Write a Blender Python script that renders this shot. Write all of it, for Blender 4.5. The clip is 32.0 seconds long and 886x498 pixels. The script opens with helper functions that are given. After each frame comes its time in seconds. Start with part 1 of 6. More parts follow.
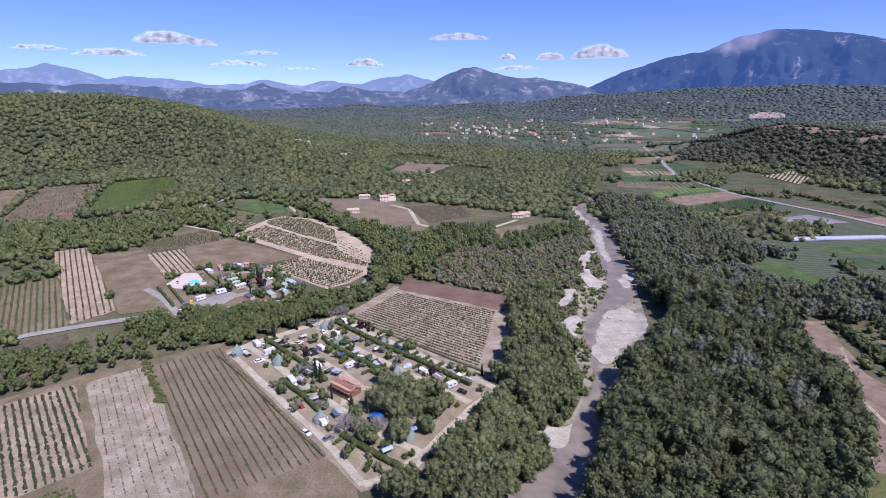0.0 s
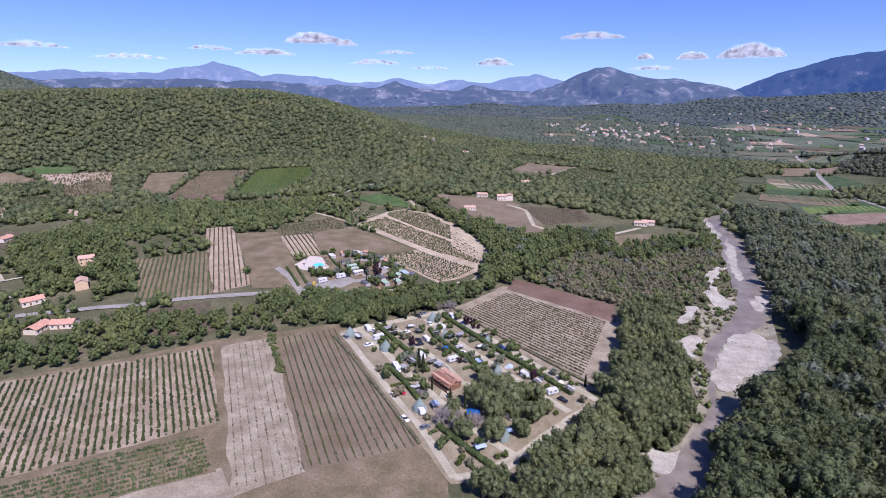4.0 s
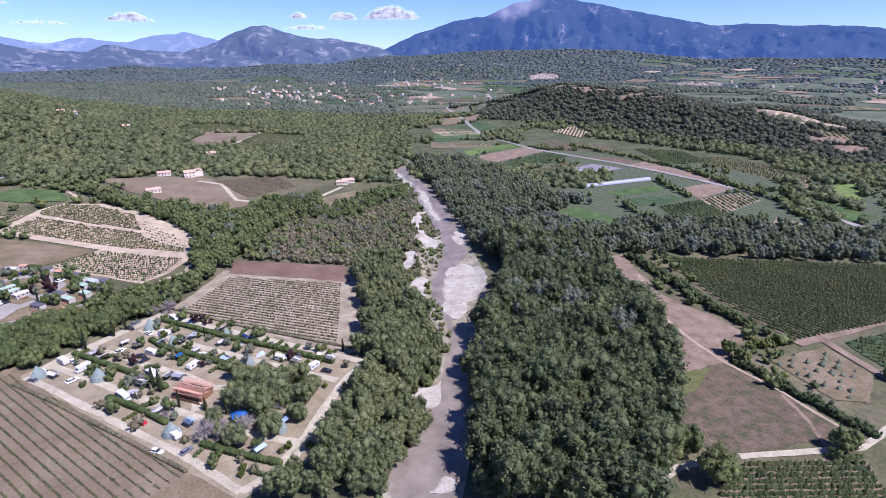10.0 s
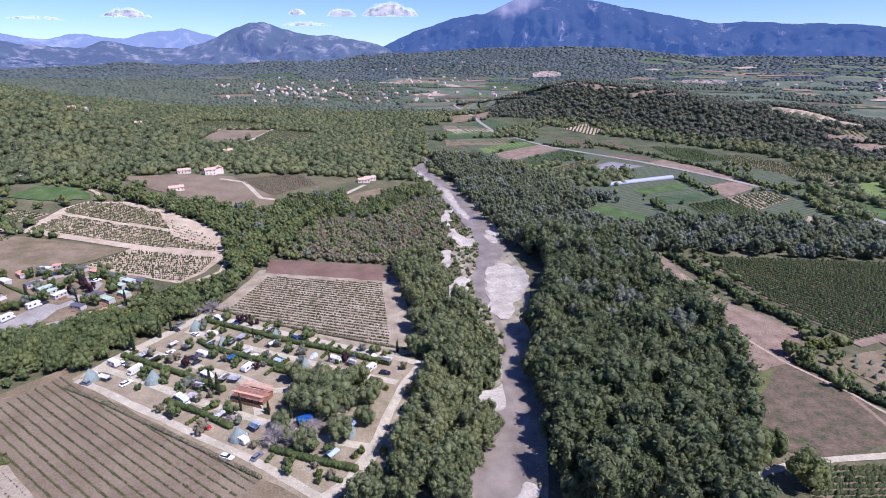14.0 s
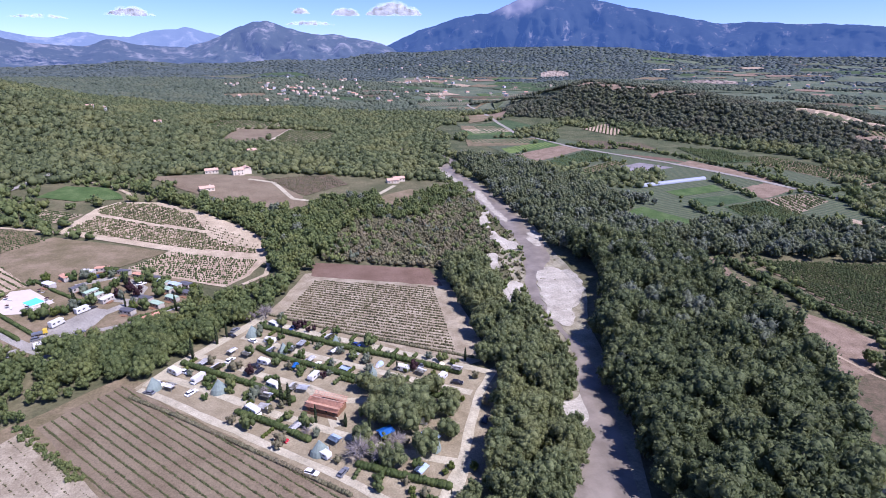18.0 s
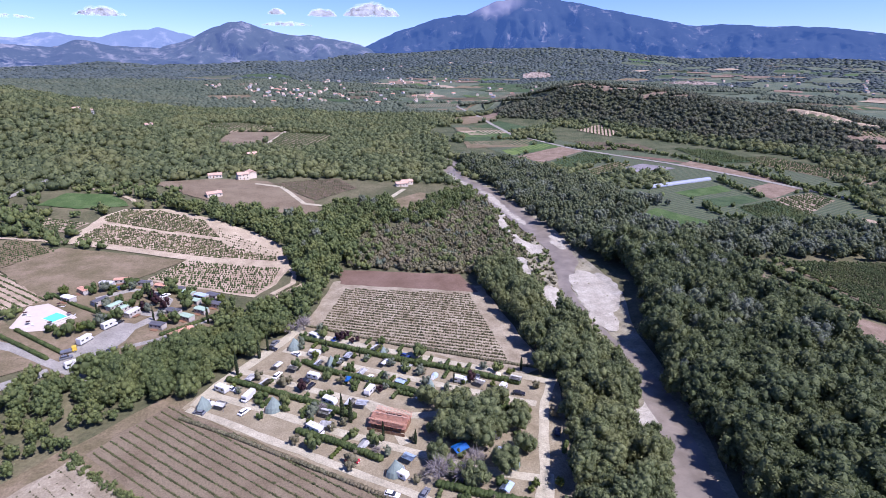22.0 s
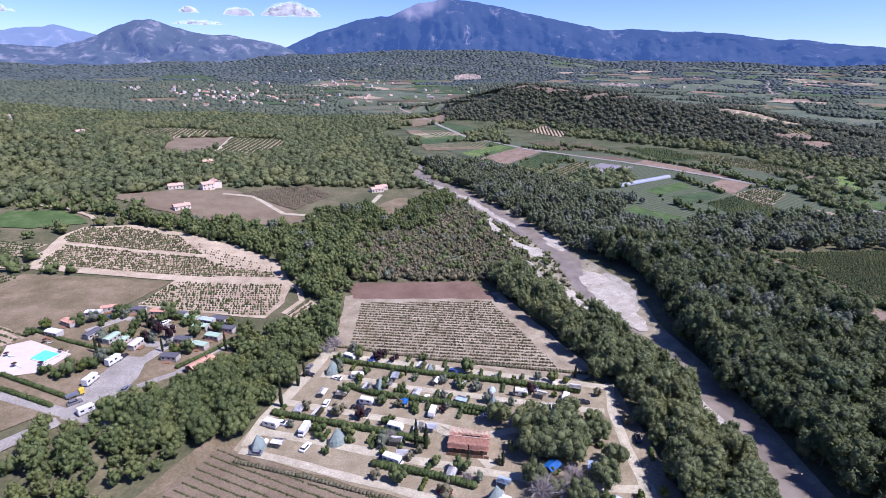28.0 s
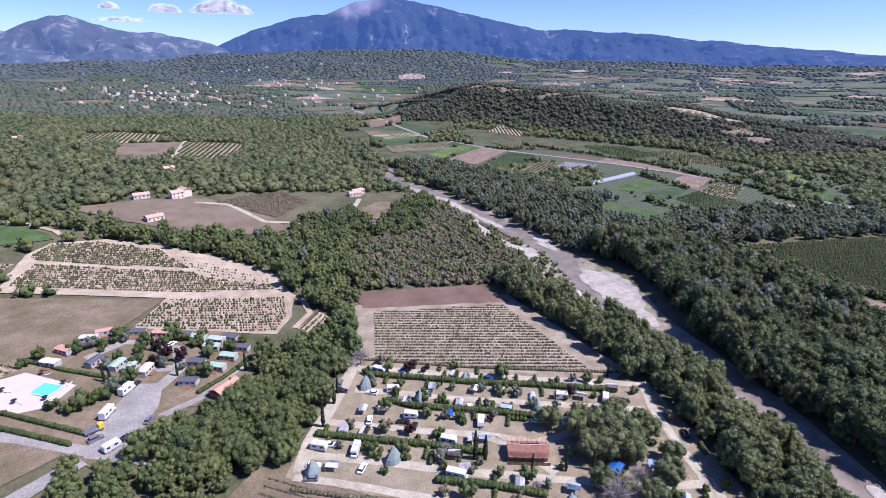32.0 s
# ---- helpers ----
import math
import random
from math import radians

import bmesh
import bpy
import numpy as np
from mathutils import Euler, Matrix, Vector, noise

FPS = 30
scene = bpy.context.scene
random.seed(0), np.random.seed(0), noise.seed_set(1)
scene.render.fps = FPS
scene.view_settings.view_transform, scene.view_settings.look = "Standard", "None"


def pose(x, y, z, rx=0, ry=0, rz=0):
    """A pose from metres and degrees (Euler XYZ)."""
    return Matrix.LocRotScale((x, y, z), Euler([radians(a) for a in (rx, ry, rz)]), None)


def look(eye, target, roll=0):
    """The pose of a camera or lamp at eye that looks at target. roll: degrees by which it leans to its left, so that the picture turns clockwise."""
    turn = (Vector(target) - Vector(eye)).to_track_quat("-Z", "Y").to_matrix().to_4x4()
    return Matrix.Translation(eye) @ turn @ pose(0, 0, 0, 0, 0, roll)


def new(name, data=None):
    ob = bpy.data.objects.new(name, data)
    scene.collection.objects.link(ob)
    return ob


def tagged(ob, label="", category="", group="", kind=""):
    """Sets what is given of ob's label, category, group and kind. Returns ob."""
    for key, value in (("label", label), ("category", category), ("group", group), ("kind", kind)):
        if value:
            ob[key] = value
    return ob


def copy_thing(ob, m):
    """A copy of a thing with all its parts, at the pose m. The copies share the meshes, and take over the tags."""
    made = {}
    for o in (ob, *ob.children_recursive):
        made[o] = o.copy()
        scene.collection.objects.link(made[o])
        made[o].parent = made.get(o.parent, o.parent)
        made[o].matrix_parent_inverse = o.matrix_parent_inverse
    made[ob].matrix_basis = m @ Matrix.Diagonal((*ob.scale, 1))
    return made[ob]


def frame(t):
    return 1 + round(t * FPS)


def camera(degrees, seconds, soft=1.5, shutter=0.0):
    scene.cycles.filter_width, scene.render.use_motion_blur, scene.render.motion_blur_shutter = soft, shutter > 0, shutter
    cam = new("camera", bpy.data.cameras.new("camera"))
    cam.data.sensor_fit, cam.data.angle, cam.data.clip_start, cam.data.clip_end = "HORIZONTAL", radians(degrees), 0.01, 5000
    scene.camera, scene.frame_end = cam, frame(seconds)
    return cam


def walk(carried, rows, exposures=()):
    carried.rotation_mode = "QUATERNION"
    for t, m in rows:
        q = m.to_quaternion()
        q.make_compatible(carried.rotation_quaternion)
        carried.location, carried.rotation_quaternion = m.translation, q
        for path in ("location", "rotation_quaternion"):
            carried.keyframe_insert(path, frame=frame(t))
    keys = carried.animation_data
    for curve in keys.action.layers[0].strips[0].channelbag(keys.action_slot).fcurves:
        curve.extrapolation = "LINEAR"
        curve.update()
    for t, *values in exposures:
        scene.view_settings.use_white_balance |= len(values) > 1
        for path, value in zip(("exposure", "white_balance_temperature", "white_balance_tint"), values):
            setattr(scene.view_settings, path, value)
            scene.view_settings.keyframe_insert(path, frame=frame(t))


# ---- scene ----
cam = camera(79.24, 32.0, soft=0.75)
PATH = [
    (0, look((-0.88, -0.30, 110.31), (-14.75, 94.93, 83.14), -0.59)),
    (0.5, look((-0.57, -0.18, 110.30), (-26.36, 92.52, 83.07), -0.49)),
    (1, look((-0.29, -0.07, 110.29), (-39.98, 87.59, 83.10), -0.32)),
    (1.5, look((-0.02, -0.00, 110.26), (-43.54, 85.79, 82.95), -0.10)),
    (2, look((0.24, 0.05, 110.23), (-45.40, 84.69, 82.78), 0.14)),
    (2.5, look((0.46, 0.08, 110.20), (-46.58, 83.92, 82.65), 0.31)),
    (4.5, look((1.19, 0.18, 110.10), (-23.47, 93.24, 83.02), 0.36)),
    (5, look((1.17, 0.20, 110.08), (-10.99, 95.72, 83.11), 0.27)),
    (5.5, look((0.89, 0.22, 110.08), (1.54, 96.54, 83.21), 0.13)),
    (6, look((0.17, 0.30, 110.10), (11.19, 95.98, 83.21), -0.04)),
    (6.5, look((-1.01, 0.47, 110.15), (13.80, 95.64, 83.24), -0.14)),
    (7, look((-2.49, 0.80, 110.22), (15.17, 95.47, 83.29), -0.21)),
    (7.5, look((-4.22, 1.29, 110.30), (15.75, 94.58, 80.32), -0.26)),
    (8, look((-6.13, 1.95, 110.37), (14.41, 94.46, 78.41), -0.30)),
    (8.5, look((-8.20, 2.75, 110.43), (12.21, 94.69, 76.81), -0.32)),
    (9, look((-10.43, 3.57, 110.45), (9.87, 95.53, 76.82), -0.33)),
    (10, look((-15.16, 5.09, 110.37), (5.09, 97.08, 76.77), -0.30)),
    (11, look((-20.20, 6.76, 110.23), (0.25, 98.65, 76.52), -0.25)),
    (12, look((-25.64, 8.76, 110.11), (-4.99, 100.58, 76.30), -0.20)),
    (13, look((-31.38, 11.19, 110.00), (-10.47, 102.90, 76.08), -0.17)),
    (14, look((-37.21, 13.97, 109.89), (-16.29, 105.65, 75.87), -0.15)),
    (14.5, look((-40.14, 15.48, 109.82), (-19.19, 107.15, 75.80), -0.13)),
    (16.5, look((-51.94, 21.84, 109.51), (-30.90, 113.45, 75.37), -0.09)),
    (17, look((-54.96, 23.46, 109.46), (-33.90, 115.06, 75.32), -0.04)),
    (18, look((-61.22, 26.74, 109.44), (-40.30, 118.39, 75.35), 0.02)),
    (19, look((-67.68, 30.01, 109.46), (-46.89, 121.70, 75.37), 0.06)),
    (20, look((-74.22, 33.15, 109.48), (-53.46, 124.87, 75.46), 0.07)),
    (21, look((-80.60, 36.32, 109.52), (-59.72, 128.02, 75.53), 0.08)),
    (21.5, look((-83.73, 37.94, 109.55), (-61.38, 129.31, 75.62), 0.08)),
    (22, look((-86.84, 39.57, 109.56), (-61.88, 130.28, 75.66), 0.09)),
    (22.5, look((-89.99, 41.23, 109.55), (-63.51, 131.53, 75.72), 0.08)),
    (23, look((-93.08, 42.95, 109.54), (-66.52, 133.21, 75.68), 0.11)),
    (24, look((-99.13, 46.51, 109.50), (-70.27, 136.08, 75.67), 0.18)),
    (25, look((-105.40, 50.35, 109.52), (-76.13, 139.81, 75.77), 0.28)),
    (25.5, look((-108.61, 52.28, 109.54), (-79.26, 141.75, 75.87), 0.36)),
    (27.5, look((-121.70, 60.02, 109.69), (-86.92, 147.55, 76.08), 0.41)),
    (28, look((-125.07, 62.05, 109.76), (-87.36, 148.36, 76.16), 0.42)),
    (28.5, look((-128.44, 64.15, 109.89), (-89.89, 150.08, 76.29), 0.41)),
    (29, look((-131.83, 66.28, 110.06), (-91.63, 151.45, 76.42), 0.40)),
    (29.5, look((-135.18, 68.42, 110.25), (-92.47, 152.34, 76.58), 0.41)),
    (30, look((-138.55, 70.58, 110.43), (-95.20, 154.16, 76.74), 0.41)),
    (30.5, look((-141.92, 72.80, 110.60), (-97.52, 155.83, 76.91), 0.42)),
    (31, look((-145.30, 75.07, 110.76), (-100.51, 157.87, 77.03), 0.46)),
    (32, look((-152.05, 79.72, 111.07), (-104.74, 161.14, 77.42), 0.54)),
]
walk(cam, PATH, ((0, 0.52, 5720, 31), (7.2, 0.52, 5720, 31), (8.6, 0.80, 5650, 31), (32, 0.80, 5650, 31)))

# ---- light ----
SUN_AZ, SUN_EL = -132.0, 54.0          # azimuth from +y, positive to the left; elevation
world = bpy.data.worlds.new("sky")
scene.world = world
world.use_nodes = True
wn = world.node_tree
for n in list(wn.nodes):
    wn.nodes.remove(n)
sky = wn.nodes.new("ShaderNodeTexSky")
sky.sky_type, sky.sun_disc = "NISHITA", False
sky.sun_elevation, sky.sun_rotation = radians(SUN_EL), radians(-SUN_AZ)
sky.air_density, sky.dust_density, sky.ozone_density, sky.altitude = 1.0, 0.05, 3.0, 2500
back = wn.nodes.new("ShaderNodeBackground")
back.inputs["Strength"].default_value = 0.085
wout = wn.nodes.new("ShaderNodeOutputWorld")
tint = wn.nodes.new("ShaderNodeMix")
tint.data_type, tint.blend_type = "RGBA", "MULTIPLY"
tint.inputs[0].default_value, tint.inputs[7].default_value = 1.0, (0.72, 0.82, 1.22, 1)
wn.links.new(sky.outputs[0], tint.inputs[6])
wn.links.new(tint.outputs[2], back.inputs[0])
wn.links.new(back.outputs[0], wout.inputs[0])
sun = new("sun", bpy.data.lights.new("sun", "SUN"))
sun.data.energy, sun.data.angle, sun.data.color = 4.6, radians(0.5), (1.0, 0.95, 0.87)
a, e = radians(SUN_AZ), radians(SUN_EL)
sun.matrix_world = look((-math.sin(a) * math.cos(e) * 900, math.cos(a) * math.cos(e) * 900, math.sin(e) * 900), (0, 0, 0))


# ---- materials ----
def shader(name, rough=0.8, metal=0.0):
    m = bpy.data.materials.new(name)
    m.use_nodes = True
    b = m.node_tree.nodes["Principled BSDF"]
    b.inputs["Roughness"].default_value, b.inputs["Metallic"].default_value = rough, metal
    return m, m.node_tree, b


def noise_of(nt, size, detail=4.0, rough=0.6):
    """Noise over places of the world, with features of that size in metres."""
    geo = nt.nodes.new("ShaderNodeNewGeometry")
    n = nt.nodes.new("ShaderNodeTexNoise")
    n.inputs["Scale"].default_value, n.inputs["Detail"].default_value, n.inputs["Roughness"].default_value = 1.0 / size, detail, rough
    nt.links.new(geo.outputs["Position"], n.inputs["Vector"])
    return n.outputs["Fac"]


def ramp(nt, fac, stops):
    r = nt.nodes.new("ShaderNodeValToRGB")
    r.color_ramp.elements[0].position, r.color_ramp.elements[1].position = stops[0][0], stops[-1][0]
    r.color_ramp.elements[0].color, r.color_ramp.elements[1].color = (*stops[0][1], 1), (*stops[-1][1], 1)
    for p, c in stops[1:-1]:
        r.color_ramp.elements.new(p).color = (*c, 1)
    nt.links.new(fac, r.inputs["Fac"])
    return r.outputs["Color"]


def mixed(nt, fac, a, b, how="MIX"):
    m = nt.nodes.new("ShaderNodeMix")
    m.data_type, m.blend_type = "RGBA", how
    for socket, v in ((m.inputs[0], fac), (m.inputs[6], a), (m.inputs[7], b)):
        if isinstance(v, (int, float)):
            socket.default_value = v
        elif isinstance(v, tuple):
            socket.default_value = (*v, 1)
        else:
            nt.links.new(v, socket)
    return m.outputs[2]


def bumped(nt, b, size, depth, detail=6.0):
    k = nt.nodes.new("ShaderNodeBump")
    k.inputs["Distance"].default_value, k.inputs["Strength"].default_value = depth, 1.0
    nt.links.new(noise_of(nt, size, detail), k.inputs["Height"])
    nt.links.new(k.outputs["Normal"], b.inputs["Normal"])


def earth(name, dark, mid, light, size=9.0, fine=0.7, relief=0.12, rough=0.95):
    """Soil, grass or gravel: broad patches, fine grain and relief."""
    m, nt, b = shader(name, rough)
    broad = ramp(nt, noise_of(nt, size, 6, 0.65), ((0.32, dark), (0.5, mid), (0.68, light)))
    grain = ramp(nt, noise_of(nt, fine, 4, 0.7), ((0.3, (0.72, 0.72, 0.72)), (0.7, (1.25, 1.25, 1.25))))
    nt.links.new(mixed(nt, 1.0, broad, grain, "MULTIPLY"), b.inputs["Base Color"])
    bumped(nt, b, fine, relief)
    b.inputs["Specular IOR Level"].default_value = 0.15
    return m


def foliage(name, dark, light, warm, tree=14.0):
    """Leaves: each clump a little different, whole trees leaning to another green."""
    m, nt, b = shader(name, 0.62)
    geo = nt.nodes.new("ShaderNodeNewGeometry")
    c = ramp(nt, geo.outputs["Random Per Island"], ((0.0, dark), (1.0, light)))
    n = ramp(nt, noise_of(nt, tree, 2, 0.5), ((0.46, (0, 0, 0)), (0.66, (1, 1, 1))))
    c = mixed(nt, n, c, mixed(nt, 0.55, c, warm))
    speck = ramp(nt, noise_of(nt, 0.8, 5, 0.8), ((0.3, (0.66, 0.66, 0.66)), (0.5, (1, 1, 1)), (0.7, (1.5, 1.45, 1.35))))
    c = mixed(nt, 1.0, c, speck, "MULTIPLY")
    bumped(nt, b, 0.9, 0.5)
    nt.links.new(c, b.inputs["Base Color"])
    b.inputs["Specular IOR Level"].default_value = 0.25
    through_leaf = nt.nodes.new("ShaderNodeBsdfTranslucent")
    nt.links.new(c, through_leaf.inputs["Color"])
    both = nt.nodes.new("ShaderNodeMixShader")
    both.inputs[0].default_value = 0.48
    nt.links.new(b.outputs[0], both.inputs[1])
    nt.links.new(through_leaf.outputs[0], both.inputs[2])
    nt.links.new(both.outputs[0], nt.nodes["Material Output"].inputs["Surface"])
    return m


def paint(name, colour, rough=0.5, metal=0.0, wear=0.12, size=1.5):
    m, nt, b = shader(name, rough, metal)
    c = ramp(nt, noise_of(nt, size, 5, 0.7), ((0.3, tuple(v * (1 - wear) for v in colour)), (0.7, tuple(min(1, v * (1 + wear)) for v in colour))))
    nt.links.new(c, b.inputs["Base Color"])
    return m


GROUND = earth("ground_scrub", (0.06, 0.068, 0.032), (0.096, 0.094, 0.05), (0.155, 0.136, 0.08), 26, 1.4, 0.3)
UNDERWOOD = earth("woodland_floor", (0.045, 0.058, 0.028), (0.072, 0.084, 0.042), (0.115, 0.115, 0.065), 18, 2.0, 0.8)
# Far scrub, its colours painted slightly bluer than nearer ground for haze.
GARRIGUE = earth("hazed_garrigue", (0.06, 0.084, 0.056), (0.09, 0.114, 0.074), (0.14, 0.148, 0.094), 60, 6.0, 1.5)
SOIL = earth("bare_soil", (0.129, 0.100, 0.064), (0.160, 0.127, 0.084), (0.190, 0.156, 0.103), 16, 0.5)
TILLED = earth("tilled_brown_soil", (0.115, 0.075, 0.052), (0.145, 0.097, 0.07), (0.175, 0.12, 0.09), 12, 0.5)
STONY = earth("stony_soil", (0.192, 0.159, 0.107), (0.252, 0.216, 0.151), (0.331, 0.292, 0.211), 7, 0.6)
DRYVINE = earth("dry_vine_soil", (0.184, 0.144, 0.098), (0.247, 0.201, 0.138), (0.345, 0.287, 0.207), 9, 0.6)
PALESAND = earth("bright_sand", (0.270, 0.221, 0.150), (0.344, 0.287, 0.198), (0.419, 0.352, 0.251), 8, 0.6)
SAND = earth("sandy_soil", (0.232, 0.179, 0.121), (0.303, 0.241, 0.168), (0.387, 0.316, 0.228), 8, 0.6)
FALLOW = earth("fallow_grass", (0.11, 0.095, 0.05), (0.155, 0.125, 0.075), (0.21, 0.165, 0.11), 11, 0.7)
MEADOW = earth("reddish_meadow", (0.048, 0.062, 0.026), (0.1, 0.08, 0.052), (0.148, 0.112, 0.075), 4, 0.8, 0.3)
PINK = earth("pinkish_soil", (0.135, 0.102, 0.066), (0.195, 0.145, 0.104), (0.245, 0.188, 0.138), 7, 0.6, 0.2)
CROP = earth("green_crop", (0.04, 0.075, 0.022), (0.06, 0.1, 0.032), (0.09, 0.13, 0.05), 10, 0.6, 0.25)
CROPDARK = earth("dark_green_crop", (0.032, 0.057, 0.025), (0.048, 0.078, 0.034), (0.071, 0.103, 0.046), 10, 0.6, 0.25)
LAWN = earth("bright_grass", (0.085, 0.13, 0.035), (0.12, 0.17, 0.05), (0.16, 0.2, 0.07), 9, 0.6, 0.15)
LILAC = earth("grey_lilac_crop", (0.16, 0.15, 0.155), (0.2, 0.185, 0.19), (0.24, 0.225, 0.225), 9, 0.6)
GRAVEL = earth("river_gravel", (0.242, 0.221, 0.176), (0.335, 0.314, 0.257), (0.417, 0.392, 0.326), 7, 0.7, 0.2)
TRACK = earth("pale_track", (0.284, 0.259, 0.181), (0.354, 0.324, 0.234), (0.418, 0.385, 0.283), 5, 0.5, 0.05)
ASPHALT = earth("worn_asphalt", (0.196, 0.184, 0.159), (0.245, 0.233, 0.202), (0.294, 0.281, 0.245), 8, 0.5, 0.03)
PITCH = earth("campsite_earth", (0.176, 0.145, 0.091), (0.225, 0.191, 0.123), (0.280, 0.242, 0.162), 6, 0.5, 0.06)
def row_crop(name, soil, leaf, turn, every):
    """A far vineyard or orchard: green rows on soil."""
    m, nt, b = shader(name, 0.95)
    geo, place, wave = nt.nodes.new("ShaderNodeNewGeometry"), nt.nodes.new("ShaderNodeMapping"), nt.nodes.new("ShaderNodeTexWave")
    place.inputs["Rotation"].default_value = (0, 0, radians(turn))
    wave.inputs["Scale"].default_value, wave.inputs["Distortion"].default_value = 0.314 / every, 0.6
    nt.links.new(geo.outputs["Position"], place.inputs["Vector"])
    nt.links.new(place.outputs[0], wave.inputs["Vector"])
    grain = ramp(nt, noise_of(nt, 3.0, 6, 0.8), ((0.3, (0.6, 0.6, 0.6)), (0.7, (1.4, 1.4, 1.4))))
    c = ramp(nt, wave.outputs["Fac"], ((0.35, soil), (0.65, leaf)))
    nt.links.new(mixed(nt, 1.0, c, grain, "MULTIPLY"), b.inputs["Base Color"])
    bumped(nt, b, 2.0, 0.5)
    return m


ROWCROPS = [row_crop("far_vine_rows", (0.15, 0.125, 0.08), (0.045, 0.07, 0.025), 20, 5), row_crop("far_orchard_rows", (0.075, 0.085, 0.04), (0.04, 0.064, 0.027), 75, 3.6), row_crop("far_dark_rows", (0.068, 0.08, 0.038), (0.034, 0.058, 0.025), -40, 4)]
LEAF = foliage("poplar_leaves", (0.105, 0.135, 0.058), (0.225, 0.262, 0.118), (0.262, 0.274, 0.112))
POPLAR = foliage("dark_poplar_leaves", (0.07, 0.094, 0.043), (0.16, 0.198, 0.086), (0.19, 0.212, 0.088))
OAK = foliage("oak_leaves", (0.085, 0.118, 0.044), (0.2, 0.25, 0.092), (0.25, 0.27, 0.092))
RIVERLEAF = foliage("grey_green_leaves", (0.09, 0.116, 0.06), (0.192, 0.226, 0.118), (0.21, 0.23, 0.12))
WILLOW = foliage("silver_willow_leaves", (0.14, 0.165, 0.11), (0.24, 0.27, 0.2), (0.2, 0.24, 0.14))
PINE = foliage("pine_needles", (0.098, 0.126, 0.058), (0.205, 0.24, 0.104), (0.262, 0.268, 0.108), 40)
RIDGEOAK = foliage("grey_oak_leaves", (0.075, 0.092, 0.058), (0.168, 0.188, 0.115), (0.19, 0.18, 0.118), 30)
BRUSH = foliage("dry_brush_leaves", (0.142, 0.14, 0.08), (0.282, 0.27, 0.16), (0.3, 0.25, 0.165), 18)
# Bluer with distance: air haze is painted into these two leaf colours.
FARWOOD = foliage("hazed_woods", (0.086, 0.116, 0.08), (0.162, 0.198, 0.134), (0.175, 0.196, 0.124), 90)
DISTANT = foliage("hazed_far_woods", (0.082, 0.114, 0.112), (0.145, 0.184, 0.174), (0.15, 0.178, 0.15), 160)
HEDGE = foliage("laurel_hedge", (0.062, 0.095, 0.03), (0.122, 0.168, 0.055), (0.135, 0.17, 0.052), 8)
CYPRESS = foliage("cypress_green", (0.022, 0.036, 0.017), (0.050, 0.070, 0.031), (0.050, 0.066, 0.024))
PURPLE = foliage("purple_plum_leaves", (0.035, 0.019, 0.024), (0.088, 0.043, 0.050), (0.075, 0.036, 0.036))
LIME = foliage("light_green_leaves", (0.07, 0.1, 0.02), (0.15, 0.19, 0.05), (0.16, 0.19, 0.04))
VINE = foliage("vine_leaves", (0.042, 0.066, 0.022), (0.085, 0.118, 0.042), (0.1, 0.115, 0.04), 20)
CROPLEAF = foliage("cane_leaves", (0.075, 0.11, 0.045), (0.135, 0.178, 0.075), (0.155, 0.185, 0.06))
OLIVEVINE = foliage("olive_vine_leaves", (0.066, 0.08, 0.034), (0.145, 0.16, 0.072), (0.16, 0.16, 0.07), 14)
VINEDRY = foliage("thin_vine_leaves", (0.06, 0.062, 0.03), (0.14, 0.135, 0.07), (0.15, 0.125, 0.07), 20)
BARK = earth("bark", (0.07, 0.055, 0.04), (0.11, 0.09, 0.07), (0.16, 0.14, 0.11), 1.2, 0.12, 0.03)
TWIGS = earth("grey_twigs", (0.2, 0.18, 0.16), (0.27, 0.24, 0.22), (0.34, 0.31, 0.29), 2, 0.3, 0.02)


# ---- the shape of the land ----
RIVER_Y = (0, 60, 112, 130, 160, 195, 225, 260, 290, 330, 390, 480, 560, 640)
RIVER_X = (-40, -12, 6, 13, 22, 31, 38, 47, 50, 60, 66, 62, 65, 60)


def bump(x, y, cx, cy, sx, sy, turn=0.0):
    """A smooth hill of height one, stretched along its own axes."""
    c, s = math.cos(math.radians(turn)), math.sin(math.radians(turn))
    u, v = (x - cx) * c + (y - cy) * s, (y - cy) * c - (x - cx) * s
    return np.exp(-0.5 * ((u / sx) ** 2 + (v / sy) ** 2))


def step(a, b, v):
    k = np.minimum(np.maximum((v - a) / (b - a), 0), 1)
    return k * k * (3 - 2 * k)


CREST = ((345, 925, 28), (401, 914, 52), (482, 813, 49), (500, 714, 41), (530, 640, 39), (560, 560, 27), (560, 452, 13), (545, 360, 2))


def ridge(x, y):
    """The ridge's height: steep to the river, gentle behind its crest."""
    z = np.zeros(np.shape(x))
    if not np.any((x > 170) & (y > 200)):
        return z
    for (x0, y0, h0), (x1, y1, h1) in zip(CREST, CREST[1:]):
        dx, dy = x1 - x0, y1 - y0
        k = np.clip(((x - x0) * dx + (y - y0) * dy) / (dx * dx + dy * dy), 0, 1)
        ox, oy = x - x0 - k * dx, y - y0 - k * dy
        wide = np.where(ox * 0.88 + oy * 0.47 < 0, 128.0, 270.0)
        z = np.maximum(z, (h0 + (h1 - h0) * k) * (1 - step(0, wide, np.hypot(ox, oy))))
    return z * (1 + 0.07 * np.sin(x / 31 + 1.2 * np.sin(y / 43)))


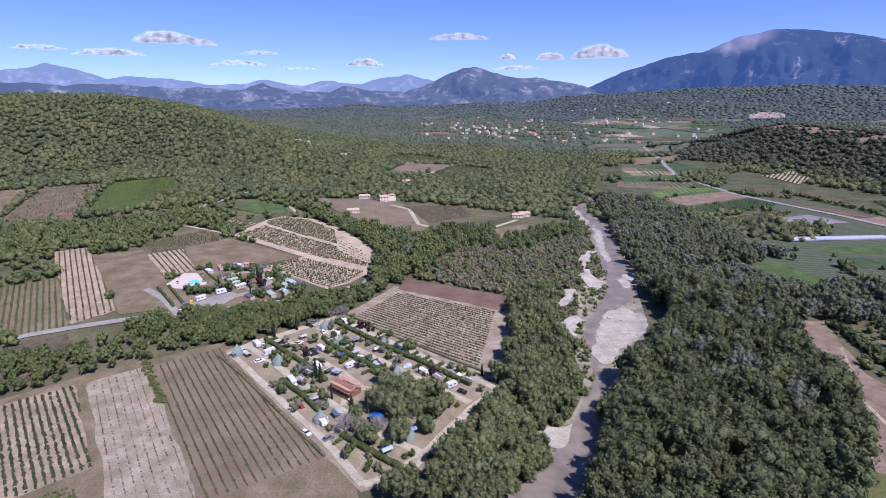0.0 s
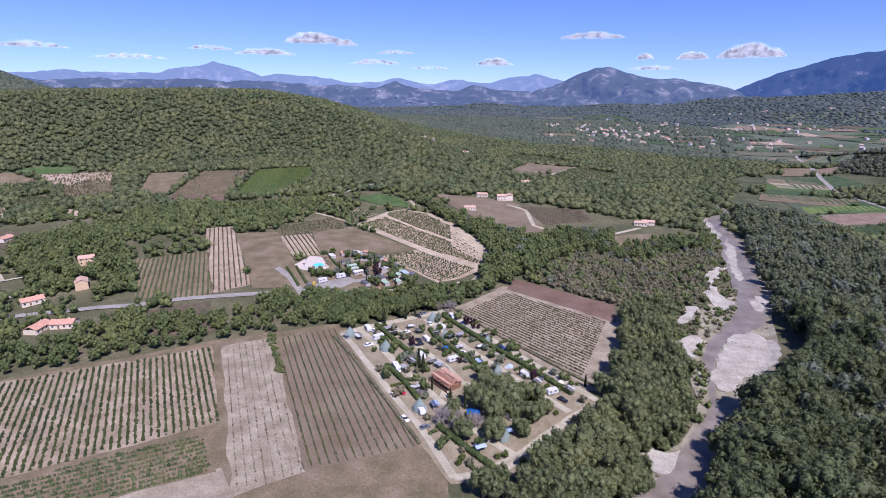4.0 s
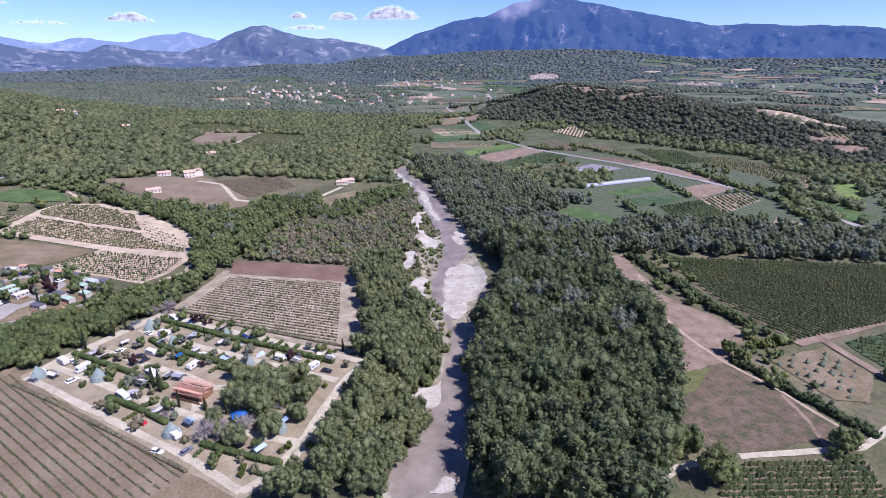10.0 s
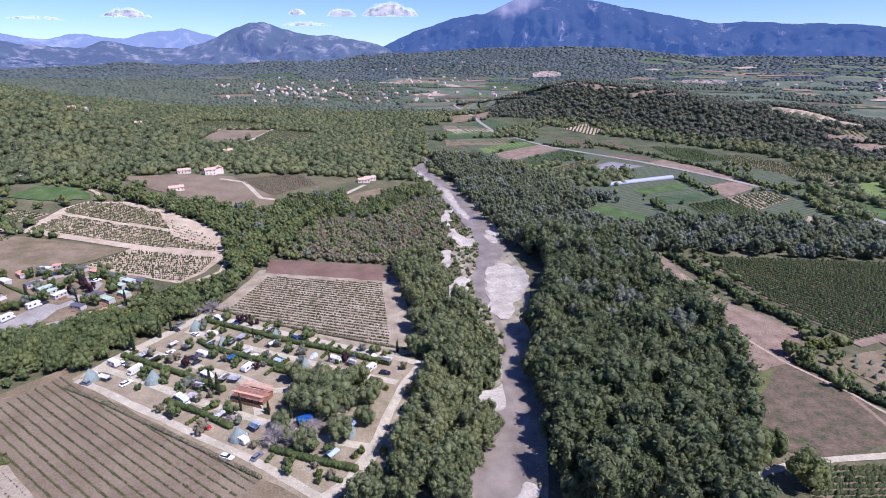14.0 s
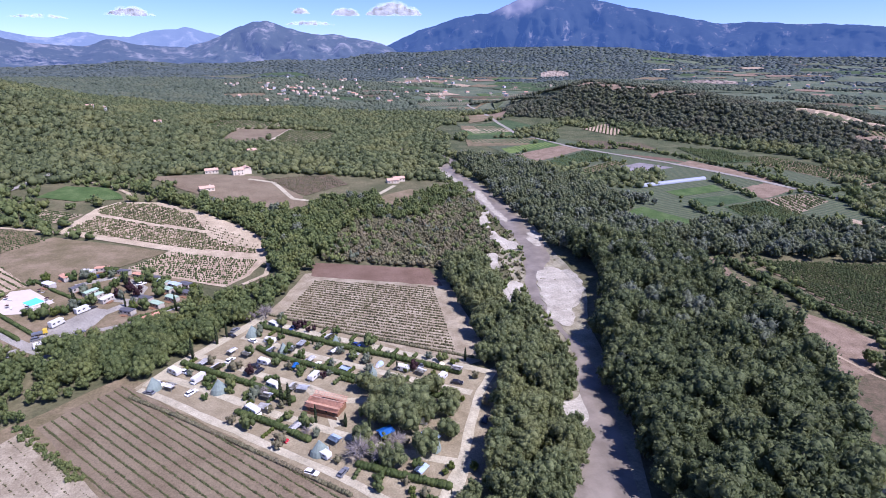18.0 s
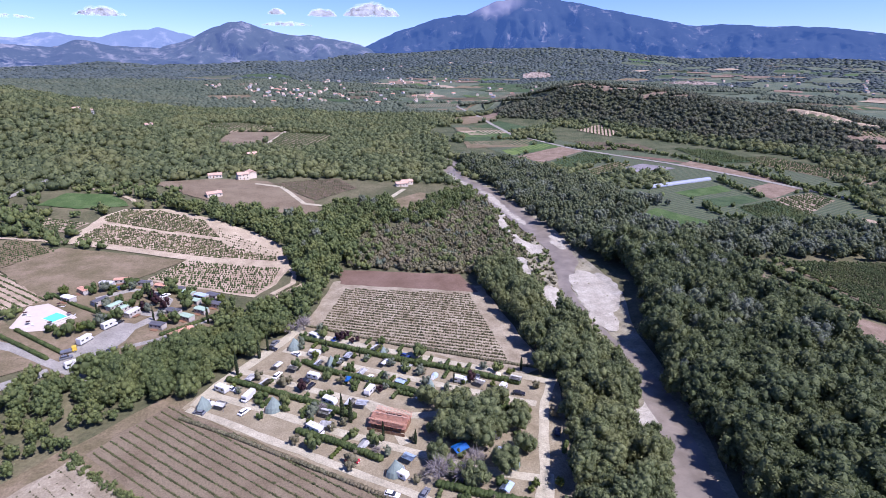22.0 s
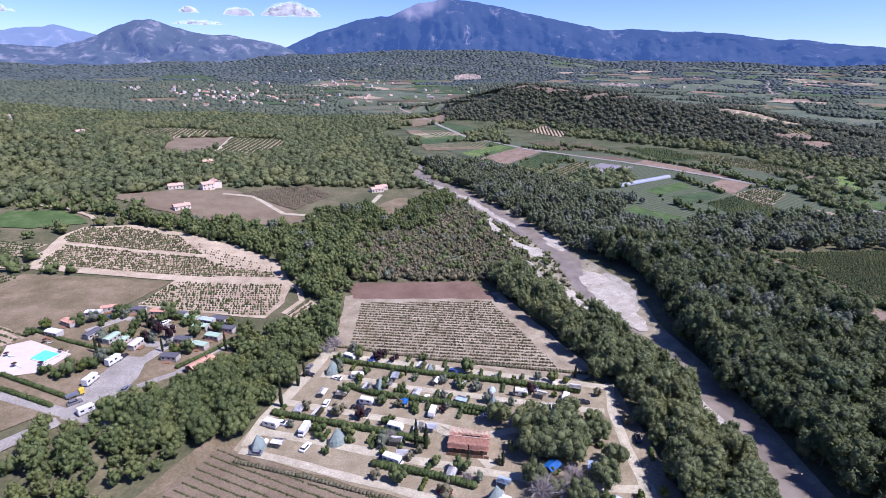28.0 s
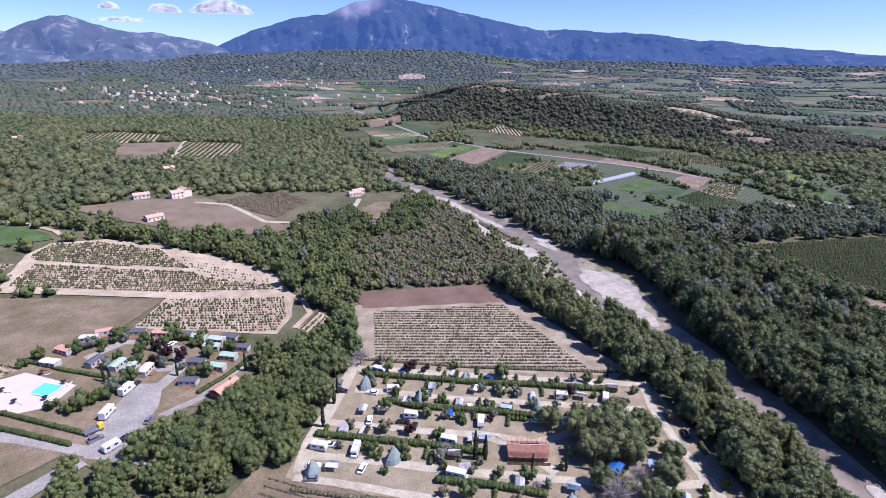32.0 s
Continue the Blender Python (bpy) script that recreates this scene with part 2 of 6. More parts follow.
def height(x, y):
    """The ground's height in metres at a place of the plan."""
    r = np.hypot(x, y)
    z = 0.019 * 260 * np.logaddexp(0, (r - 520) / 260.0) - 0.6
    west = step(-90, -230, x + 0.15 * (y - 250)) * step(150, 330, y)
    z = z + 9 * west
    z = z + 12 * step(330, 500, y) * step(60, -140, x)
    az = np.degrees(np.arctan2(x, y))
    # the wooded hill to the west and the one behind it
    foot = np.interp(az, (-70, -35, -22, -10), (730, 710, 540, 480))
    crest = np.interp(az, (-110, -90, -75, -65, -57, -50, -44, -38.5, -33, -27, -21.8, -16.4, -9), (30, 60, 70, 75, 82, 84, 86, 84, 68, 36, 16, 5, 0))
    z = z + crest * step(foot, foot + 320, r) * (1 - 0.85 * step(foot + 420, foot + 1000, r))
    behind = np.interp(az, (-110, -90, -75, -65, -60, -56, -51), (60, 110, 126, 120, 106, 56, 0))
    z = z + behind * step(1150, 1650, r) * (1 - 0.7 * step(1800, 2600, r))
    # the long ridge across the river
    z = z + ridge(x, y)
    # foothills, rising to the mountains
    far = step(900, 2600, r)
    w = np.sin(x / 310 + 1.3 * np.sin(y / 520)) * np.sin(y / 360 + 0.6) + 0.6 * np.sin(x / 170 - y / 230 + 2.0) * np.sin(y / 190 + x / 410)
    z = z + far * 11 * w
    rim = np.interp(az, (-80, -40, -25, -17, -13, 0, 6.7, 16, 25, 30, 37, 50, 70), (0, -40, -60, -25, -50, 8, 48, 68, 92, 80, 26, 12, 4))
    z = z + rim * step(2100, 3900, r)
    z = z + 16 * bump(x, y, 60, 1950, 260, 120) + 26 * bump(x, y, 640, 2350, 330, 130, -20) + 18 * bump(x, y, 760, 1500, 160, 110, -30)
    near = np.sin(x / 47 + 0.7 * np.sin(y / 61)) * np.sin(y / 53 + 1.1)
    mid = np.interp(y, RIVER_Y, RIVER_X)
    z = z - 1.8 * step(20, 12, np.abs(x - mid)) * step(640, 560, y)
    return z + 0.35 * near * step(240, 420, r)


def put_mesh(name, verts, faces, mat, parent=None, smooth=False):
    """One mesh object from places and faces of three or four corners."""
    me = bpy.data.meshes.new(name)
    v, f = np.asarray(verts, np.float32), np.asarray(faces, np.int32)
    k = f.shape[1]
    me.vertices.add(len(v))
    me.vertices.foreach_set("co", v.ravel())
    me.loops.add(f.size)
    me.loops.foreach_set("vertex_index", f.ravel())
    me.polygons.add(len(f))
    me.polygons.foreach_set("loop_start", np.arange(0, f.size, k, dtype=np.int32))
    me.polygons.foreach_set("loop_total", np.full(len(f), k, np.int32))
    if smooth:
        me.polygons.foreach_set("use_smooth", np.ones(len(f), bool))
    me.update(calc_edges=True)
    me.materials.append(mat)
    ob = new(name, me)
    ob.parent = parent
    return ob


def part(name, bm, mat, parent=None, label=""):
    me = bpy.data.meshes.new(name)
    bm.to_mesh(me)
    bm.free()
    me.materials.append(mat)
    ob = new(name, me)
    ob.parent = parent
    if label:
        ob["label"] = label
    return ob


def inside(poly, x, y):
    """Which of the places lie in the polygon."""
    x, y = np.asarray(x, float), np.asarray(y, float)
    hit = np.zeros(x.shape, bool)
    for (x0, y0), (x1, y1) in zip(poly, poly[1:] + poly[:1]):
        if y0 != y1:
            hit ^= ((y0 > y) != (y1 > y)) & (x < (x1 - x0) * (y - y0) / (y1 - y0) + x0)
    return hit


def outline(poly, every, jitter, rng):
    pts = []
    for (x0, y0), (x1, y1) in zip(poly, poly[1:] + poly[:1]):
        n = max(1, int(math.hypot(x1 - x0, y1 - y0) / every))
        for i in range(n):
            k = i / n
            j = 0 if i == 0 else jitter
            pts.append((x0 + (x1 - x0) * k + rng.uniform(-j, j), y0 + (y1 - y0) * k + rng.uniform(-j, j)))
    return pts


def smooth(points, times=2):
    """Round the corners of a polygon."""
    for _ in range(times):
        points = [q for (x0, y0), (x1, y1) in zip(points, points[1:] + points[:1]) for q in ((x0 * 0.75 + x1 * 0.25, y0 * 0.75 + y1 * 0.25), (x0 * 0.25 + x1 * 0.75, y0 * 0.25 + y1 * 0.75))]
    return points


def ragged(points, every, amount, seed):
    """A polygon with a worn, uneven edge."""
    rng = random.Random(seed)
    return [(x + rng.uniform(-amount, amount) * 0.7, y + rng.uniform(-amount, amount)) for x, y in outline(points, every, 0.0, rng)]


OPEN = []          # what keeps trees away


def lie(x, y):
    """How far a sheet lies above the ground sheet, so that neither shows through the other."""
    return 0.10 + 0.0007 * math.hypot(x, y)


def sheet(name, poly, mat, label, category="field", cell=6.0, lift=0.0, jitter=0.6, kind="structure", keep=True, cuts=24):
    """A sheet of ground cover that follows the land, with an uneven edge."""
    rng = random.Random(len(OPEN) + 7)
    bm = bmesh.new()
    bm.faces.new([bm.verts.new((x, y, 0)) for x, y in outline(poly, 5.0, jitter, rng)])
    xs, ys = [p[0] for p in poly], [p[1] for p in poly]
    cell = max(cell, (max(xs) - min(xs)) / cuts, (max(ys) - min(ys)) / cuts)
    for lo, hi, no in ((min(xs), max(xs), (1, 0, 0)), (min(ys), max(ys), (0, 1, 0))):
        c = lo + cell
        while c < hi:
            bmesh.ops.bisect_plane(bm, geom=bm.verts[:] + bm.edges[:] + bm.faces[:], plane_co=tuple(c * n for n in no), plane_no=no)
            c += cell
    bmesh.ops.triangulate(bm, faces=bm.faces[:])
    for v in bm.verts:
        v.co.z = float(height(v.co.x, v.co.y)) + lie(v.co.x, v.co.y) + lift
    for f in bm.faces:
        if f.normal.z < 0:
            f.normal_flip()
    ob = part(name, bm, mat)
    if keep:
        OPEN.append(poly)
    return tagged(ob, label, category, "", kind)


def band(points, width):
    """The polygon of a way of that width along a line of places."""
    left, right = [], []
    for i, (x, y) in enumerate(points):
        x0, y0 = points[max(i - 1, 0)]
        x1, y1 = points[min(i + 1, len(points) - 1)]
        d = math.hypot(x1 - x0, y1 - y0) or 1
        nx, ny = -(y1 - y0) / d * width / 2, (x1 - x0) / d * width / 2
        left.append((x + nx, y + ny))
        right.append((x - nx, y - ny))
    return left + right[::-1]


def way(name, points, width, mat, label, category="track", lift=0.05):
    return sheet(name, band(points, width), mat, label, category, 6.0, lift, 0.2)


# ---- plants as templates of corners and triangles ----
ICO = bmesh.new()
bmesh.ops.create_icosphere(ICO, subdivisions=1, radius=1.0)
ICO_V = np.array([v.co[:] for v in ICO.verts])
ICO_F = np.array([[v.index for v in f.verts] for f in ICO.faces])
ICO.free()


def blob(rng, centre, radius, rough=0.25):
    s = 1 + rng.uniform(-rough, rough, (len(ICO_V), 1))
    return ICO_V * s * np.asarray(radius) + np.asarray(centre), ICO_F


def leaf_cards(rng, centre, radius, count, size):
    """Small clumps of leaves over a ball, facing roughly outwards."""
    d = rng.normal(size=(count, 3))
    d[:, 2] += 0.35
    d /= np.linalg.norm(d, axis=1)[:, None]
    at = np.asarray(centre) + d * np.asarray(radius) * rng.uniform(0.78, 1.22, (count, 1))
    nrm = d + rng.normal(scale=0.6, size=(count, 3))
    nrm /= np.linalg.norm(nrm, axis=1)[:, None]
    u = np.cross(nrm, rng.normal(size=(count, 3)))
    u /= np.linalg.norm(u, axis=1)[:, None]
    w = np.cross(nrm, u)
    s = size * rng.uniform(0.6, 1.25, (count, 1))
    v = np.stack([at + u * s, at - u * s * 0.55 + w * s * 0.9, at - u * s * 0.5 - w * s * 0.85], 1)
    return v.reshape(-1, 3), np.arange(count * 3).reshape(-1, 3)


def gathered(bits):
    vs, fs, n = [], [], 0
    for v, f in bits:
        vs.append(v)
        fs.append(f + n)
        n += len(v)
    return np.concatenate(vs), np.concatenate(fs)


def crown(seed, height_=10.0, width=7.0, base=2.0, blobs=10, cards=20, size=0.55, taper=0.5, lump=1.0):
    """A crown: a heap of uneven balls under a coat of leaf clumps, lopsided as trees are."""
    rng = np.random.default_rng(seed)
    mid, rx, rz = (base + height_) / 2, width / 2, (height_ - base) / 2
    bits = [blob(rng, (0, 0, mid - rz * 0.1), (rx * 0.62, rx * 0.62, rz * 0.74), 0.2)]
    lean = rng.uniform(-0.16, 0.16, 2) * rx
    for i in range(blobs):
        k = -0.62 + 1.5 * (i + 0.5) / blobs
        ang = i * 2.4 + rng.uniform(-0.7, 0.7)
        w = math.sqrt(max(0.02, 1 - k * k)) ** (0.6 + taper) * rng.uniform(0.42, 0.88)
        r = rx * rng.uniform(0.26, 0.56) * lump
        c = (math.cos(ang) * w * rx + lean[0] * k, math.sin(ang) * w * rx + lean[1] * k, mid + k * rz * 0.78 + rng.uniform(-0.06, 0.06) * rz)
        rr = np.array((r, r * rng.uniform(0.8, 1.2), r * rng.uniform(0.9, 1.5)))
        bits.append(blob(rng, c, rr * 0.79, 0.25))
        if cards:
            bits.append(leaf_cards(rng, c, rr, int(cards * (0.4 + r / rx)), size))
    return gathered(bits)


def trunk(seed, tall, thick):
    """A tapered, slightly bent trunk with four limbs."""
    rng = np.random.default_rng(seed)
    bits = []

    def limb(a, b, r0, r1, sides=6):
        a, b = np.array(a, float), np.array(b, float)
        d = (b - a) / np.linalg.norm(b - a)
        u = np.cross(d, (0.3, 0.9, 0.1))
        u /= np.linalg.norm(u)
        w = np.cross(d, u)
        t = np.arange(sides) * 2 * np.pi / sides
        ring = np.cos(t)[:, None] * u + np.sin(t)[:, None] * w
        v = np.concatenate([a + ring * r0, b + ring * r1])
        f = [[i, (i + 1) % sides, sides + i] for i in range(sides)] + [[(i + 1) % sides, sides + (i + 1) % sides, sides + i] for i in range(sides)]
        bits.append((v, np.array(f)))

    top = (rng.uniform(-0.3, 0.3), rng.uniform(-0.3, 0.3), tall * 0.5)
    limb((0, 0, -0.4), top, thick, thick * 0.65)
    limb(top, (top[0] * 1.5, top[1] * 1.5, tall * 0.85), thick * 0.65, thick * 0.2)
    for i in range(4):
        g = i * 1.6 + rng.uniform(-0.3, 0.3)
        limb((top[0], top[1], tall * (0.32 + 0.05 * i)), (math.cos(g) * tall * 0.22, math.sin(g) * tall * 0.22, tall * (0.58 + 0.06 * i)), thick * 0.4, thick * 0.12, 5)
    return gathered(bits)


def planted(name, templates, x, y, size, mat, label, category, rng, sink=0.0, z=None, group=""):
    """Many plants joined into one mesh: each a template turned and scaled to its size."""
    x, y, size = np.asarray(x, float), np.asarray(y, float), np.asarray(size, float)
    if len(x) == 0:
        return None
    z = height(x, y) if z is None else z
    turn, pick = rng.uniform(0, 6.283, len(x)), rng.integers(0, len(templates), len(x))
    vs, fs, n = [], [], 0
    for k, (tv, tf) in enumerate(templates):
        who = np.nonzero(pick == k)[0]
        if len(who) == 0:
            continue
        c, s = np.cos(turn[who])[:, None], np.sin(turn[who])[:, None]
        q = size[who][:, None]
        st = rng.uniform(0.85, 1.15, (len(who), 1))
        v = np.stack([(tv[:, 0] * c - tv[:, 1] * s) * q + x[who][:, None], (tv[:, 0] * s + tv[:, 1] * c) * q + y[who][:, None], tv[:, 2] * q * st + (z[who] - sink)[:, None]], 2)
        vs.append(v.reshape(-1, 3))
        fs.append((tf[None] + (np.arange(len(who)) * len(tv))[:, None, None]).reshape(-1, 3) + n)
        n += v.shape[0] * v.shape[1]
    ob = put_mesh(name, np.concatenate(vs), np.concatenate(fs), mat)
    return tagged(ob, label, category, group, "stuff")


def spots(poly, spacing, rng, jitter=0.45, clear=True, margin=0.0):
    """Uneven places all over a polygon, but for the open ground."""
    xs, ys = [p[0] for p in poly], [p[1] for p in poly]
    gx, gy = np.meshgrid(np.arange(min(xs), max(xs), spacing), np.arange(min(ys), max(ys), spacing * 0.87))
    gx = gx + (np.arange(gx.shape[0])[:, None] % 2) * spacing / 2
    gx, gy = (gx + rng.uniform(-jitter, jitter, gx.shape) * spacing).ravel(), (gy + rng.uniform(-jitter, jitter, gy.shape) * spacing).ravel()
    ok = inside(poly, gx, gy)
    gx, gy = gx[ok], gy[ok]
    if clear:
        ok = free(gx, gy)
        gx, gy = gx[ok], gy[ok]
    return gx, gy


def free(x, y):
    """Which of the places lie on no open ground."""
    ok = np.ones(x.shape, bool)
    if len(x) == 0:
        return ok
    lo, hi = (x.min(), y.min()), (x.max(), y.max())
    for p in OPEN:
        xs, ys = [q[0] for q in p], [q[1] for q in p]
        if max(xs) < lo[0] or min(xs) > hi[0] or max(ys) < lo[1] or min(ys) > hi[1]:
            continue
        k = np.nonzero((x > min(xs)) & (x < max(xs)) & (y > min(ys)) & (y < max(ys)))[0]
        ok[k] &= ~inside(p, x[k], y[k])
    return ok


def rows_in(poly, turn, spacing):
    """Straight lines across a polygon, in the direction of turn degrees from +x."""
    c, s = math.cos(radians(turn)), math.sin(radians(turn))
    loc = [(x * c + y * s, y * c - x * s) for x, y in poly]
    v, top = min(p[1] for p in loc) + spacing * 0.6, max(p[1] for p in loc)
    out = []
    while v < top:
        cuts = []
        for (u0, v0), (u1, v1) in zip(loc, loc[1:] + loc[:1]):
            if (v0 > v) != (v1 > v):
                cuts.append(u0 + (u1 - u0) * (v - v0) / (v1 - v0))
        cuts.sort()
        for p, q in zip(cuts[::2], cuts[1::2]):
            if q - p > 4:
                out.append(((p + 0.8, v), (q - 0.8, v)))
        v += spacing
    return [((p[0] * c - p[1] * s, p[0] * s + p[1] * c), (q[0] * c - q[1] * s, q[0] * s + q[1] * c)) for p, q in out]


def vineyard(poly, turn, spacing, soil, leaf, label, size=0.55, gap=1.0, missing=0.08, tall=0.9, name="vineyard"):
    """A field of vines: the soil, and each row of uneven bushes a part of it."""
    field = sheet(name, poly, soil, label, "vineyard")
    rng = np.random.default_rng(len(OPEN) * 31 + 5)
    for (x0, y0), (x1, y1) in rows_in(poly, turn, spacing):
        n = max(2, int(math.hypot(x1 - x0, y1 - y0) / gap))
        k = (np.arange(n) + rng.uniform(-0.25, 0.25, n)) / n
        k = k[rng.uniform(size=n) > missing]
        m = len(k)
        if m == 0:
            continue
        px, py = x0 + (x1 - x0) * k + rng.uniform(-0.12, 0.12, m), y0 + (y1 - y0) * k + rng.uniform(-0.12, 0.12, m)
        pz = height(px, py) + 0.10 + 0.0007 * np.hypot(px, py)
        s = size * rng.uniform(0.6, 1.25, (m, 1))
        o = np.array([[1, 0, 0.1], [-0.5, 0.87, 0], [-0.5, -0.87, 0.05], [0.35, 0.2, 1], [-0.5, -0.3, 0.9]])[None] * rng.uniform(0.75, 1.25, (m, 5, 1))
        g = rng.uniform(0, 6.28, (m, 1))
        v = np.stack([(o[:, :, 0] * np.cos(g) - o[:, :, 1] * np.sin(g)) * s + px[:, None], (o[:, :, 0] * np.sin(g) + o[:, :, 1] * np.cos(g)) * s + py[:, None], o[:, :, 2] * s * tall * 1.6 + pz[:, None]], 2).reshape(-1, 3)
        put_mesh("vine_row", v, (VINE_F[None] + (np.arange(m) * 5)[:, None, None]).reshape(-1, 3), leaf, field)
    return field


VINE_F = np.array([[0, 1, 3], [1, 4, 3], [1, 2, 4], [2, 0, 3], [2, 3, 4]])

# ---- the ground, one sheet to the horizon ----
GX, GY = -60.0, 30.0
radii = [0.0, 0.02] + [6 * 1.0275 ** i for i in range(247)]
angles = [radians(a) for a in np.concatenate([np.arange(-100, 100, 0.95), np.arange(100, 260, 4.0)])]
gv = [(GX, GY)] + [(GX - math.sin(t) * r, GY + math.cos(t) * r) for r in radii[1:] for t in angles]
gv = np.array(gv)
gz = height(gv[:, 0], gv[:, 1])
n = len(angles)
ring = np.arange(len(radii) - 2)[:, None] * n + 1
j0, j1 = np.arange(n)[None], (np.arange(n)[None] + 1) % n
gf = np.stack([ring + j0, ring + j1, ring + n + j1, ring + n + j0], 2).reshape(-1, 4)[:, ::-1]
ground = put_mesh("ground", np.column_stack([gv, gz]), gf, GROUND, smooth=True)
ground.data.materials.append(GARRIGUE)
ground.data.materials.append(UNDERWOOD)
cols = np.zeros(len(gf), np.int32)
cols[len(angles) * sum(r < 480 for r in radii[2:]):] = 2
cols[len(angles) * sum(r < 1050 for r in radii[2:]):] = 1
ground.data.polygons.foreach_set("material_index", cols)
tagged(ground, "dry scrubby valley ground rising to wooded foothills", "ground", "", "structure")


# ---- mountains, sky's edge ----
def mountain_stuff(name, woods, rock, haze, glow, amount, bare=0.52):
    """Far slopes: woods and bare rock, with air haze painted over them as emission."""
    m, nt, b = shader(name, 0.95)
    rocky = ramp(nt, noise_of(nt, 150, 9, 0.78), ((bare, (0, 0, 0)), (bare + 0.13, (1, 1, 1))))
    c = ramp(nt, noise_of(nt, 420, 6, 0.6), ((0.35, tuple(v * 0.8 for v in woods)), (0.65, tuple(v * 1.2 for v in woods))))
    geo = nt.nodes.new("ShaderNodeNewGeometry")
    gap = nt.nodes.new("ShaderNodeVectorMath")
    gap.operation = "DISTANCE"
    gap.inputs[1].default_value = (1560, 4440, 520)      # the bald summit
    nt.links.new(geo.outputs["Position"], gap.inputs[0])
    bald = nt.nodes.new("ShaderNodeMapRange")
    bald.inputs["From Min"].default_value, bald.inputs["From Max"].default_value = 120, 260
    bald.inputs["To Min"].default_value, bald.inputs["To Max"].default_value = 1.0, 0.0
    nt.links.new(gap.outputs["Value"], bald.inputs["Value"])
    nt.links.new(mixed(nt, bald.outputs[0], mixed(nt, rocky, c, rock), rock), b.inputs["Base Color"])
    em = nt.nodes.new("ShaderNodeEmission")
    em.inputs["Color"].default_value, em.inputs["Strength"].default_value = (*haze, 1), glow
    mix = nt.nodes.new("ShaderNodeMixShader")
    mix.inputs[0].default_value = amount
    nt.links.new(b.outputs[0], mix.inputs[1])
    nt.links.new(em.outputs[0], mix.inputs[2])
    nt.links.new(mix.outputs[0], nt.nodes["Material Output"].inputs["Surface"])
    return m


def mountain(profile, far, deep, mat, label, seed, rough=0.12, spur=0.25):
    """A range seen along its length: profile gives azimuth and elevation of the crest, in degrees, as seen from the valley."""
    az = np.arange(profile[0][0], profile[-1][0], 0.2)
    el = np.interp(az, [p[0] for p in profile], [p[1] for p in profile])
    rng = np.random.default_rng(seed)
    ph = rng.uniform(0, 6.28, 12)
    wob = sum(np.sin(az * (0.9 * 1.55 ** i) + ph[i]) / (1.45 ** i) for i in range(9))
    el = el + rough * wob * np.clip(el, 0.2, 1)
    verts, steps = [], 36
    top = 110 + far * np.tan(np.radians(el))
    for i in range(steps + 1):
        k = i / steps                     # 0 at the foot, 1 on the crest
        rib = np.array([noise.fractal(Vector((t * 0.42 + k * 0.5, k * 1.6, seed * 3.1)), 0.9, 2.1, 6) for t in az])
        lump = np.array([noise.fractal(Vector((t * 0.3, k * 2.5, seed * 7.7)), 1.0, 2.0, 5) for t in az])
        soft = math.sin(math.pi * min(1, k)) if k < 1 else 0.0
        r = far - deep * (1 - k) + spur * deep * 1.3 * rib * soft
        z = 25 + (top - 25) * np.clip(k ** 1.15 + 0.16 * lump * soft, 0, 1)
        verts.append(np.column_stack([-np.sin(np.radians(az)) * r, np.cos(np.radians(az)) * r, z]))
    verts.append(np.column_stack([-np.sin(np.radians(az)) * (far + 60), np.cos(np.radians(az)) * (far + 60), np.zeros(len(az))]))
    m = len(az)
    base = np.arange(steps + 1)[:, None] * m + np.arange(m - 1)[None]
    f = np.stack([base, base + 1, base + m + 1, base + m], 2).reshape(-1, 4)
    ob = put_mesh("backdrop", np.concatenate(verts), f, mat, smooth=True)
    return tagged(ob, label, "mountain", "", "structure")


# The blue is distance haze, put into each material as a glow.
HAZEBLUE = mountain_stuff("haze_blue_mountain", (0.035, 0.05, 0.05), (0.5, 0.46, 0.44), (0.04, 0.09, 0.235), 1.0, 0.7, 0.56)
HAZEMIDBLUE = mountain_stuff("haze_grey_blue_mountain", (0.045, 0.06, 0.045), (0.45, 0.42, 0.4), (0.085, 0.135, 0.27), 1.0, 0.6)
HAZEPALEBLUE = mountain_stuff("haze_pale_range", (0.07, 0.08, 0.08), (0.5, 0.46, 0.44), (0.2, 0.29, 0.49), 1.0, 0.75)
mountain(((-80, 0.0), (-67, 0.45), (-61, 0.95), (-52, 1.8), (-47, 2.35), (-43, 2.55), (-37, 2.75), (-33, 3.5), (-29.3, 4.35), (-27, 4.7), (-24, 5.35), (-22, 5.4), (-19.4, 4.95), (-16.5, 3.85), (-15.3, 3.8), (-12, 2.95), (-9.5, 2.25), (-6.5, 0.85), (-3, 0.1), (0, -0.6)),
         4700, 750, HAZEBLUE, "long hazy blue mountain with a bald pale summit and rocky flanks", 3, 0.05)
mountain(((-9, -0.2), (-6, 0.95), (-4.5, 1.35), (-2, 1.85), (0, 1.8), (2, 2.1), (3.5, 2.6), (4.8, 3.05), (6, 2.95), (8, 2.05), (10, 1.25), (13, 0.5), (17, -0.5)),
         4560, 650, HAZEMIDBLUE, "pointed hazy grey-blue mountain with pale crags", 11, 0.05)
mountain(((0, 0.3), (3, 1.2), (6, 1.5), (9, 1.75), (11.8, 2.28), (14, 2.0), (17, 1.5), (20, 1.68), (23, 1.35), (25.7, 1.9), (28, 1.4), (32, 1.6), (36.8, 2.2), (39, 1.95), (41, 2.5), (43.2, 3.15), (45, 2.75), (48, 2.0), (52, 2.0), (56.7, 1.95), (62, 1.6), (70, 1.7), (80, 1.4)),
         4850, 500, HAZEPALEBLUE, "pale hazy range of far mountains", 19, 0.07)
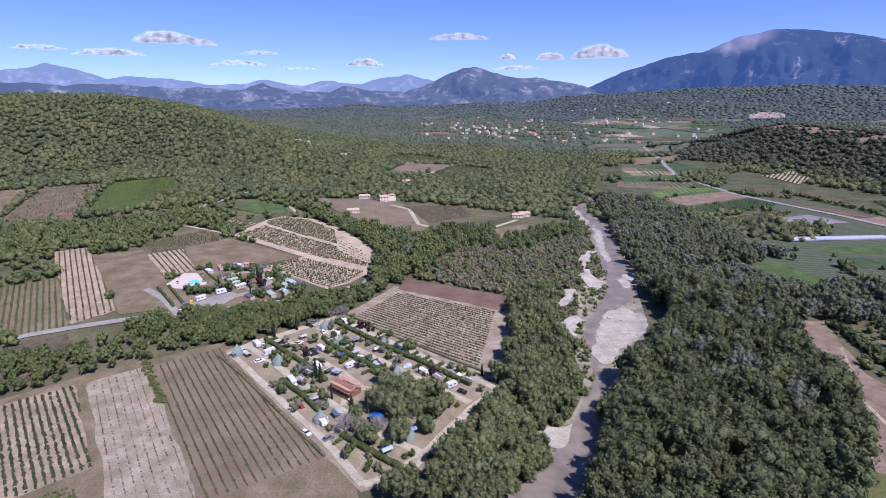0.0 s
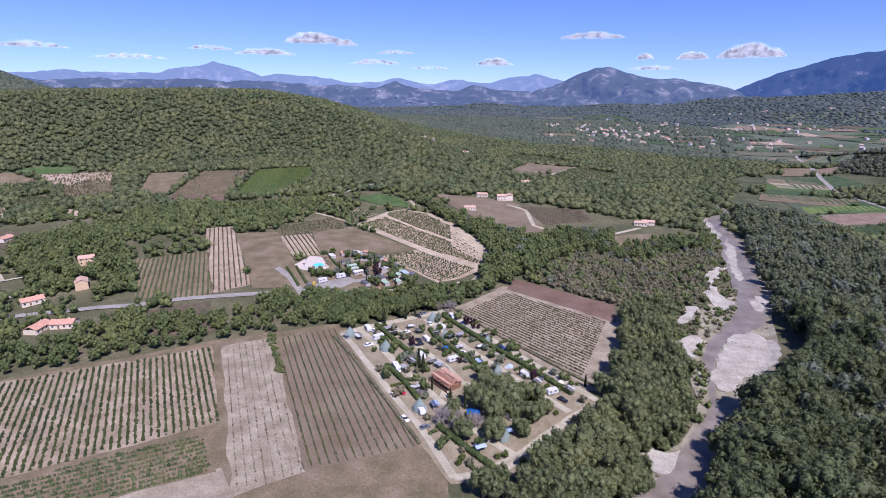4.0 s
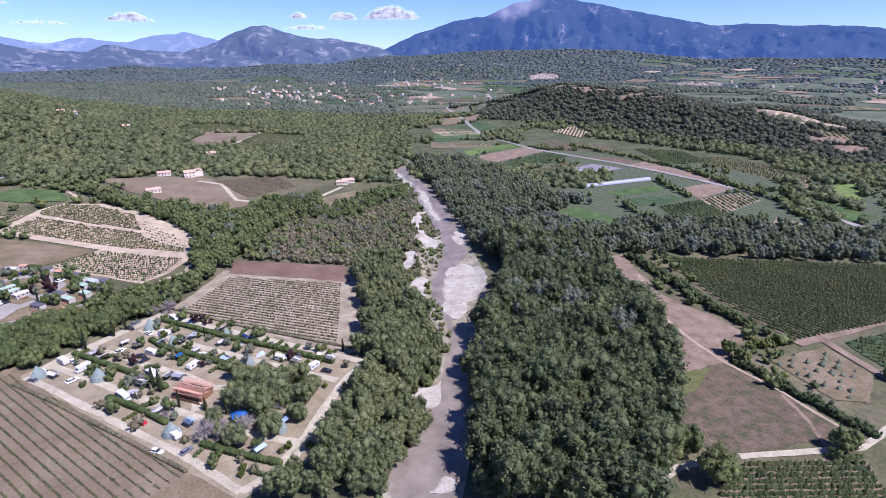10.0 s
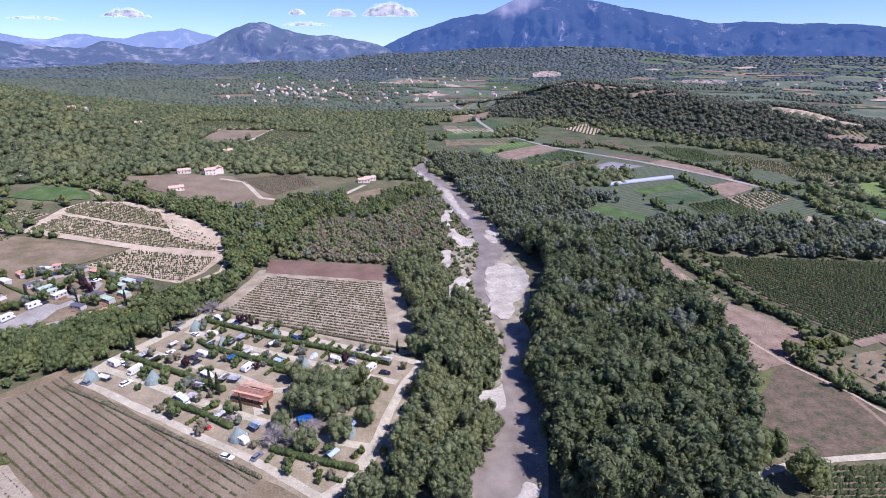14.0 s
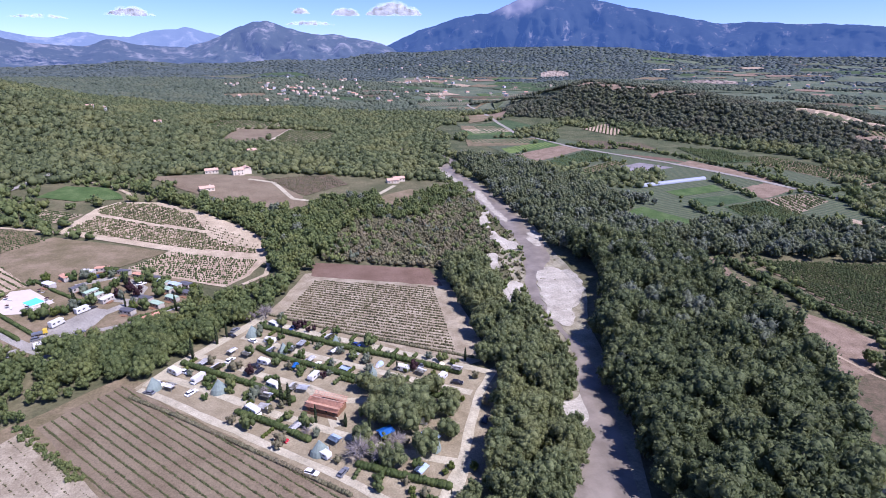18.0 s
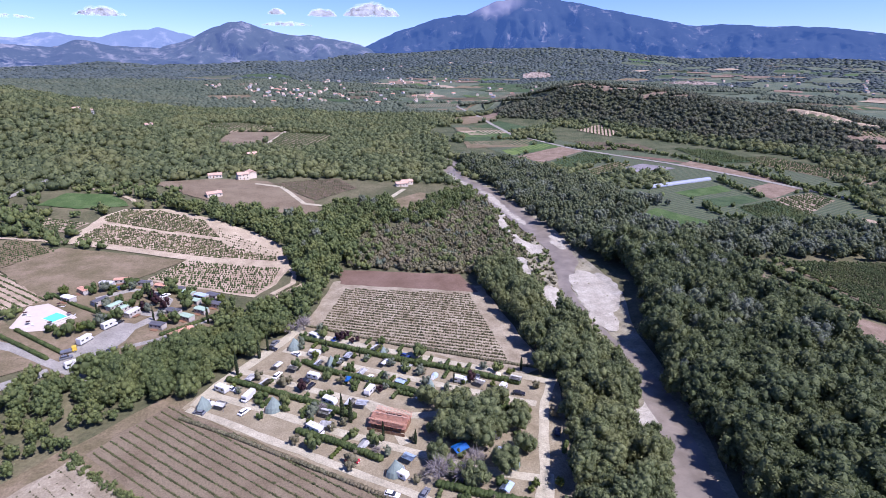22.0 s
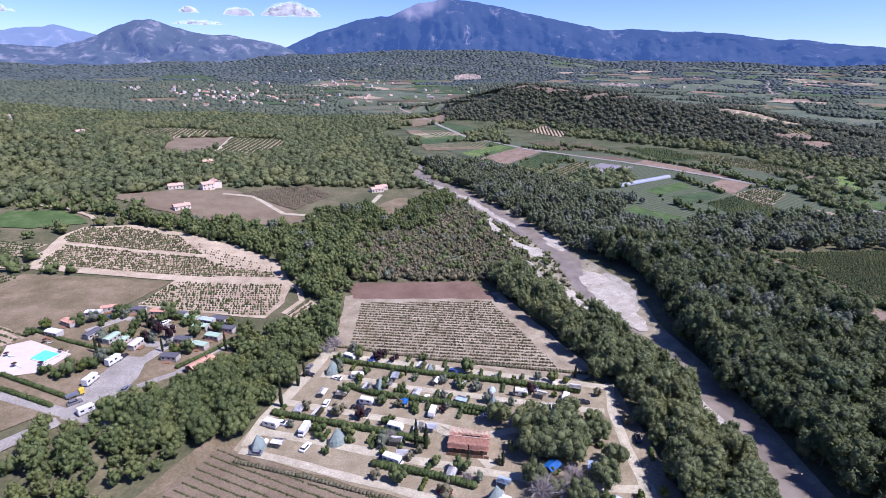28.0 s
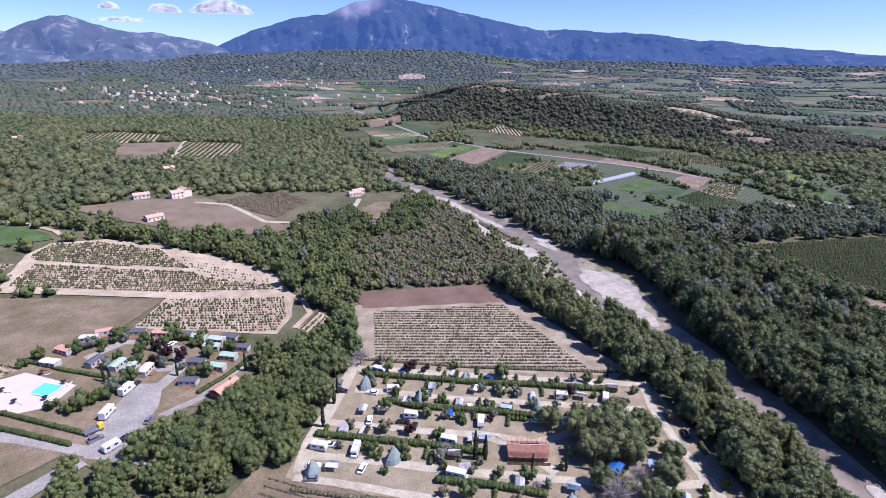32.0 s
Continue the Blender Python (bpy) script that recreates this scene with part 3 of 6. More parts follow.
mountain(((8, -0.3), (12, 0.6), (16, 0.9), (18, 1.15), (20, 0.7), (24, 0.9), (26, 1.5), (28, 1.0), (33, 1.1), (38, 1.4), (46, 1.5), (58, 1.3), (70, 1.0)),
         4480, 450, HAZEMIDBLUE, "hazy darker blue wooded foothills before the far range", 27, 0.06)

CLOUD, cnt, cb = shader("cloud", 1.0)
# White emission on a grey base stands in for sunlit cloud.
cb.inputs["Base Color"].default_value = (0.3, 0.31, 0.33, 1)
cb.inputs["Emission Color"].default_value, cb.inputs["Emission Strength"].default_value = (0.82, 0.87, 0.96, 1), 0.62
thin = cnt.nodes.new("ShaderNodeBsdfTransparent")
veil = cnt.nodes.new("ShaderNodeMixShader")
cnt.links.new(ramp(cnt, noise_of(cnt, 55, 5, 0.65), ((0.3, (0.84, 0.84, 0.84)), (0.66, (0.985, 0.985, 0.985)))), veil.inputs[0])
cnt.links.new(cb.outputs[0], veil.inputs[1])
cnt.links.new(thin.outputs[0], veil.inputs[2])
cnt.links.new(veil.outputs[0], cnt.nodes["Material Output"].inputs["Surface"])


def cloud(az, el, wide, tall, seed):
    """A small cumulus: a flat-bottomed heap of soft balls."""
    rng = np.random.default_rng(seed)
    bm = bmesh.new()
    far = 4880
    for i in range(int(36 + wide * 12)):
        k = rng.uniform(-1, 1)
        r = (1 - 0.75 * k * k) * rng.uniform(0.2, 0.62) * tall * 95
        t = radians(az + k * wide / 2)
        z = 110 + far * math.tan(radians(el)) + rng.uniform(0.0, 0.9) * tall * 90 * (1 - k * k)
        m = Matrix.Translation((-math.sin(t) * far, math.cos(t) * far, z)) @ Matrix.Diagonal((1.5, 1.5, 0.75, 1))
        bmesh.ops.create_icosphere(bm, subdivisions=2, radius=r, matrix=m)
    for v in bm.verts:
        n_ = noise.noise(v.co / 30.0)
        v.co.z += 9 * n_ * tall
        v.co.z = max(v.co.z, 110 + far * math.tan(radians(el)) - 0.12 * tall * 85)
    for f in bm.faces:
        f.smooth = True
    return tagged(part("cloud", bm, CLOUD), "small white flat-bottomed fair-weather cloud", "cloud", "clouds over the mountains", "structure")


for i, (az, el, wide, tall) in enumerate(((-7.3, 3.7, 5.2, 0.9), (-2.6, 3.6, 2.6, 0.6), (1.6, 3.7, 1.6, 0.4), (0.8, 2.7, 4.6, 0.35), (6.6, 5.6, 6.5, 0.5), (16.0, 3.2, 3.8, 0.55), (28.0, 3.2, 5.0, 0.4),
                                          (33.8, 5.1, 5.8, 0.8), (30.8, 4.9, 2.2, 0.45), (38.5, 3.9, 5.5, 0.5), (26.0, 4.2, 4.0, 0.3), (43.5, 4.2, 4.0, 0.35), (22.5, 2.8, 4.0, 0.25), (50.0, 3.2, 6.0, 0.35), (57.0, 3.8, 5.0, 0.4), (64.5, 3.4, 5.0, 0.35))):
    cloud(az, el, wide, tall, i)

# ---- the river and its gravel ----
WATER, wnt, wb = shader("river_water", 0.42)
wb.inputs["Specular IOR Level"].default_value = 0.3
nt_c = ramp(wnt, noise_of(wnt, 9, 4, 0.6), ((0.35, (0.14, 0.12, 0.092)), (0.65, (0.23, 0.2, 0.16))))
wnt.links.new(nt_c, wb.inputs["Base Color"])
bumped(wnt, wb, 0.9, 0.05)
BED = earth("stony_river_bed", (0.142, 0.127, 0.083), (0.225, 0.207, 0.143), (0.309, 0.292, 0.210), 9, 0.8, 0.2)
RIVER_L = [(-12, 108), (-6, 119), (-4, 126), (2, 134), (8, 142), (14, 156), (19, 169), (25, 183), (29, 196), (31, 207), (32, 221), (32, 239), (34, 260), (43, 283), (53, 309), (56, 337), (55, 366), (56, 416), (59, 477), (55, 555)]
RIVER_R = [(9, 104), (13, 116), (17, 128), (22, 143), (27, 159), (32, 177), (36, 194), (34, 209), (34, 226), (37, 245), (43, 266), (55, 284), (62, 292), (71, 326), (71, 358), (75, 403), (74, 451), (69, 503), (68, 575)]
sheet("river_bed", smooth([(-19, 111), (-7, 119), (-3, 125), (3, 131), (8, 140), (13, 150), (5, 155), (8, 165), (20, 172), (27, 196), (27, 216), (16, 233), (20, 252), (29, 262), (34, 283), (24, 283), (29, 300), (51, 326), (56, 356), (56, 392), (58, 447), (45, 476), (50, 556)] + [(11, 106), (14, 115), (17, 121), (22, 134), (30, 152), (37, 176), (43, 197), (47, 217), (62, 246), (66, 274), (68, 305), (76, 343), (79, 394), (79, 463), (70, 513), (68, 566)][::-1]), BED, "stony river bed with damp and weedy patches", "river bed", 4.0, 0.0, 1.5, keep=False, cuts=110)
sheet("river", smooth(ragged(RIVER_L + RIVER_R[::-1], 7.0, 1.7, 4), 1), WATER, "shallow brown-grey river between gravel banks", "river", 4.0, 0.16, 0.8, cuts=110)
BARS = ([(48, 277), (56, 281), (64, 272), (64, 255), (58, 244), (47, 229), (40, 216), (35, 215), (34, 229), (39, 251)],
        [(66, 339), (73, 341), (71, 324), (62, 311), (61, 323)],
        [(64, 476), (68, 443), (63, 397), (63, 367), (59, 361), (58, 391), (59, 431)],
        [(53, 555), (58, 527), (62, 480), (57, 466), (52, 502), (47, 523)],
        [(15, 233), (19, 245), (25, 261), (33, 266), (32, 253), (29, 242), (22, 238), (18, 227)])
BARS += ([(23, 283), (27, 300), (32, 304), (33, 294), (27, 281), (22, 272)],
        [(37, 329), (46, 348), (48, 326), (54, 322), (46, 305), (41, 311)],
        [(38, 347), (46, 380), (59, 398), (52, 377), (40, 340)],
        [(8, 166), (11, 169), (16, 166), (25, 183), (19, 165), (16, 157), (13, 152), (9, 157), (6, 154)],
        [(6, 121), (9, 123), (14, 123), (13, 118), (9, 116), (6, 117)],
        [(18, 200), (20, 202), (18, 184), (15, 181)])
for bar in BARS:
    sheet("gravel_bar", smooth(ragged(bar, 4.0, 2.4, len(OPEN)), 1), GRAVEL, "bright bank of pale river gravel", "gravel bank", 4.0, 0.3, 1.3)
way("river_reach", [(78, 560), (68, 615), (40, 650), (-5, 668)], 10, WATER, "bright shallow reach of the river upstream", "river")

# ---- fields ----
sheet("dry_ground", [(-262, 78), (-176, 176), (-134, 212), (-50, 138), (-42, 118), (-110, 84), (-150, 40), (-200, 48)], FALLOW, "dry grassy ground between vineyards", "ground", 6, -0.06)
sheet("stony_strip", [(-112, 106), (-98, 96), (-150, 40), (-166, 44)], STONY, "pale stony strip beside the vineyards", "track", 6, -0.03)
way("farm_track", [(-242, 98), (-216, 80), (-190, 55)], 2.6, TRACK, "farm track of two pale ruts")
vineyard([(-257, 84), (-248, 93), (-218, 82), (-193, 58)], 140, 2.6, DRYVINE, VINE, "vineyard with dark bushes on pale dry soil")
vineyard([(-238, 103), (-175, 168), (-130, 124), (-182, 61)], 139, 2.3, DRYVINE, VINE, "large vineyard in straight rows on pale dry soil", 0.66, 0.95)
vineyard([(-179, 60), (-130, 118), (-112, 104), (-161, 53)], 47, 2.4, FALLOW, CROPLEAF, "narrow vineyard with grassy rows beside a pale track", 0.7)
vineyard([(-171, 170), (-156, 186), (-87, 114), (-100, 97)], 134, 2.6, STONY, VINEDRY, "strip of thin vines on very pale stony soil", 0.35, 1.0, 0.35, 0.6)
vineyard([(-153, 187), (-134, 206), (-60, 138), (-88, 114)], 134, 2.7, SOIL, OLIVEVINE, "vineyard of thin rows on mauve-brown soil", 0.42, 0.42, 0.12, 0.7)
vineyard([(-309, 240), (-275, 269), (-219, 214), (-250, 192)], 133, 2.8, FALLOW, CROPLEAF, "green vineyard with dense leafy rows", 0.7)
vineyard([(-318, 311), (-301, 324), (-208, 233), (-219, 216)], 133, 3.0, SAND, VINEDRY, "narrow vineyard on pale sandy soil", 0.55)
sheet("fallow_field", [(-285, 308), (-258, 323), (-175, 243), (-203, 229)], FALLOW, "fallow olive-brown field of dry grass")
vineyard([(-248, 313), (-231, 328), (-198, 291), (-213, 280)], 137, 3.0, SAND, VINE, "small vineyard on sandy soil", 0.55)
vineyard([(-272, 340), (-239, 374), (-213, 354), (-248, 316)], 40, 3.0, FALLOW, VINE, "strip of vines beside a farm track", 0.6)
sheet("tilled_field", [(-232, 331), (-214, 359), (-150, 339), (-168, 313), (-198, 288)], FALLOW, "bare brown field above the holiday homes")
sheet("sandy_ground", [(-215, 366), (-208, 406), (-198, 421), (-173, 423), (-144, 407), (-117, 383), (-96, 351), (-96, 320), (-102, 300), (-112, 286), (-163, 312), (-149, 341)], PALESAND, "pale sandy ground between vineyards", "ground", 6, -0.05)
vineyard([(-206, 404), (-198, 419), (-176, 419), (-147, 402), (-135, 374), (-172, 386), (-203, 398)], -22, 2.3, SAND, OLIVEVINE, "terraced vineyard of dense green rows on sandy soil", 0.7, 0.8, 0.12)
vineyard([(-211, 371), (-203, 394), (-172, 383), (-134, 369), (-130, 361), (-101, 338), (-101, 332), (-171, 355)], -20, 2.3, SAND, OLIVEVINE, "vineyard of green rows with worn sandy patches", 0.66, 0.85, 0.2)
vineyard([(-143, 398), (-100, 347), (-102, 340), (-132, 366)], -38, 3.0, PALESAND, VINEDRY, "sparse end of a vineyard on bright sand", 0.6, 1.6, 0.4)
vineyard([(-163, 314), (-149, 338), (-99, 321), (-102, 302), (-111, 288), (-139, 301)], -20, 2.5, SAND, VINE, "vineyard of scattered low bushes on bright sandy soil", 0.66, 1.2, 0.12)
vineyard([(-103, 287), (-90, 298), (-86, 286), (-97, 274)], 45, 2.6, PALESAND, VINEDRY, "small terraces of vines on pale banks", 0.7, 0.9, 0.05)
vineyard([(-236, 405), (-221, 399), (-211, 396), (-218, 381), (-240, 388)], -22, 2.4, DRYVINE, VINE, "vineyard above a sandy track", 0.7, 0.9, 0.1)
sheet("grass_field", [(-229, 450), (-214, 450), (-201, 436), (-197, 427), (-224, 420), (-250, 428), (-240, 452)], CROP, "rounded green field edged by a pale track")
way("sand_track", [(-262, 380), (-215, 366), (-182, 354), (-147, 341), (-99, 326)], 2.6, PALESAND, "pale sandy track between vineyards")
way("sand_track", [(-217, 375), (-204, 397), (-197, 420)], 2.4, PALESAND, "pale sandy track up through the vineyards")
way("sand_track", [(-240, 466), (-214, 456), (-197, 439), (-190, 424)], 3.0, PALESAND, "pale sandy track round a green field")
way("sand_track", [(-98, 326), (-93, 313), (-94, 299), (-104, 288)], 2.8, PALESAND, "pale sandy track bending down to the terraces")
sheet("dry_field", [(-480, 390), (-535, 454), (-495, 478), (-436, 383)], FALLOW, "dry tan field below the wooded hill")
vineyard([(-432, 384), (-485, 482), (-437, 513), (-402, 447), (-378, 403)], 55, 4.0, FALLOW, VINEDRY, "thin tan vineyard below the wooded hill", 0.8, 2.2, 0.3)
sheet("tilled_field", [(-438, 382), (-421, 400), (-378, 403), (-369, 385), (-418, 367)], TILLED, "strip of reddish-brown soil below a vineyard")
vineyard([(-372, 405), (-431, 516), (-390, 565), (-333, 477), (-338, 415)], 62, 3.6, CROP, LIME, "bright green leafy vineyard below the wooded hill", 0.9, 2.0, 0.15)
vineyard([(-585, 262), (-578, 318), (-499, 281), (-521, 235)], 115, 5.5, SAND, VINE, "vineyard plot in dark rows on pale soil", 1.3, 1.8, 0.1)
vineyard([(-663, 316), (-660, 350), (-590, 325), (-593, 283)], 115, 6.0, SAND, VINE, "vineyard plot on pale pinkish soil", 1.2, 2.0, 0.15)
sheet("dry_field", [(-715, 351), (-676, 390), (-612, 393), (-631, 352), (-661, 357)], FALLOW, "olive-brown field at the foot of the hill")
sheet("crop_field", [(-676, 394), (-670, 412), (-632, 438), (-621, 422), (-647, 403)], CROP, "green field beside the woods")
vineyard([(-652, 399), (-581, 447), (-547, 412), (-580, 378)], 40, 6.0, SAND, VINEDRY, "worn vineyard with pale bare patches", 1.2, 3.0, 0.3)
vineyard([(-574, 377), (-577, 420), (-536, 410), (-487, 364), (-514, 339)], 50, 5.0, FALLOW, VINEDRY, "grey-green vineyard below the hill", 1.2, 2.4, 0.2)
vineyard([(-570, 329), (-557, 356), (-501, 315), (-520, 302)], 115, 6.0, SOIL, VINE, "small vineyard in dark rows", 1.3, 2.0, 0.1)
vineyard([(-498, 316), (-456, 315), (-440, 295)], 140, 5.0, SAND, VINE, "small corner of vines on sandy soil", 1.1, 2.2, 0.2)
vineyard([(-770, 388), (-763, 405), (-748, 400), (-754, 383)], 30, 5.0, SAND, VINE, "tiny vineyard in a clearing on the hill", 1.2, 2.5, 0.2)
sheet("dry_grass", [(-513, 231), (-474, 255), (-415, 253), (-411, 226), (-474, 215)], MEADOW, "dry reddish grass round a low house", "field")
sheet("scrub_clearing", [(-248, 176), (-213, 207), (-186, 182), (-208, 152)], MEADOW, "overgrown clearing of dry grass and low scrub", "clearing", keep=False)
vineyard([(-502, 185), (-474, 203), (-423, 214), (-332, 176), (-401, 143)], 100, 7.0, MEADOW, OAK, "orchard of scattered small trees on reddish ground", 1.4, 5.0, 0.15, name="orchard")
sheet("tilled_field", [(-195, 483), (-154, 499), (-111, 488), (-77, 435), (-72, 402), (-121, 420), (-165, 453)], SOIL, "large bare mauve-brown field beside a farm")
vineyard([(-108, 478), (-54, 501), (-41, 470), (-75, 437)], 25, 3.0, MEADOW, VINEDRY, "weedy vineyard beside the bare field", 0.6, 1.6, 0.2)
sheet("grass_field", [(-21, 433), (9, 459), (24, 449), (-18, 399)], FALLOW, "small dry grass field by the river road")
vineyard([(-197, 851), (-160, 857), (-113, 826), (-113, 779), (-203, 748)], 80, 5.0, SAND, VINE, "upland vineyard in straight green rows", 1.2, 1.8, 0.05)
sheet("tilled_field", [(-164, 761), (-99, 770), (-125, 653), (-169, 649)], SOIL, "bare brown field among the woods")
vineyard([(-98, 766), (-39, 762), (-37, 721), (-83, 630), (-120, 650)], 72, 5.0, DRYVINE, VINE, "vineyard in green rows among the woods", 1.2, 1.6, 0.05)
way("farm_track", [(-97, 775), (-112, 700), (-124, 645)], 4.0, TRACK, "pale track between upland fields")
sheet("field_edge", [(-92, 246), (-74, 296), (-60, 296), (-3, 272), (-4, 196), (-18, 192)], STONY, "pale stony headland round a vineyard", "track", 6, -0.03)
vineyard([(-69, 286), (-11, 264), (-15, 200), (-85, 247)], -29, 2.3, STONY, VINEDRY, "square vineyard in tight thin rows on pale stony soil", 0.52, 0.62, 0.05, 0.8)
sheet("tilled_field", [(-71, 312), (-9, 289), (-7, 265), (-71, 292)], TILLED, "strip of freshly tilled reddish-brown soil")
sheet("pale_field", [(127, 269), (151, 270), (140, 216), (149, 189), (152, 172), (129, 155), (107, 152), (125, 195)], PINK, "long mown reddish field between woods and cane hedge")
sheet("meadow", [(108, 154), (129, 155), (138, 110), (97, 111), (81, 120), (93, 141)], MEADOW, "reddish-mauve dry meadow crossed by wheel tracks")
vineyard([(169, 261), (287, 218), (223, 166), (166, 162), (163, 204)], -70, 2.5, SOIL, VINE, "large dark green vineyard in dense rows", 0.66, 0.5, 0.0, 1.1)
vineyard([(79, 97), (84, 103), (95, 107), (131, 102), (124, 87), (100, 84)], -12, 2.2, SOIL, VINE, "green vineyard beside the lane", 0.8, 0.5, 0.0, 1.1)
way("lane", [(96, 110), (134, 105), (159, 113)], 2.3, TRACK, "narrow pale concrete lane", "lane")
vineyard([(145, 152), (174, 156), (173, 135), (157, 122), (147, 126)], -35, 5.0, FALLOW, WILLOW, "small olive grove on dry ground", 1.2, 4.0, 0.15, name="olive_grove")
vineyard([(185, 157), (216, 160), (181, 131)], -35, 3.0, CROPDARK, VINE, "vineyard beside the dirt track", 0.8)
sheet("crop_plain", [(145, 330), (180, 420), (150, 560), (130, 700), (150, 860), (215, 830), (262, 650), (330, 520), (430, 400), (450, 330), (330, 270), (250, 300)], ROWCROPS[1], "plain of dark green crops and orchards across the river", "field", 8.0, -0.2, 2.0, keep=False)
sheet("crop_plain", [(470, 330), (560, 480), (700, 560), (900, 520), (1000, 330), (800, 200), (560, 220)], ROWCROPS[2], "vineyards on the plain beyond the ridge", "field", 14.0, -0.2, 3.0, keep=False)
sheet("bare_plot", [(150, 592), (231, 645), (242, 607), (164, 554)], PINK, "bare pale pinkish plot among crops")
sheet("crop_plot", [(152, 637), (228, 669), (233, 640), (165, 608)], CROP, "green crop plot")
sheet("bare_plot", [(145, 798), (204, 791), (213, 761), (149, 754)], SAND, "pale bare plot upstream")
sheet("crop_plot", [(132, 742), (208, 744), (213, 719), (128, 710)], CROPDARK, "dark green crop plot")
sheet("stubble_plot", [(123, 704), (219, 699), (188, 650), (114, 659)], FALLOW, "tan stubble plot")
vineyard([(161, 543), (241, 597), (257, 569), (167, 503)], 35, 4.0, CROPDARK, VINE, "dark green vineyard plot", 0.9, 2.5)
sheet("crop_plot", [(221, 503), (262, 522), (282, 494), (219, 472)], LILAC, "grey lilac crop plot")
sheet("crop_plot", [(216, 410), (271, 421), (266, 401), (218, 394)], CROP, "green crop plot beside the tunnel")
sheet("crop_plot", [(223, 386), (265, 387), (263, 369), (220, 363)], CROPDARK, "dark green crop plot")
sheet("bare_plot", [(293, 508), (321, 521), (344, 419), (322, 402), (315, 452)], PINK, "long bare pink soil plot along the road")
sheet("bare_plot", [(281, 403), (318, 415), (327, 390), (277, 371)], PINK, "bare pink soil plot")
vineyard([(277, 371), (322, 377), (320, 353), (269, 330)], 75, 4.0, DRYVINE, VINE, "vineyard plot in clear green rows", 1.0, 1.8)
vineyard([(232, 360), (274, 367), (269, 319), (222, 310)], 75, 3.2, CROPDARK, VINE, "dense dark green orchard plot", 1.1, 1.8)
vineyard([(375, 520), (418, 520), (432, 408), (388, 388)], -65, 4.2, FALLOW, VINE, "olive-green vineyards at the foot of the ridge", 1.1, 2.2)
sheet("bare_plot", [(383, 385), (418, 394), (408, 379), (369, 368)], PINK, "small bare brown plot")
sheet("lawn", [(404, 380), (441, 381), (383, 319), (369, 331)], LAWN, "bright green lawn among trees")
sheet("crop_plot", [(359, 361), (363, 350), (364, 294), (337, 291)], CROP, "green strip along the road")
way("road", [(332, 240), (332, 267), (332, 302), (336, 346), (328, 385), (320, 425), (306, 474), (289, 519), (261, 569), (235, 624), (222, 690), (207, 745), (216, 850), (230, 963), (240, 1122)], 6, ASPHALT, "grey main road through the plain", "road", 0.2)
sheet("stubble_plot", [(266, 678), (331, 632), (326, 583), (262, 606)], MEADOW, "dry brownish plot beside the road")
sheet("tilled_plot", [(268, 572), (307, 538), (311, 512), (292, 528)], TILLED, "dark brown tilled plot beside the road")
vineyard([(354, 592), (396, 564), (387, 499), (340, 504)], -65, 5.0, CROPDARK, VINE, "dark orchard plot at the foot of the ridge", 1.3, 2.0)
sheet("crop_plot", [(168, 824), (239, 882), (262, 812), (166, 745)], CROPDARK, "dark green plot upstream")
sheet("crop_plot", [(187, 952), (230, 968), (244, 898), (172, 861)], FALLOW, "dry grass plot upstream")
vineyard([(176, 499), (239, 537), (248, 521), (177, 470)], 32, 4.5, FALLOW, VINE, "olive-green vineyard plot beside the river wood", 1.1, 2.0)
sheet("bare_plot", [(296, 312), (302, 289), (291, 273), (266, 286)], SAND, "pale plot beside a farm track")
sheet("crop_plot", [(143, 357), (172, 374), (186, 332), (162, 307), (138, 329)], CROP, "green meadow among the riverside trees")
sheet("stubble_field", [(540, 623), (545, 580), (558, 553), (582, 522), (590, 532), (571, 585), (552, 617)], SAND, "long tan stubble field on the plateau")
vineyard([(543, 546), (571, 511), (552, 480), (538, 528)], 60, 6.0, FALLOW, VINE, "small vineyard on the end of the ridge", 1.2, 2.4, 0.1)
vineyard([(316, 761), (369, 794), (368, 727), (331, 695)], 60, 5.0, SAND, VINE, "three-cornered vineyard at the foot of the ridge", 1.2, 2.0, 0.1)


sheet("grass_patch", [(89, 140), (102, 153), (113, 153), (123, 154), (111, 146), (95, 137)], earth("weedy_grass", (0.07, 0.085, 0.028), (0.1, 0.11, 0.04), (0.13, 0.125, 0.055), 6, 0.6, 0.2), "green weedy patch in the dry meadow", "grass", 5.0, 0.06, 1.5)
sheet("crop_plot", [(139, 789), (205, 764), (204, 734), (132, 740)], CROP, "green strip of crops upstream")
sheet("crop_plot", [(130, 727), (224, 690), (226, 660), (165, 667), (128, 686)], CROPDARK, "dark green strip of crops upstream")
sheet("crop_plot", [(148, 634), (218, 669), (228, 650), (149, 602)], LAWN, "light green strip of crops upstream")
sheet("stubble_plot", [(151, 835), (200, 814), (209, 778), (142, 796)], FALLOW, "tan stubble strip upstream")


# ---- woods ----
RNG = np.random.default_rng(42)
TREE0 = [crown(i, 1.0, 0.66, 0.06, 26, 58, 0.03, 0.25, 0.82) for i in range(6)]
TREE1 = [crown(20 + i, 1.0, 0.88, 0.05, 17, 28, 0.038, 0.2, 0.74) for i in range(5)]


def round_tree(seed):
    """A wood tree seen from far: an uneven core in a loose coat of leaf clumps."""
    rng = np.random.default_rng(seed)
    return gathered([blob(rng, (0, 0, 0.42), (0.5, 0.5, 0.4), 0.22), leaf_cards(rng, (0, 0, 0.45), (0.6, 0.6, 0.46), 20, 0.15)])


TREE2 = [round_tree(40 + i) for i in range(6)]
BUSH2 = [crown(70 + i, 1.0, 1.35, 0.0, 4, 14, 0.11, 0.3) for i in range(5)]
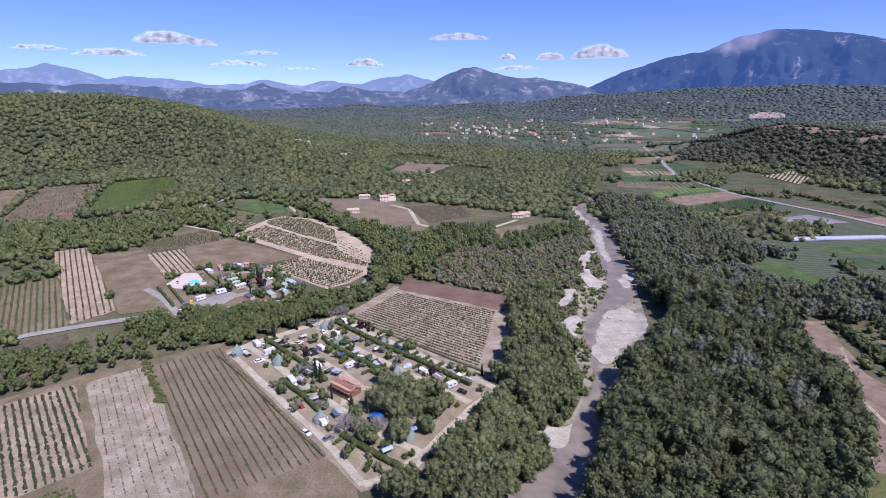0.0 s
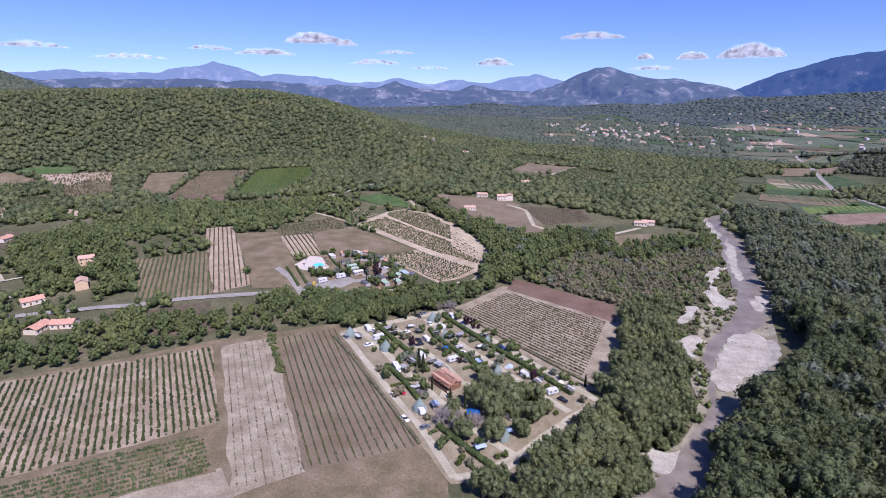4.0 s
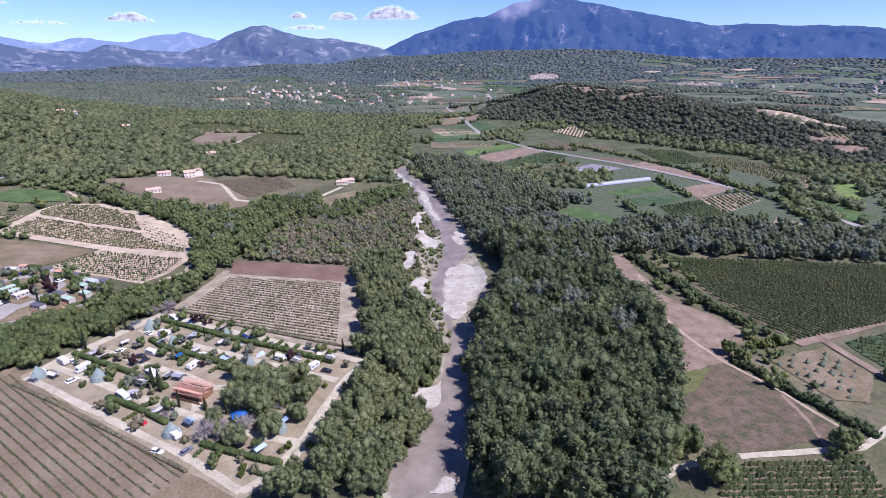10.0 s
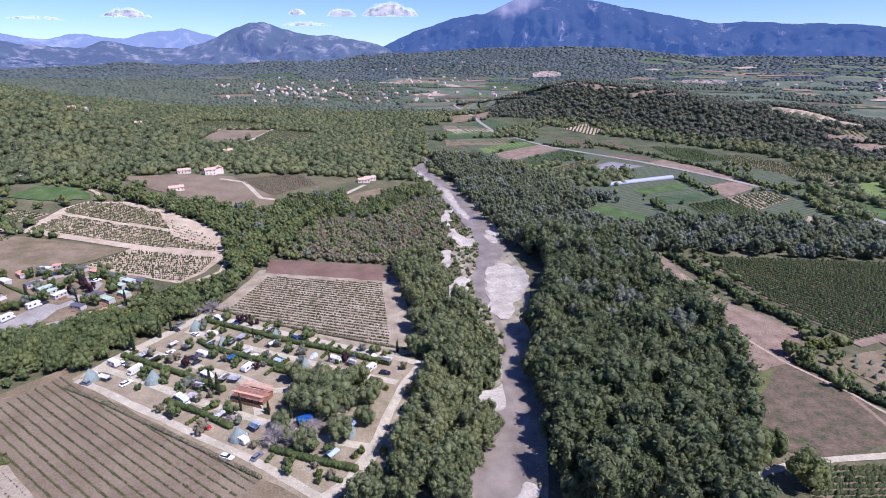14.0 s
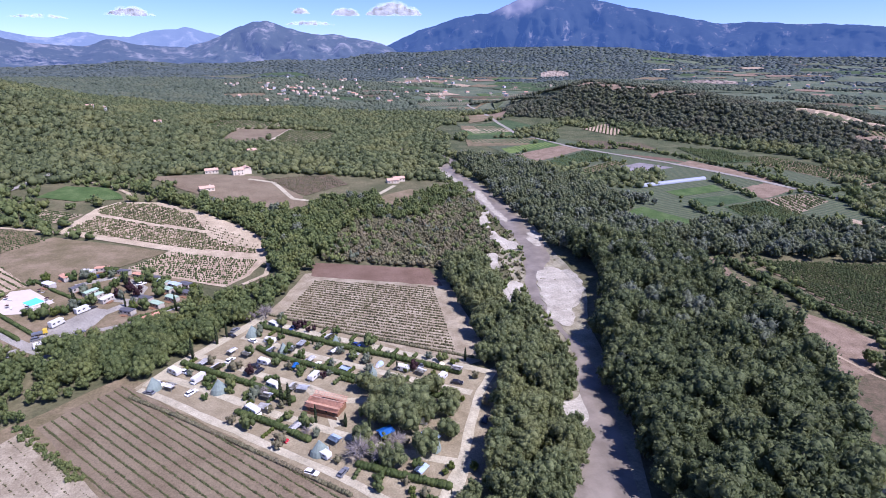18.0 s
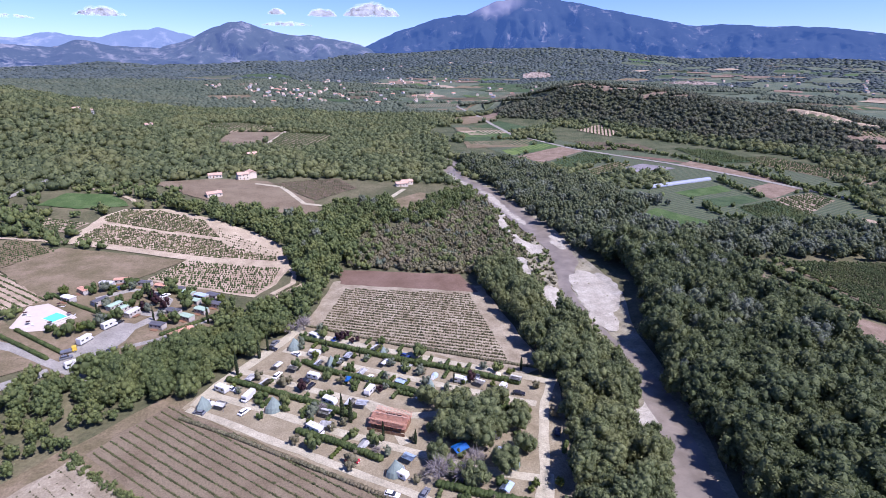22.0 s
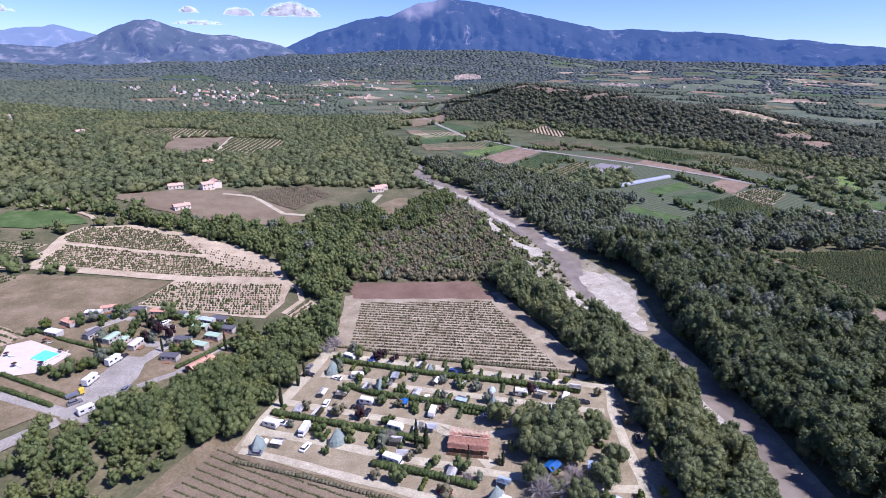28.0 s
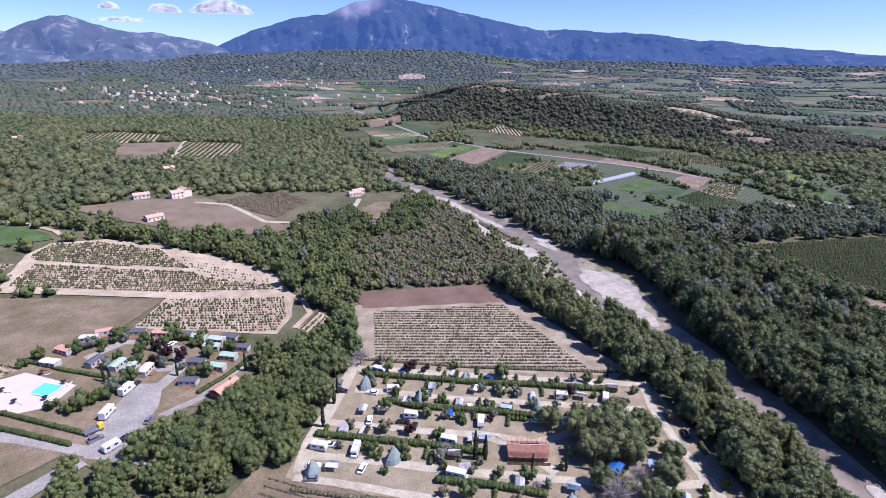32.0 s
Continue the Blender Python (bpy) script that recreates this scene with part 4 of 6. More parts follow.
BUSH1 = [crown(60 + i, 1.0, 1.35, 0.0, 5, 26, 0.095, 0.3) for i in range(5)]


def far_tree(seed):
    """A tree very far away: one uneven, rounded crown."""
    rng = np.random.default_rng(seed)
    v, f = blob(rng, (0, 0, 0.32), (0.56, 0.56, 0.45), 0.24)
    return v, f[v[f].mean(1)[:, 2] > 0.1]


TREE3 = [far_tree(80 + i) for i in range(6)]
TREE4 = [(v * (1, 1, 0.42), f) for v, f in TREE3]


WEST_STRIP = [(-13, 176), (-6, 205), (-4, 282), (6, 294), (22, 283), (14, 230), (25, 222), (21, 192), (16, 169), (8, 166), (5, 151), (12, 148), (3, 128), (-5, 118), (-36, 124), (-26, 140), (-19, 155)]
EAST_WOOD = [(60, 226), (41, 195), (28, 159), (16, 114), (56, 89), (62, 101), (72, 108), (84, 129), (99, 142), (116, 183), (120, 256), (128, 286), (80, 299), (73, 279), (74, 255)]
EAST_FAR = [(81, 588), (127, 575), (162, 444), (168, 384), (147, 328), (177, 321), (257, 299), (323, 248), (288, 220), (171, 264), (152, 272), (128, 270), (71, 300), (73, 351), (77, 496)]
BRUSHLAND = [(-45, 374), (2, 378), (61, 455), (44, 357), (25, 280), (7, 284), (-66, 313)]
OAK_BELT = [(-198, 450), (-136, 420), (-67, 393), (-45, 374), (-66, 313), (-75, 287), (-85, 251), (-94, 277), (-94, 333), (-118, 388), (-161, 413)]
CAMP_WOOD = [(-148, 239), (-116, 272), (-86, 282), (-85, 251), (-104, 235), (-119, 202), (-146, 211), (-160, 207), (-180, 213), (-188, 231)]
HOUSE_WOOD = [(-282, 96), (-262, 164), (-200, 195), (-160, 221), (-140, 235), (-126, 212), (-138, 209), (-163, 187), (-201, 151), (-242, 105), (-260, 86)]
SLOPE_SCRUB = [(-428, 352), (-282, 412), (-262, 373), (-354, 278), (-370, 239), (-419, 248), (-408, 310)]
VILLA_WOOD = [(-421, 231), (-384, 264), (-334, 256), (-259, 199), (-283, 186), (-329, 183)]
FARM_WOOD = [(-97, 401), (-66, 422), (-49, 435), (13, 435), (57, 477), (58, 446), (2, 378), (-45, 374)]

CAMP = [(-130, 203), (-44, 125), (-22, 138), (-4, 186), (-88, 250), (-100, 243)]
RESORT = [(-205, 285), (-200, 262), (-176, 230), (-162, 230), (-150, 248), (-138, 244), (-122, 268), (-130, 296), (-172, 316), (-192, 303)]
OPEN.extend([CAMP, RESORT])
VILLAS = [(-287, 132), (-301, 121), (-265, 151), (-258, 159), (-302, 172), (-434, 238), (-298, 197), (-331, 225)]
for x, y in VILLAS:          # clearings round the country houses
    OPEN.append([(x - 9, y + 8), (x + 9, y + 8), (x + 20, y - 14), (x + 4, y - 18)])


# ---- single trees and bushes, each with its trunk and crown ----
def tree_kind(name, label, category, leaf, tv, tf, tall, thick, seed, group, bark=BARK):
    base = new(name)
    put_mesh("crown", tv * tall, tf, leaf, base)
    v, f = trunk(seed, tall, thick)
    put_mesh("trunk", v, f, bark, base)
    return tagged(base, label, category, group)


def stand(ob, x, y, size=1.0, turn=0.0, dz=0.0, first=False):
    """Put a thing, or a copy of it, on the ground."""
    m = pose(x, y, float(height(x, y)) + lie(x, y) * 0.5 + dz, 0, 0, turn) @ Matrix.Diagonal((size, size, size, 1))
    if first:
        ob.matrix_basis = m
        return ob
    c = copy_thing(ob, m)
    c.matrix_basis = m
    return c


STOCK = []


def place_all(kinds, places):
    """Stand copies at all places, using each kind itself for its first place."""
    for i, (x, y, s) in enumerate(places):
        k = kinds[i % len(kinds)]
        first = k.name not in STOCK
        STOCK.append(k.name)
        stand(k, float(x), float(y), float(s), float((i * 137.5) % 360), 0.0, first)


def lone(poly, spacing, most, near_to, size):
    """The places of a wood that lie nearest to a point of the plan, and the rest."""
    x, y = spots(poly, spacing, RNG)
    d = np.hypot(x - near_to[0], y - near_to[1])
    o = np.argsort(d)
    s = size * RNG.uniform(0.62, 1.25, len(x))
    return (x[o[:most]], y[o[:most]], s[o[:most]]), (x[o[most:]], y[o[most:]], s[o[most:]])


poplars = [tree_kind("poplar_tree", "tall green riverside poplar with a dense crown", "tree", LEAF, *TREE0[i], 12, 0.28, i, "riverside trees") for i in range(4)]
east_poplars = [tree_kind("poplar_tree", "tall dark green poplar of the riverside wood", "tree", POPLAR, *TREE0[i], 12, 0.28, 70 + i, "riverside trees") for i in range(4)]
willows = [tree_kind("willow_tree", "silvery grey-green willow by the river", "tree", WILLOW, *TREE0[4 + i], 11, 0.28, 9 + i, "riverside willows") for i in range(2)]
oaks = [tree_kind("oak_tree", "dark green oak beside the campsite", "tree", OAK, *crown(200 + i, 1.0, 1.0, 0.08, 34, 72, 0.03, 0.25, 0.72), 10, 0.3, 30 + i, "oaks beside the campsite") for i in range(3)]
near, rest = lone(WEST_STRIP, 4.6, 125, (-40, 120), 0.84)
place_all(poplars, [p for p in zip(*near)])
planted("riverside_wood", TREE0, rest[0], rest[1], rest[2] * 12, LEAF, "dense riverside poplars and ashes beside the campsite", "woodland", RNG)
near, rest = lone(EAST_WOOD, 6.1, 140, (60, 90), 1.26)
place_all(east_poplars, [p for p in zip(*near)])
k = RNG.uniform(size=len(rest[0])) < 0.12
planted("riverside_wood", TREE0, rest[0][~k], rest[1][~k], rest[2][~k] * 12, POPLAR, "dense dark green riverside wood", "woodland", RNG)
place_all(willows, [p for p in zip(rest[0][k], rest[1][k], rest[2][k])][:40])
near, rest = lone(CAMP_WOOD, 5.4, 60, (-120, 215), 0.8)
place_all(oaks, [p for p in zip(*near)])
planted("oak_wood", TREE1, rest[0], rest[1], rest[2] * 9.5, OAK, "green wood beside the campsite", "woodland", RNG)


for i, (x, y, s) in enumerate(((83, 103, 1.05), (127, 105, 0.8), (72, 114, 1.35), (82, 115, 0.9), (341, 353, 1.1), (134, 154, 0.6), (133, 160, 0.6))):
    stand(oaks[i % 3], x, y, s, i * 70)


def mixed_wood(name, poly, spacing, tall, mat, label, templates, silver=0.0):
    x, y = spots(poly, spacing, RNG)
    s = tall * RNG.uniform(0.62, 1.2, len(x))
    k = RNG.uniform(size=len(x)) < silver
    planted(name, templates, x[~k], y[~k], s[~k], mat, label, "woodland", RNG)
    if k.any():
        planted("willows", templates, x[k], y[k], s[k] * 0.9, WILLOW, "silvery willows among the riverside trees", "woodland", RNG)


mixed_wood("riverside_wood", EAST_FAR, 6.6, 10, RIVERLEAF, "belt of riverside trees upstream", TREE1, 0.28)
mixed_wood("brush", BRUSHLAND, 3.7, 3.4, BRUSH, "reddish-grey dry brush by the river", BUSH2, 0.03)
mixed_wood("scrub", BRUSHLAND, 9.5, 4.8, OAK, "green bushes among the dry brush", BUSH2, 0.12)
mixed_wood("oak_belt", OAK_BELT, 5.8, 9, OAK, "belt of dark green oaks between fields", TREE1, 0.05)
mixed_wood("oak_wood", HOUSE_WOOD, 6.2, 6.2, OAK, "belt of trees above the vineyards", TREE1)
mixed_wood("scrub", SLOPE_SCRUB, 5.5, 5, OAK, "olive-green scrub on a bank", BUSH2)
mixed_wood("oak_wood", VILLA_WOOD, 7.0, 9, OAK, "dark trees round country houses", TREE1)
mixed_wood("oak_wood", FARM_WOOD, 5.8, 7, OAK, "trees along the river road", TREE1, 0.06)
mixed_wood("scrub", [(-107, 88), (-93, 109), (-82, 117), (-73, 123), (-65, 135), (-49, 126), (-45, 120), (-110, 82)], 4.2, 5.5, OAK, "green scrub at the end of the vineyards", BUSH1)
for bar in (BARS[0], BARS[4], BARS[5], BARS[6], BARS[8]):
    x, y = spots(bar, 5.0, RNG, 0.5, False)
    planted("gravel_bushes", BUSH2, x, y, RNG.uniform(0.2, 0.9, len(x)), BRUSH, "low bushes on the gravel banks", "bush", RNG)


BED_EDGE = [(-17, 112), (-3, 125), (8, 140), (14, 150), (6, 155), (8, 168), (20, 176), (27, 196), (27, 216), (14, 232), (20, 256), (20, 275), (25, 300), (36, 330), (36, 350), (46, 385), (54, 420), (56, 447), (45, 480), (50, 540), (62, 540), (62, 420), (62, 350), (50, 300), (38, 262), (34, 220), (30, 180), (16, 140), (2, 118)]
x, y = spots(BED_EDGE, 3.6, RNG, 0.5)
k = RNG.uniform(size=len(x)) < 0.5
planted("bank_bushes", BUSH2, x[k], y[k], RNG.uniform(1.0, 3.6, k.sum()), OAK, "green bushes on the stony river bank", "bush", RNG)
planted("bank_brush", BUSH2, x[~k], y[~k], RNG.uniform(0.8, 2.6, (~k).sum()), BRUSH, "dry grey brush on the stony river bank", "bush", RNG)


def scatter(name, poly, spacing, share, tall, mat, label, templates):
    x, y = spots(poly, spacing, RNG, 0.5)
    n1 = np.sin(x / 23 + 1.7 * np.sin(y / 31)) * np.sin(y / 27 + 1.3 * np.sin(x / 37)) + RNG.uniform(-0.6, 0.6, len(x))
    k = n1 > 1 - 2 * share
    planted(name, templates, x[k], y[k], tall * RNG.uniform(0.4, 1.2, k.sum()), mat, label, "scrub", RNG)


scatter("scrub", [(-480, 150), (-260, 100), (-150, 230), (-90, 300), (-100, 420), (-200, 480), (-420, 480), (-640, 380), (-700, 220)], 6.5, 0.34, 6, OAK, "scattered trees and scrub between fields", BUSH2)
scatter("scrub", [(80, 60), (330, 60), (480, 300), (420, 480), (300, 540), (160, 640), (140, 480), (160, 300)], 7, 0.2, 4.5, OAK, "scattered trees and hedges across the plain", BUSH2)


def tree_line(name, points, spacing, tall, mat, label, templates, wide=1.5):
    xs, ys = [], []
    for (x0, y0), (x1, y1) in zip(points, points[1:]):
        n_ = max(1, int(math.hypot(x1 - x0, y1 - y0) / spacing))
        for i in range(n_):
            xs.append(x0 + (x1 - x0) * (i + 0.5) / n_ + RNG.uniform(-wide, wide))
            ys.append(y0 + (y1 - y0) * (i + 0.5) / n_ + RNG.uniform(-wide, wide))
    return planted(name, templates, xs, ys, tall * RNG.uniform(0.6, 1.2, len(xs)), mat, label, "hedge", RNG)


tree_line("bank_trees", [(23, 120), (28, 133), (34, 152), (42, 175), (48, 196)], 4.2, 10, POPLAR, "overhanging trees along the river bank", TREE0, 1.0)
tree_line("shrub_strip", [(-159, 188), (-145, 174), (-131, 160)], 0.7, 1.5, OAK, "strip of low green shrubs between two vineyards", BUSH1, 1.3)
tree_line("bank_trees", [(-11, 119), (-6, 125), (0, 132), (5, 140), (10, 148), (2, 156), (18, 172), (23, 192), (23, 214)], 4.0, 8, LEAF, "small trees along the gravel bank", TREE0, 1.5)
tree_line("cane_hedge", [(153, 263), (154, 228), (154, 191), (158, 176)], 1.0, 3.6, CROPLEAF, "tall cane and willow hedge between field and vineyard", BUSH1, 1.6)
tree_line("cane_hedge", [(132, 153), (137, 130), (143, 107)], 0.7, 2.6, CROPLEAF, "tall green cane hedge", BUSH1, 0.8)
tree_line("bright_canes", [(146, 162), (165, 163)], 1.1, 2.8, LIME, "bright green stand of canes", BUSH1, 2.0)
tree_line("willows", [(150, 396), (166, 390), (182, 380)], 2.6, 8, WILLOW, "clump of silvery grey willows by the plots", TREE1, 5.0)
tree_line("willow_row", [(190, 300), (217, 272), (244, 250), (285, 228)], 4.0, 9, WILLOW, "row of silvery willows behind a vineyard", TREE1, 3.0)
for pts in ([(288, 636), (318, 551), (336, 474), (331, 389), (331, 333)], [(281, 436), (271, 373)], [(326, 340), (314, 311), (306, 276), (313, 240)], [(234, 643), (249, 614), (283, 602)], [(207, 367), (207, 325)], [(224, 310), (260, 307), (290, 314)]):
    tree_line("hedgerow", pts, 4.5, 5.5, OAK, "hedgerow of dark trees between plots", BUSH2, 2.0)



# ---- building blocks for things ----
WHITE = paint("white_panel", (0.56, 0.56, 0.54), 0.4)
CREAM = paint("cream_render", (0.62, 0.54, 0.42), 0.85)
OCHRE = paint("ochre_render", (0.55, 0.4, 0.24), 0.85)
TILE = paint("clay_roof_tiles", (0.46, 0.25, 0.17), 0.85, 0, 0.3, 0.8)
PALETILE = paint("pale_clay_tiles", (0.45, 0.3, 0.22), 0.85, 0, 0.25, 0.8)
GLASS = paint("dark_window_glass", (0.03, 0.035, 0.045), 0.08, 0, 0.1)
RUBBER = paint("black_rubber", (0.02, 0.02, 0.02), 0.8)
STEEL = paint("grey_steel", (0.35, 0.36, 0.38), 0.4, 0.7)
WOOD = paint("stained_wood", (0.19, 0.1, 0.055), 0.75, 0, 0.3, 0.5)
CANVAS = paint("grey_green_canvas", (0.17, 0.215, 0.19), 0.9, 0, 0.2, 0.9)
BLUETARP = paint("blue_tarpaulin", (0.02, 0.16, 0.5), 0.5)
BLUECLOTH = paint("pale_blue_cloth", (0.33, 0.42, 0.55), 0.8)
GREYCLOTH = paint("light_grey_cloth", (0.5, 0.52, 0.55), 0.8)
GREENROOF = paint("pale_green_sheet_roof", (0.31, 0.42, 0.31), 0.5)
BLUEROOF = paint("pale_blue_sheet_roof", (0.36, 0.44, 0.55), 0.5)
GREYROOF = paint("dark_grey_sheet_roof", (0.09, 0.09, 0.1), 0.6)
CARS = {"white": paint("white_car_paint", (0.75, 0.75, 0.75), 0.25), "black": paint("black_car_paint", (0.02, 0.02, 0.025), 0.2), "grey": paint("grey_car_paint", (0.2, 0.21, 0.23), 0.25, 0.3),
        "red": paint("red_car_paint", (0.38, 0.02, 0.03), 0.25), "blue": paint("blue_car_paint", (0.03, 0.06, 0.2), 0.25)}
POOLWATER, pnt, pb = shader("pool_water", 0.05)
pb.inputs["Base Color"].default_value = (0.12, 0.62, 0.75, 1)
bumped(pnt, pb, 0.6, 0.02)
PAVING = paint("pale_pool_paving", (0.45, 0.4, 0.335), 0.8, 0, 0.08, 2.0)


def box(bm, x0, y0, z0, x1, y1, z1, bevel=0.0):
    r = bmesh.ops.create_cube(bm, size=1.0, matrix=Matrix.Translation(((x0 + x1) / 2, (y0 + y1) / 2, (z0 + z1) / 2)) @ Matrix.Diagonal((x1 - x0, y1 - y0, z1 - z0, 1)))
    if bevel:
        es = list({e for v in r["verts"] for e in v.link_edges})
        bmesh.ops.bevel(bm, geom=es, offset=bevel, segments=2, affect="EDGES")
    return bm


def slab(name, x0, y0, z0, x1, y1, z1, mat, parent, bevel=0.0, label=""):
    return part(name, box(bmesh.new(), x0, y0, z0, x1, y1, z1, bevel), mat, parent, label)


def prism(name, outline_xz, y0, y1, mat, parent, bevel=0.0, label="", narrow=0.0):
    """An outline in x and z drawn out along y."""
    bm = bmesh.new()
    a = [bm.verts.new((x, y0 + narrow * (z > outline_xz[0][1] + 0.01), z)) for x, z in outline_xz]
    b = [bm.verts.new((x, y1 - narrow * (z > outline_xz[0][1] + 0.01), z)) for x, z in outline_xz]
    bm.faces.new(a)
    bm.faces.new(b[::-1])
    for i in range(len(a)):
        j = (i + 1) % len(a)
        bm.faces.new((a[j], a[i], b[i], b[j]))
    bmesh.ops.recalc_face_normals(bm, faces=bm.faces[:])
    if bevel:
        bmesh.ops.bevel(bm, geom=bm.edges[:], offset=bevel, segments=2, affect="EDGES")
    return part(name, bm, mat, parent, label)


def wheel(x, y, r, parent):
    bm = bmesh.new()
    bmesh.ops.create_cone(bm, cap_ends=True, segments=14, radius1=r, radius2=r, depth=0.2, matrix=Matrix.Translation((x, y, r)) @ Matrix.Rotation(radians(90), 4, "X"))
    bmesh.ops.bevel(bm, geom=[e for e in bm.edges if len(e.link_faces) == 2], offset=0.03, segments=1, affect="EDGES")
    w = part("wheel", bm, RUBBER, parent)
    bm = bmesh.new()
    bmesh.ops.create_cone(bm, cap_ends=True, segments=10, radius1=r * 0.6, radius2=r * 0.6, depth=0.22, matrix=Matrix.Translation((x, y, r)) @ Matrix.Rotation(radians(90), 4, "X"))
    part("rim", bm, STEEL, w)


def car(colour):
    c = new("car")
    prism("body", ((-2.1, 0.3), (2.1, 0.3), (2.15, 0.72), (1.2, 0.92), (-1.9, 0.98), (-2.15, 0.75)), -0.86, 0.86, CARS[colour], c, 0.07)
    prism("glasshouse", ((-1.85, 0.95), (1.0, 0.92), (0.35, 1.42), (-1.45, 1.42)), -0.76, 0.76, GLASS, c, 0.04, "dark tinted windows", 0.12)
    slab("roof", -1.4, -0.62, 1.4, 0.32, 0.62, 1.47, CARS[colour], c, 0.03)
    for sx in (-1.35, 1.35):
        for sy in (-0.8, 0.8):
            wheel(sx, sy, 0.32, c)
    for sy in (-0.6, 0.6):
        slab("headlight", 2.08, sy - 0.18, 0.58, 2.16, sy + 0.18, 0.7, WHITE, c)
    return tagged(c, f"{colour} family car parked on bare ground", "car", "parked cars")


def caravan():
    c = new("caravan")
    prism("body", ((-2.4, 0.45), (2.3, 0.45), (2.55, 1.2), (2.2, 2.35), (-2.2, 2.5), (-2.5, 1.9)), -1.1, 1.1, WHITE, c, 0.1)
    for y in (-1.12, 1.1):
        for x in (-1.3, 0.9):
            slab("window", x - 0.5, y, 1.35, x + 0.5, y + 0.02, 1.95, GLASS, c)
    slab("roof_hatch", -0.3, -0.3, 2.44, 0.3, 0.3, 2.56, GREYCLOTH, c, 0.03)
    slab("drawbar", 2.4, -0.1, 0.4, 3.4, 0.1, 0.5, STEEL, c)
    slab("stripe", -2.3, -1.115, 0.95, 2.2, -1.105, 1.08, BLUECLOTH, c)
    for y in (-1.05, 1.05):
        wheel(-0.1, y, 0.33, c)
    return tagged(c, "white touring caravan with dark windows on a pitch", "caravan", "caravans")


def motorhome():
    c = new("motorhome")
    prism("body", ((-3.0, 0.5), (1.6, 0.5), (1.6, 1.7), (2.6, 2.1), (2.4, 2.8), (-2.9, 2.85)), -1.1, 1.1, WHITE, c, 0.09)
    prism("cab", ((1.55, 0.5), (2.95, 0.5), (2.95, 1.05), (2.2, 1.75), (1.55, 1.75)), -1.0, 1.0, WHITE, c, 0.06)
    slab("windscreen", 2.25, -0.85, 1.2, 2.6, 0.85, 1.6, GLASS, c)
    for x in (-1.9, 0.1):
        slab("window", x - 0.5, -1.12, 1.6, x + 0.5, -1.1, 2.2, GLASS, c)
    slab("roof_hatch", -1.2, -0.35, 2.83, -0.4, 0.35, 2.96, GREYCLOTH, c, 0.03)
    for sx in (-1.9, 2.1):
        for sy in (-1.0, 1.0):
            wheel(sx, sy, 0.36, c)
    return tagged(c, "white motorhome with an overcab berth on a pitch", "motorhome", "motorhomes")


def lodge_tent():
    """A canvas lodge with a pointed top and swept sides, on poles."""
    c = new("lodge_tent")
    bm = bmesh.new()
    rings = []
    for z, rx, ry in ((0, 2.5, 1.9), (0.5, 2.4, 1.85), (1.6, 2.15, 1.55), (2.6, 1.45, 1.0), (3.6, 0.75, 0.45), (4.5, 0.16, 0.12)):
        rings.append([bm.verts.new((math.cos(t) * rx * (1 + 0.08 * math.cos(4 * t)), math.sin(t) * ry, z)) for t in (i * math.pi / 6 for i in range(12))])
    for a_, b_ in zip(rings, rings[1:]):
        for i in range(12):
            bm.faces.new((a_[i], a_[(i + 1) % 12], b_[(i + 1) % 12], b_[i]))
    bm.faces.new(rings[-1])
    bmesh.ops.recalc_face_normals(bm, faces=bm.faces[:])
    part("canvas", bm, CANVAS, c)
    for x in (-2.6, 2.6):
        bm = bmesh.new()
        bmesh.ops.create_cone(bm, cap_ends=True, segments=6, radius1=0.05, radius2=0.04, depth=2.2, matrix=Matrix.Translation((x, 0, 1.1)))
        part("pole", bm, WOOD, c)
    prism("door_flap", ((2.2, 0.05), (2.62, 0.05), (2.25, 1.7), (2.05, 1.7)), -0.45, 0.45, GREYCLOTH, c)
    return tagged(c, "grey-green pointed canvas lodge tent among pitches", "tent", "lodge tents")


def awning(cloth, label):
    """A fabric roof on four poles with a slight ridge."""
    c = new("awning")
    bm = bmesh.new()
    v = [bm.verts.new(p) for p in ((-1.9, -1.4, 2.0), (1.9, -1.4, 2.0), (1.9, 1.4, 2.0), (-1.9, 1.4, 2.0), (-1.8, 0, 2.45), (1.8, 0, 2.45))]
    for f in ((0, 1, 5, 4), (2, 3, 4, 5), (0, 4, 3), (1, 2, 5)):
        bm.faces.new([v[i] for i in f])
    bmesh.ops.solidify(bm, geom=bm.faces[:], thickness=0.04)
    part("canopy", bm, cloth, c)
    for x in (-1.8, 1.8):
        for y in (-1.3, 1.3):
            bm = bmesh.new()
            bmesh.ops.create_cone(bm, cap_ends=True, segments=6, radius1=0.03, radius2=0.03, depth=2.05, matrix=Matrix.Translation((x, y, 1.02)))
            part("pole", bm, STEEL, c)
    return tagged(c, label, "awning", "awnings")


def dome_tent(cloth, label):
    c = new("dome_tent")
    bm = bmesh.new()
    bmesh.ops.create_uvsphere(bm, u_segments=14, v_segments=8, radius=1.0, matrix=Matrix.Diagonal((1.7, 1.25, 1.5, 1)))
    bmesh.ops.bisect_plane(bm, geom=bm.verts[:] + bm.edges[:] + bm.faces[:], plane_co=(0, 0, 0), plane_no=(0, 0, 1), clear_inner=True)
    part("flysheet", bm, cloth, c)
    prism("porch", ((1.2, 0.0), (2.3, 0.0), (1.3, 1.15)), -0.6, 0.6, GREYCLOTH, c)
    return tagged(c, label, "tent", "tents")


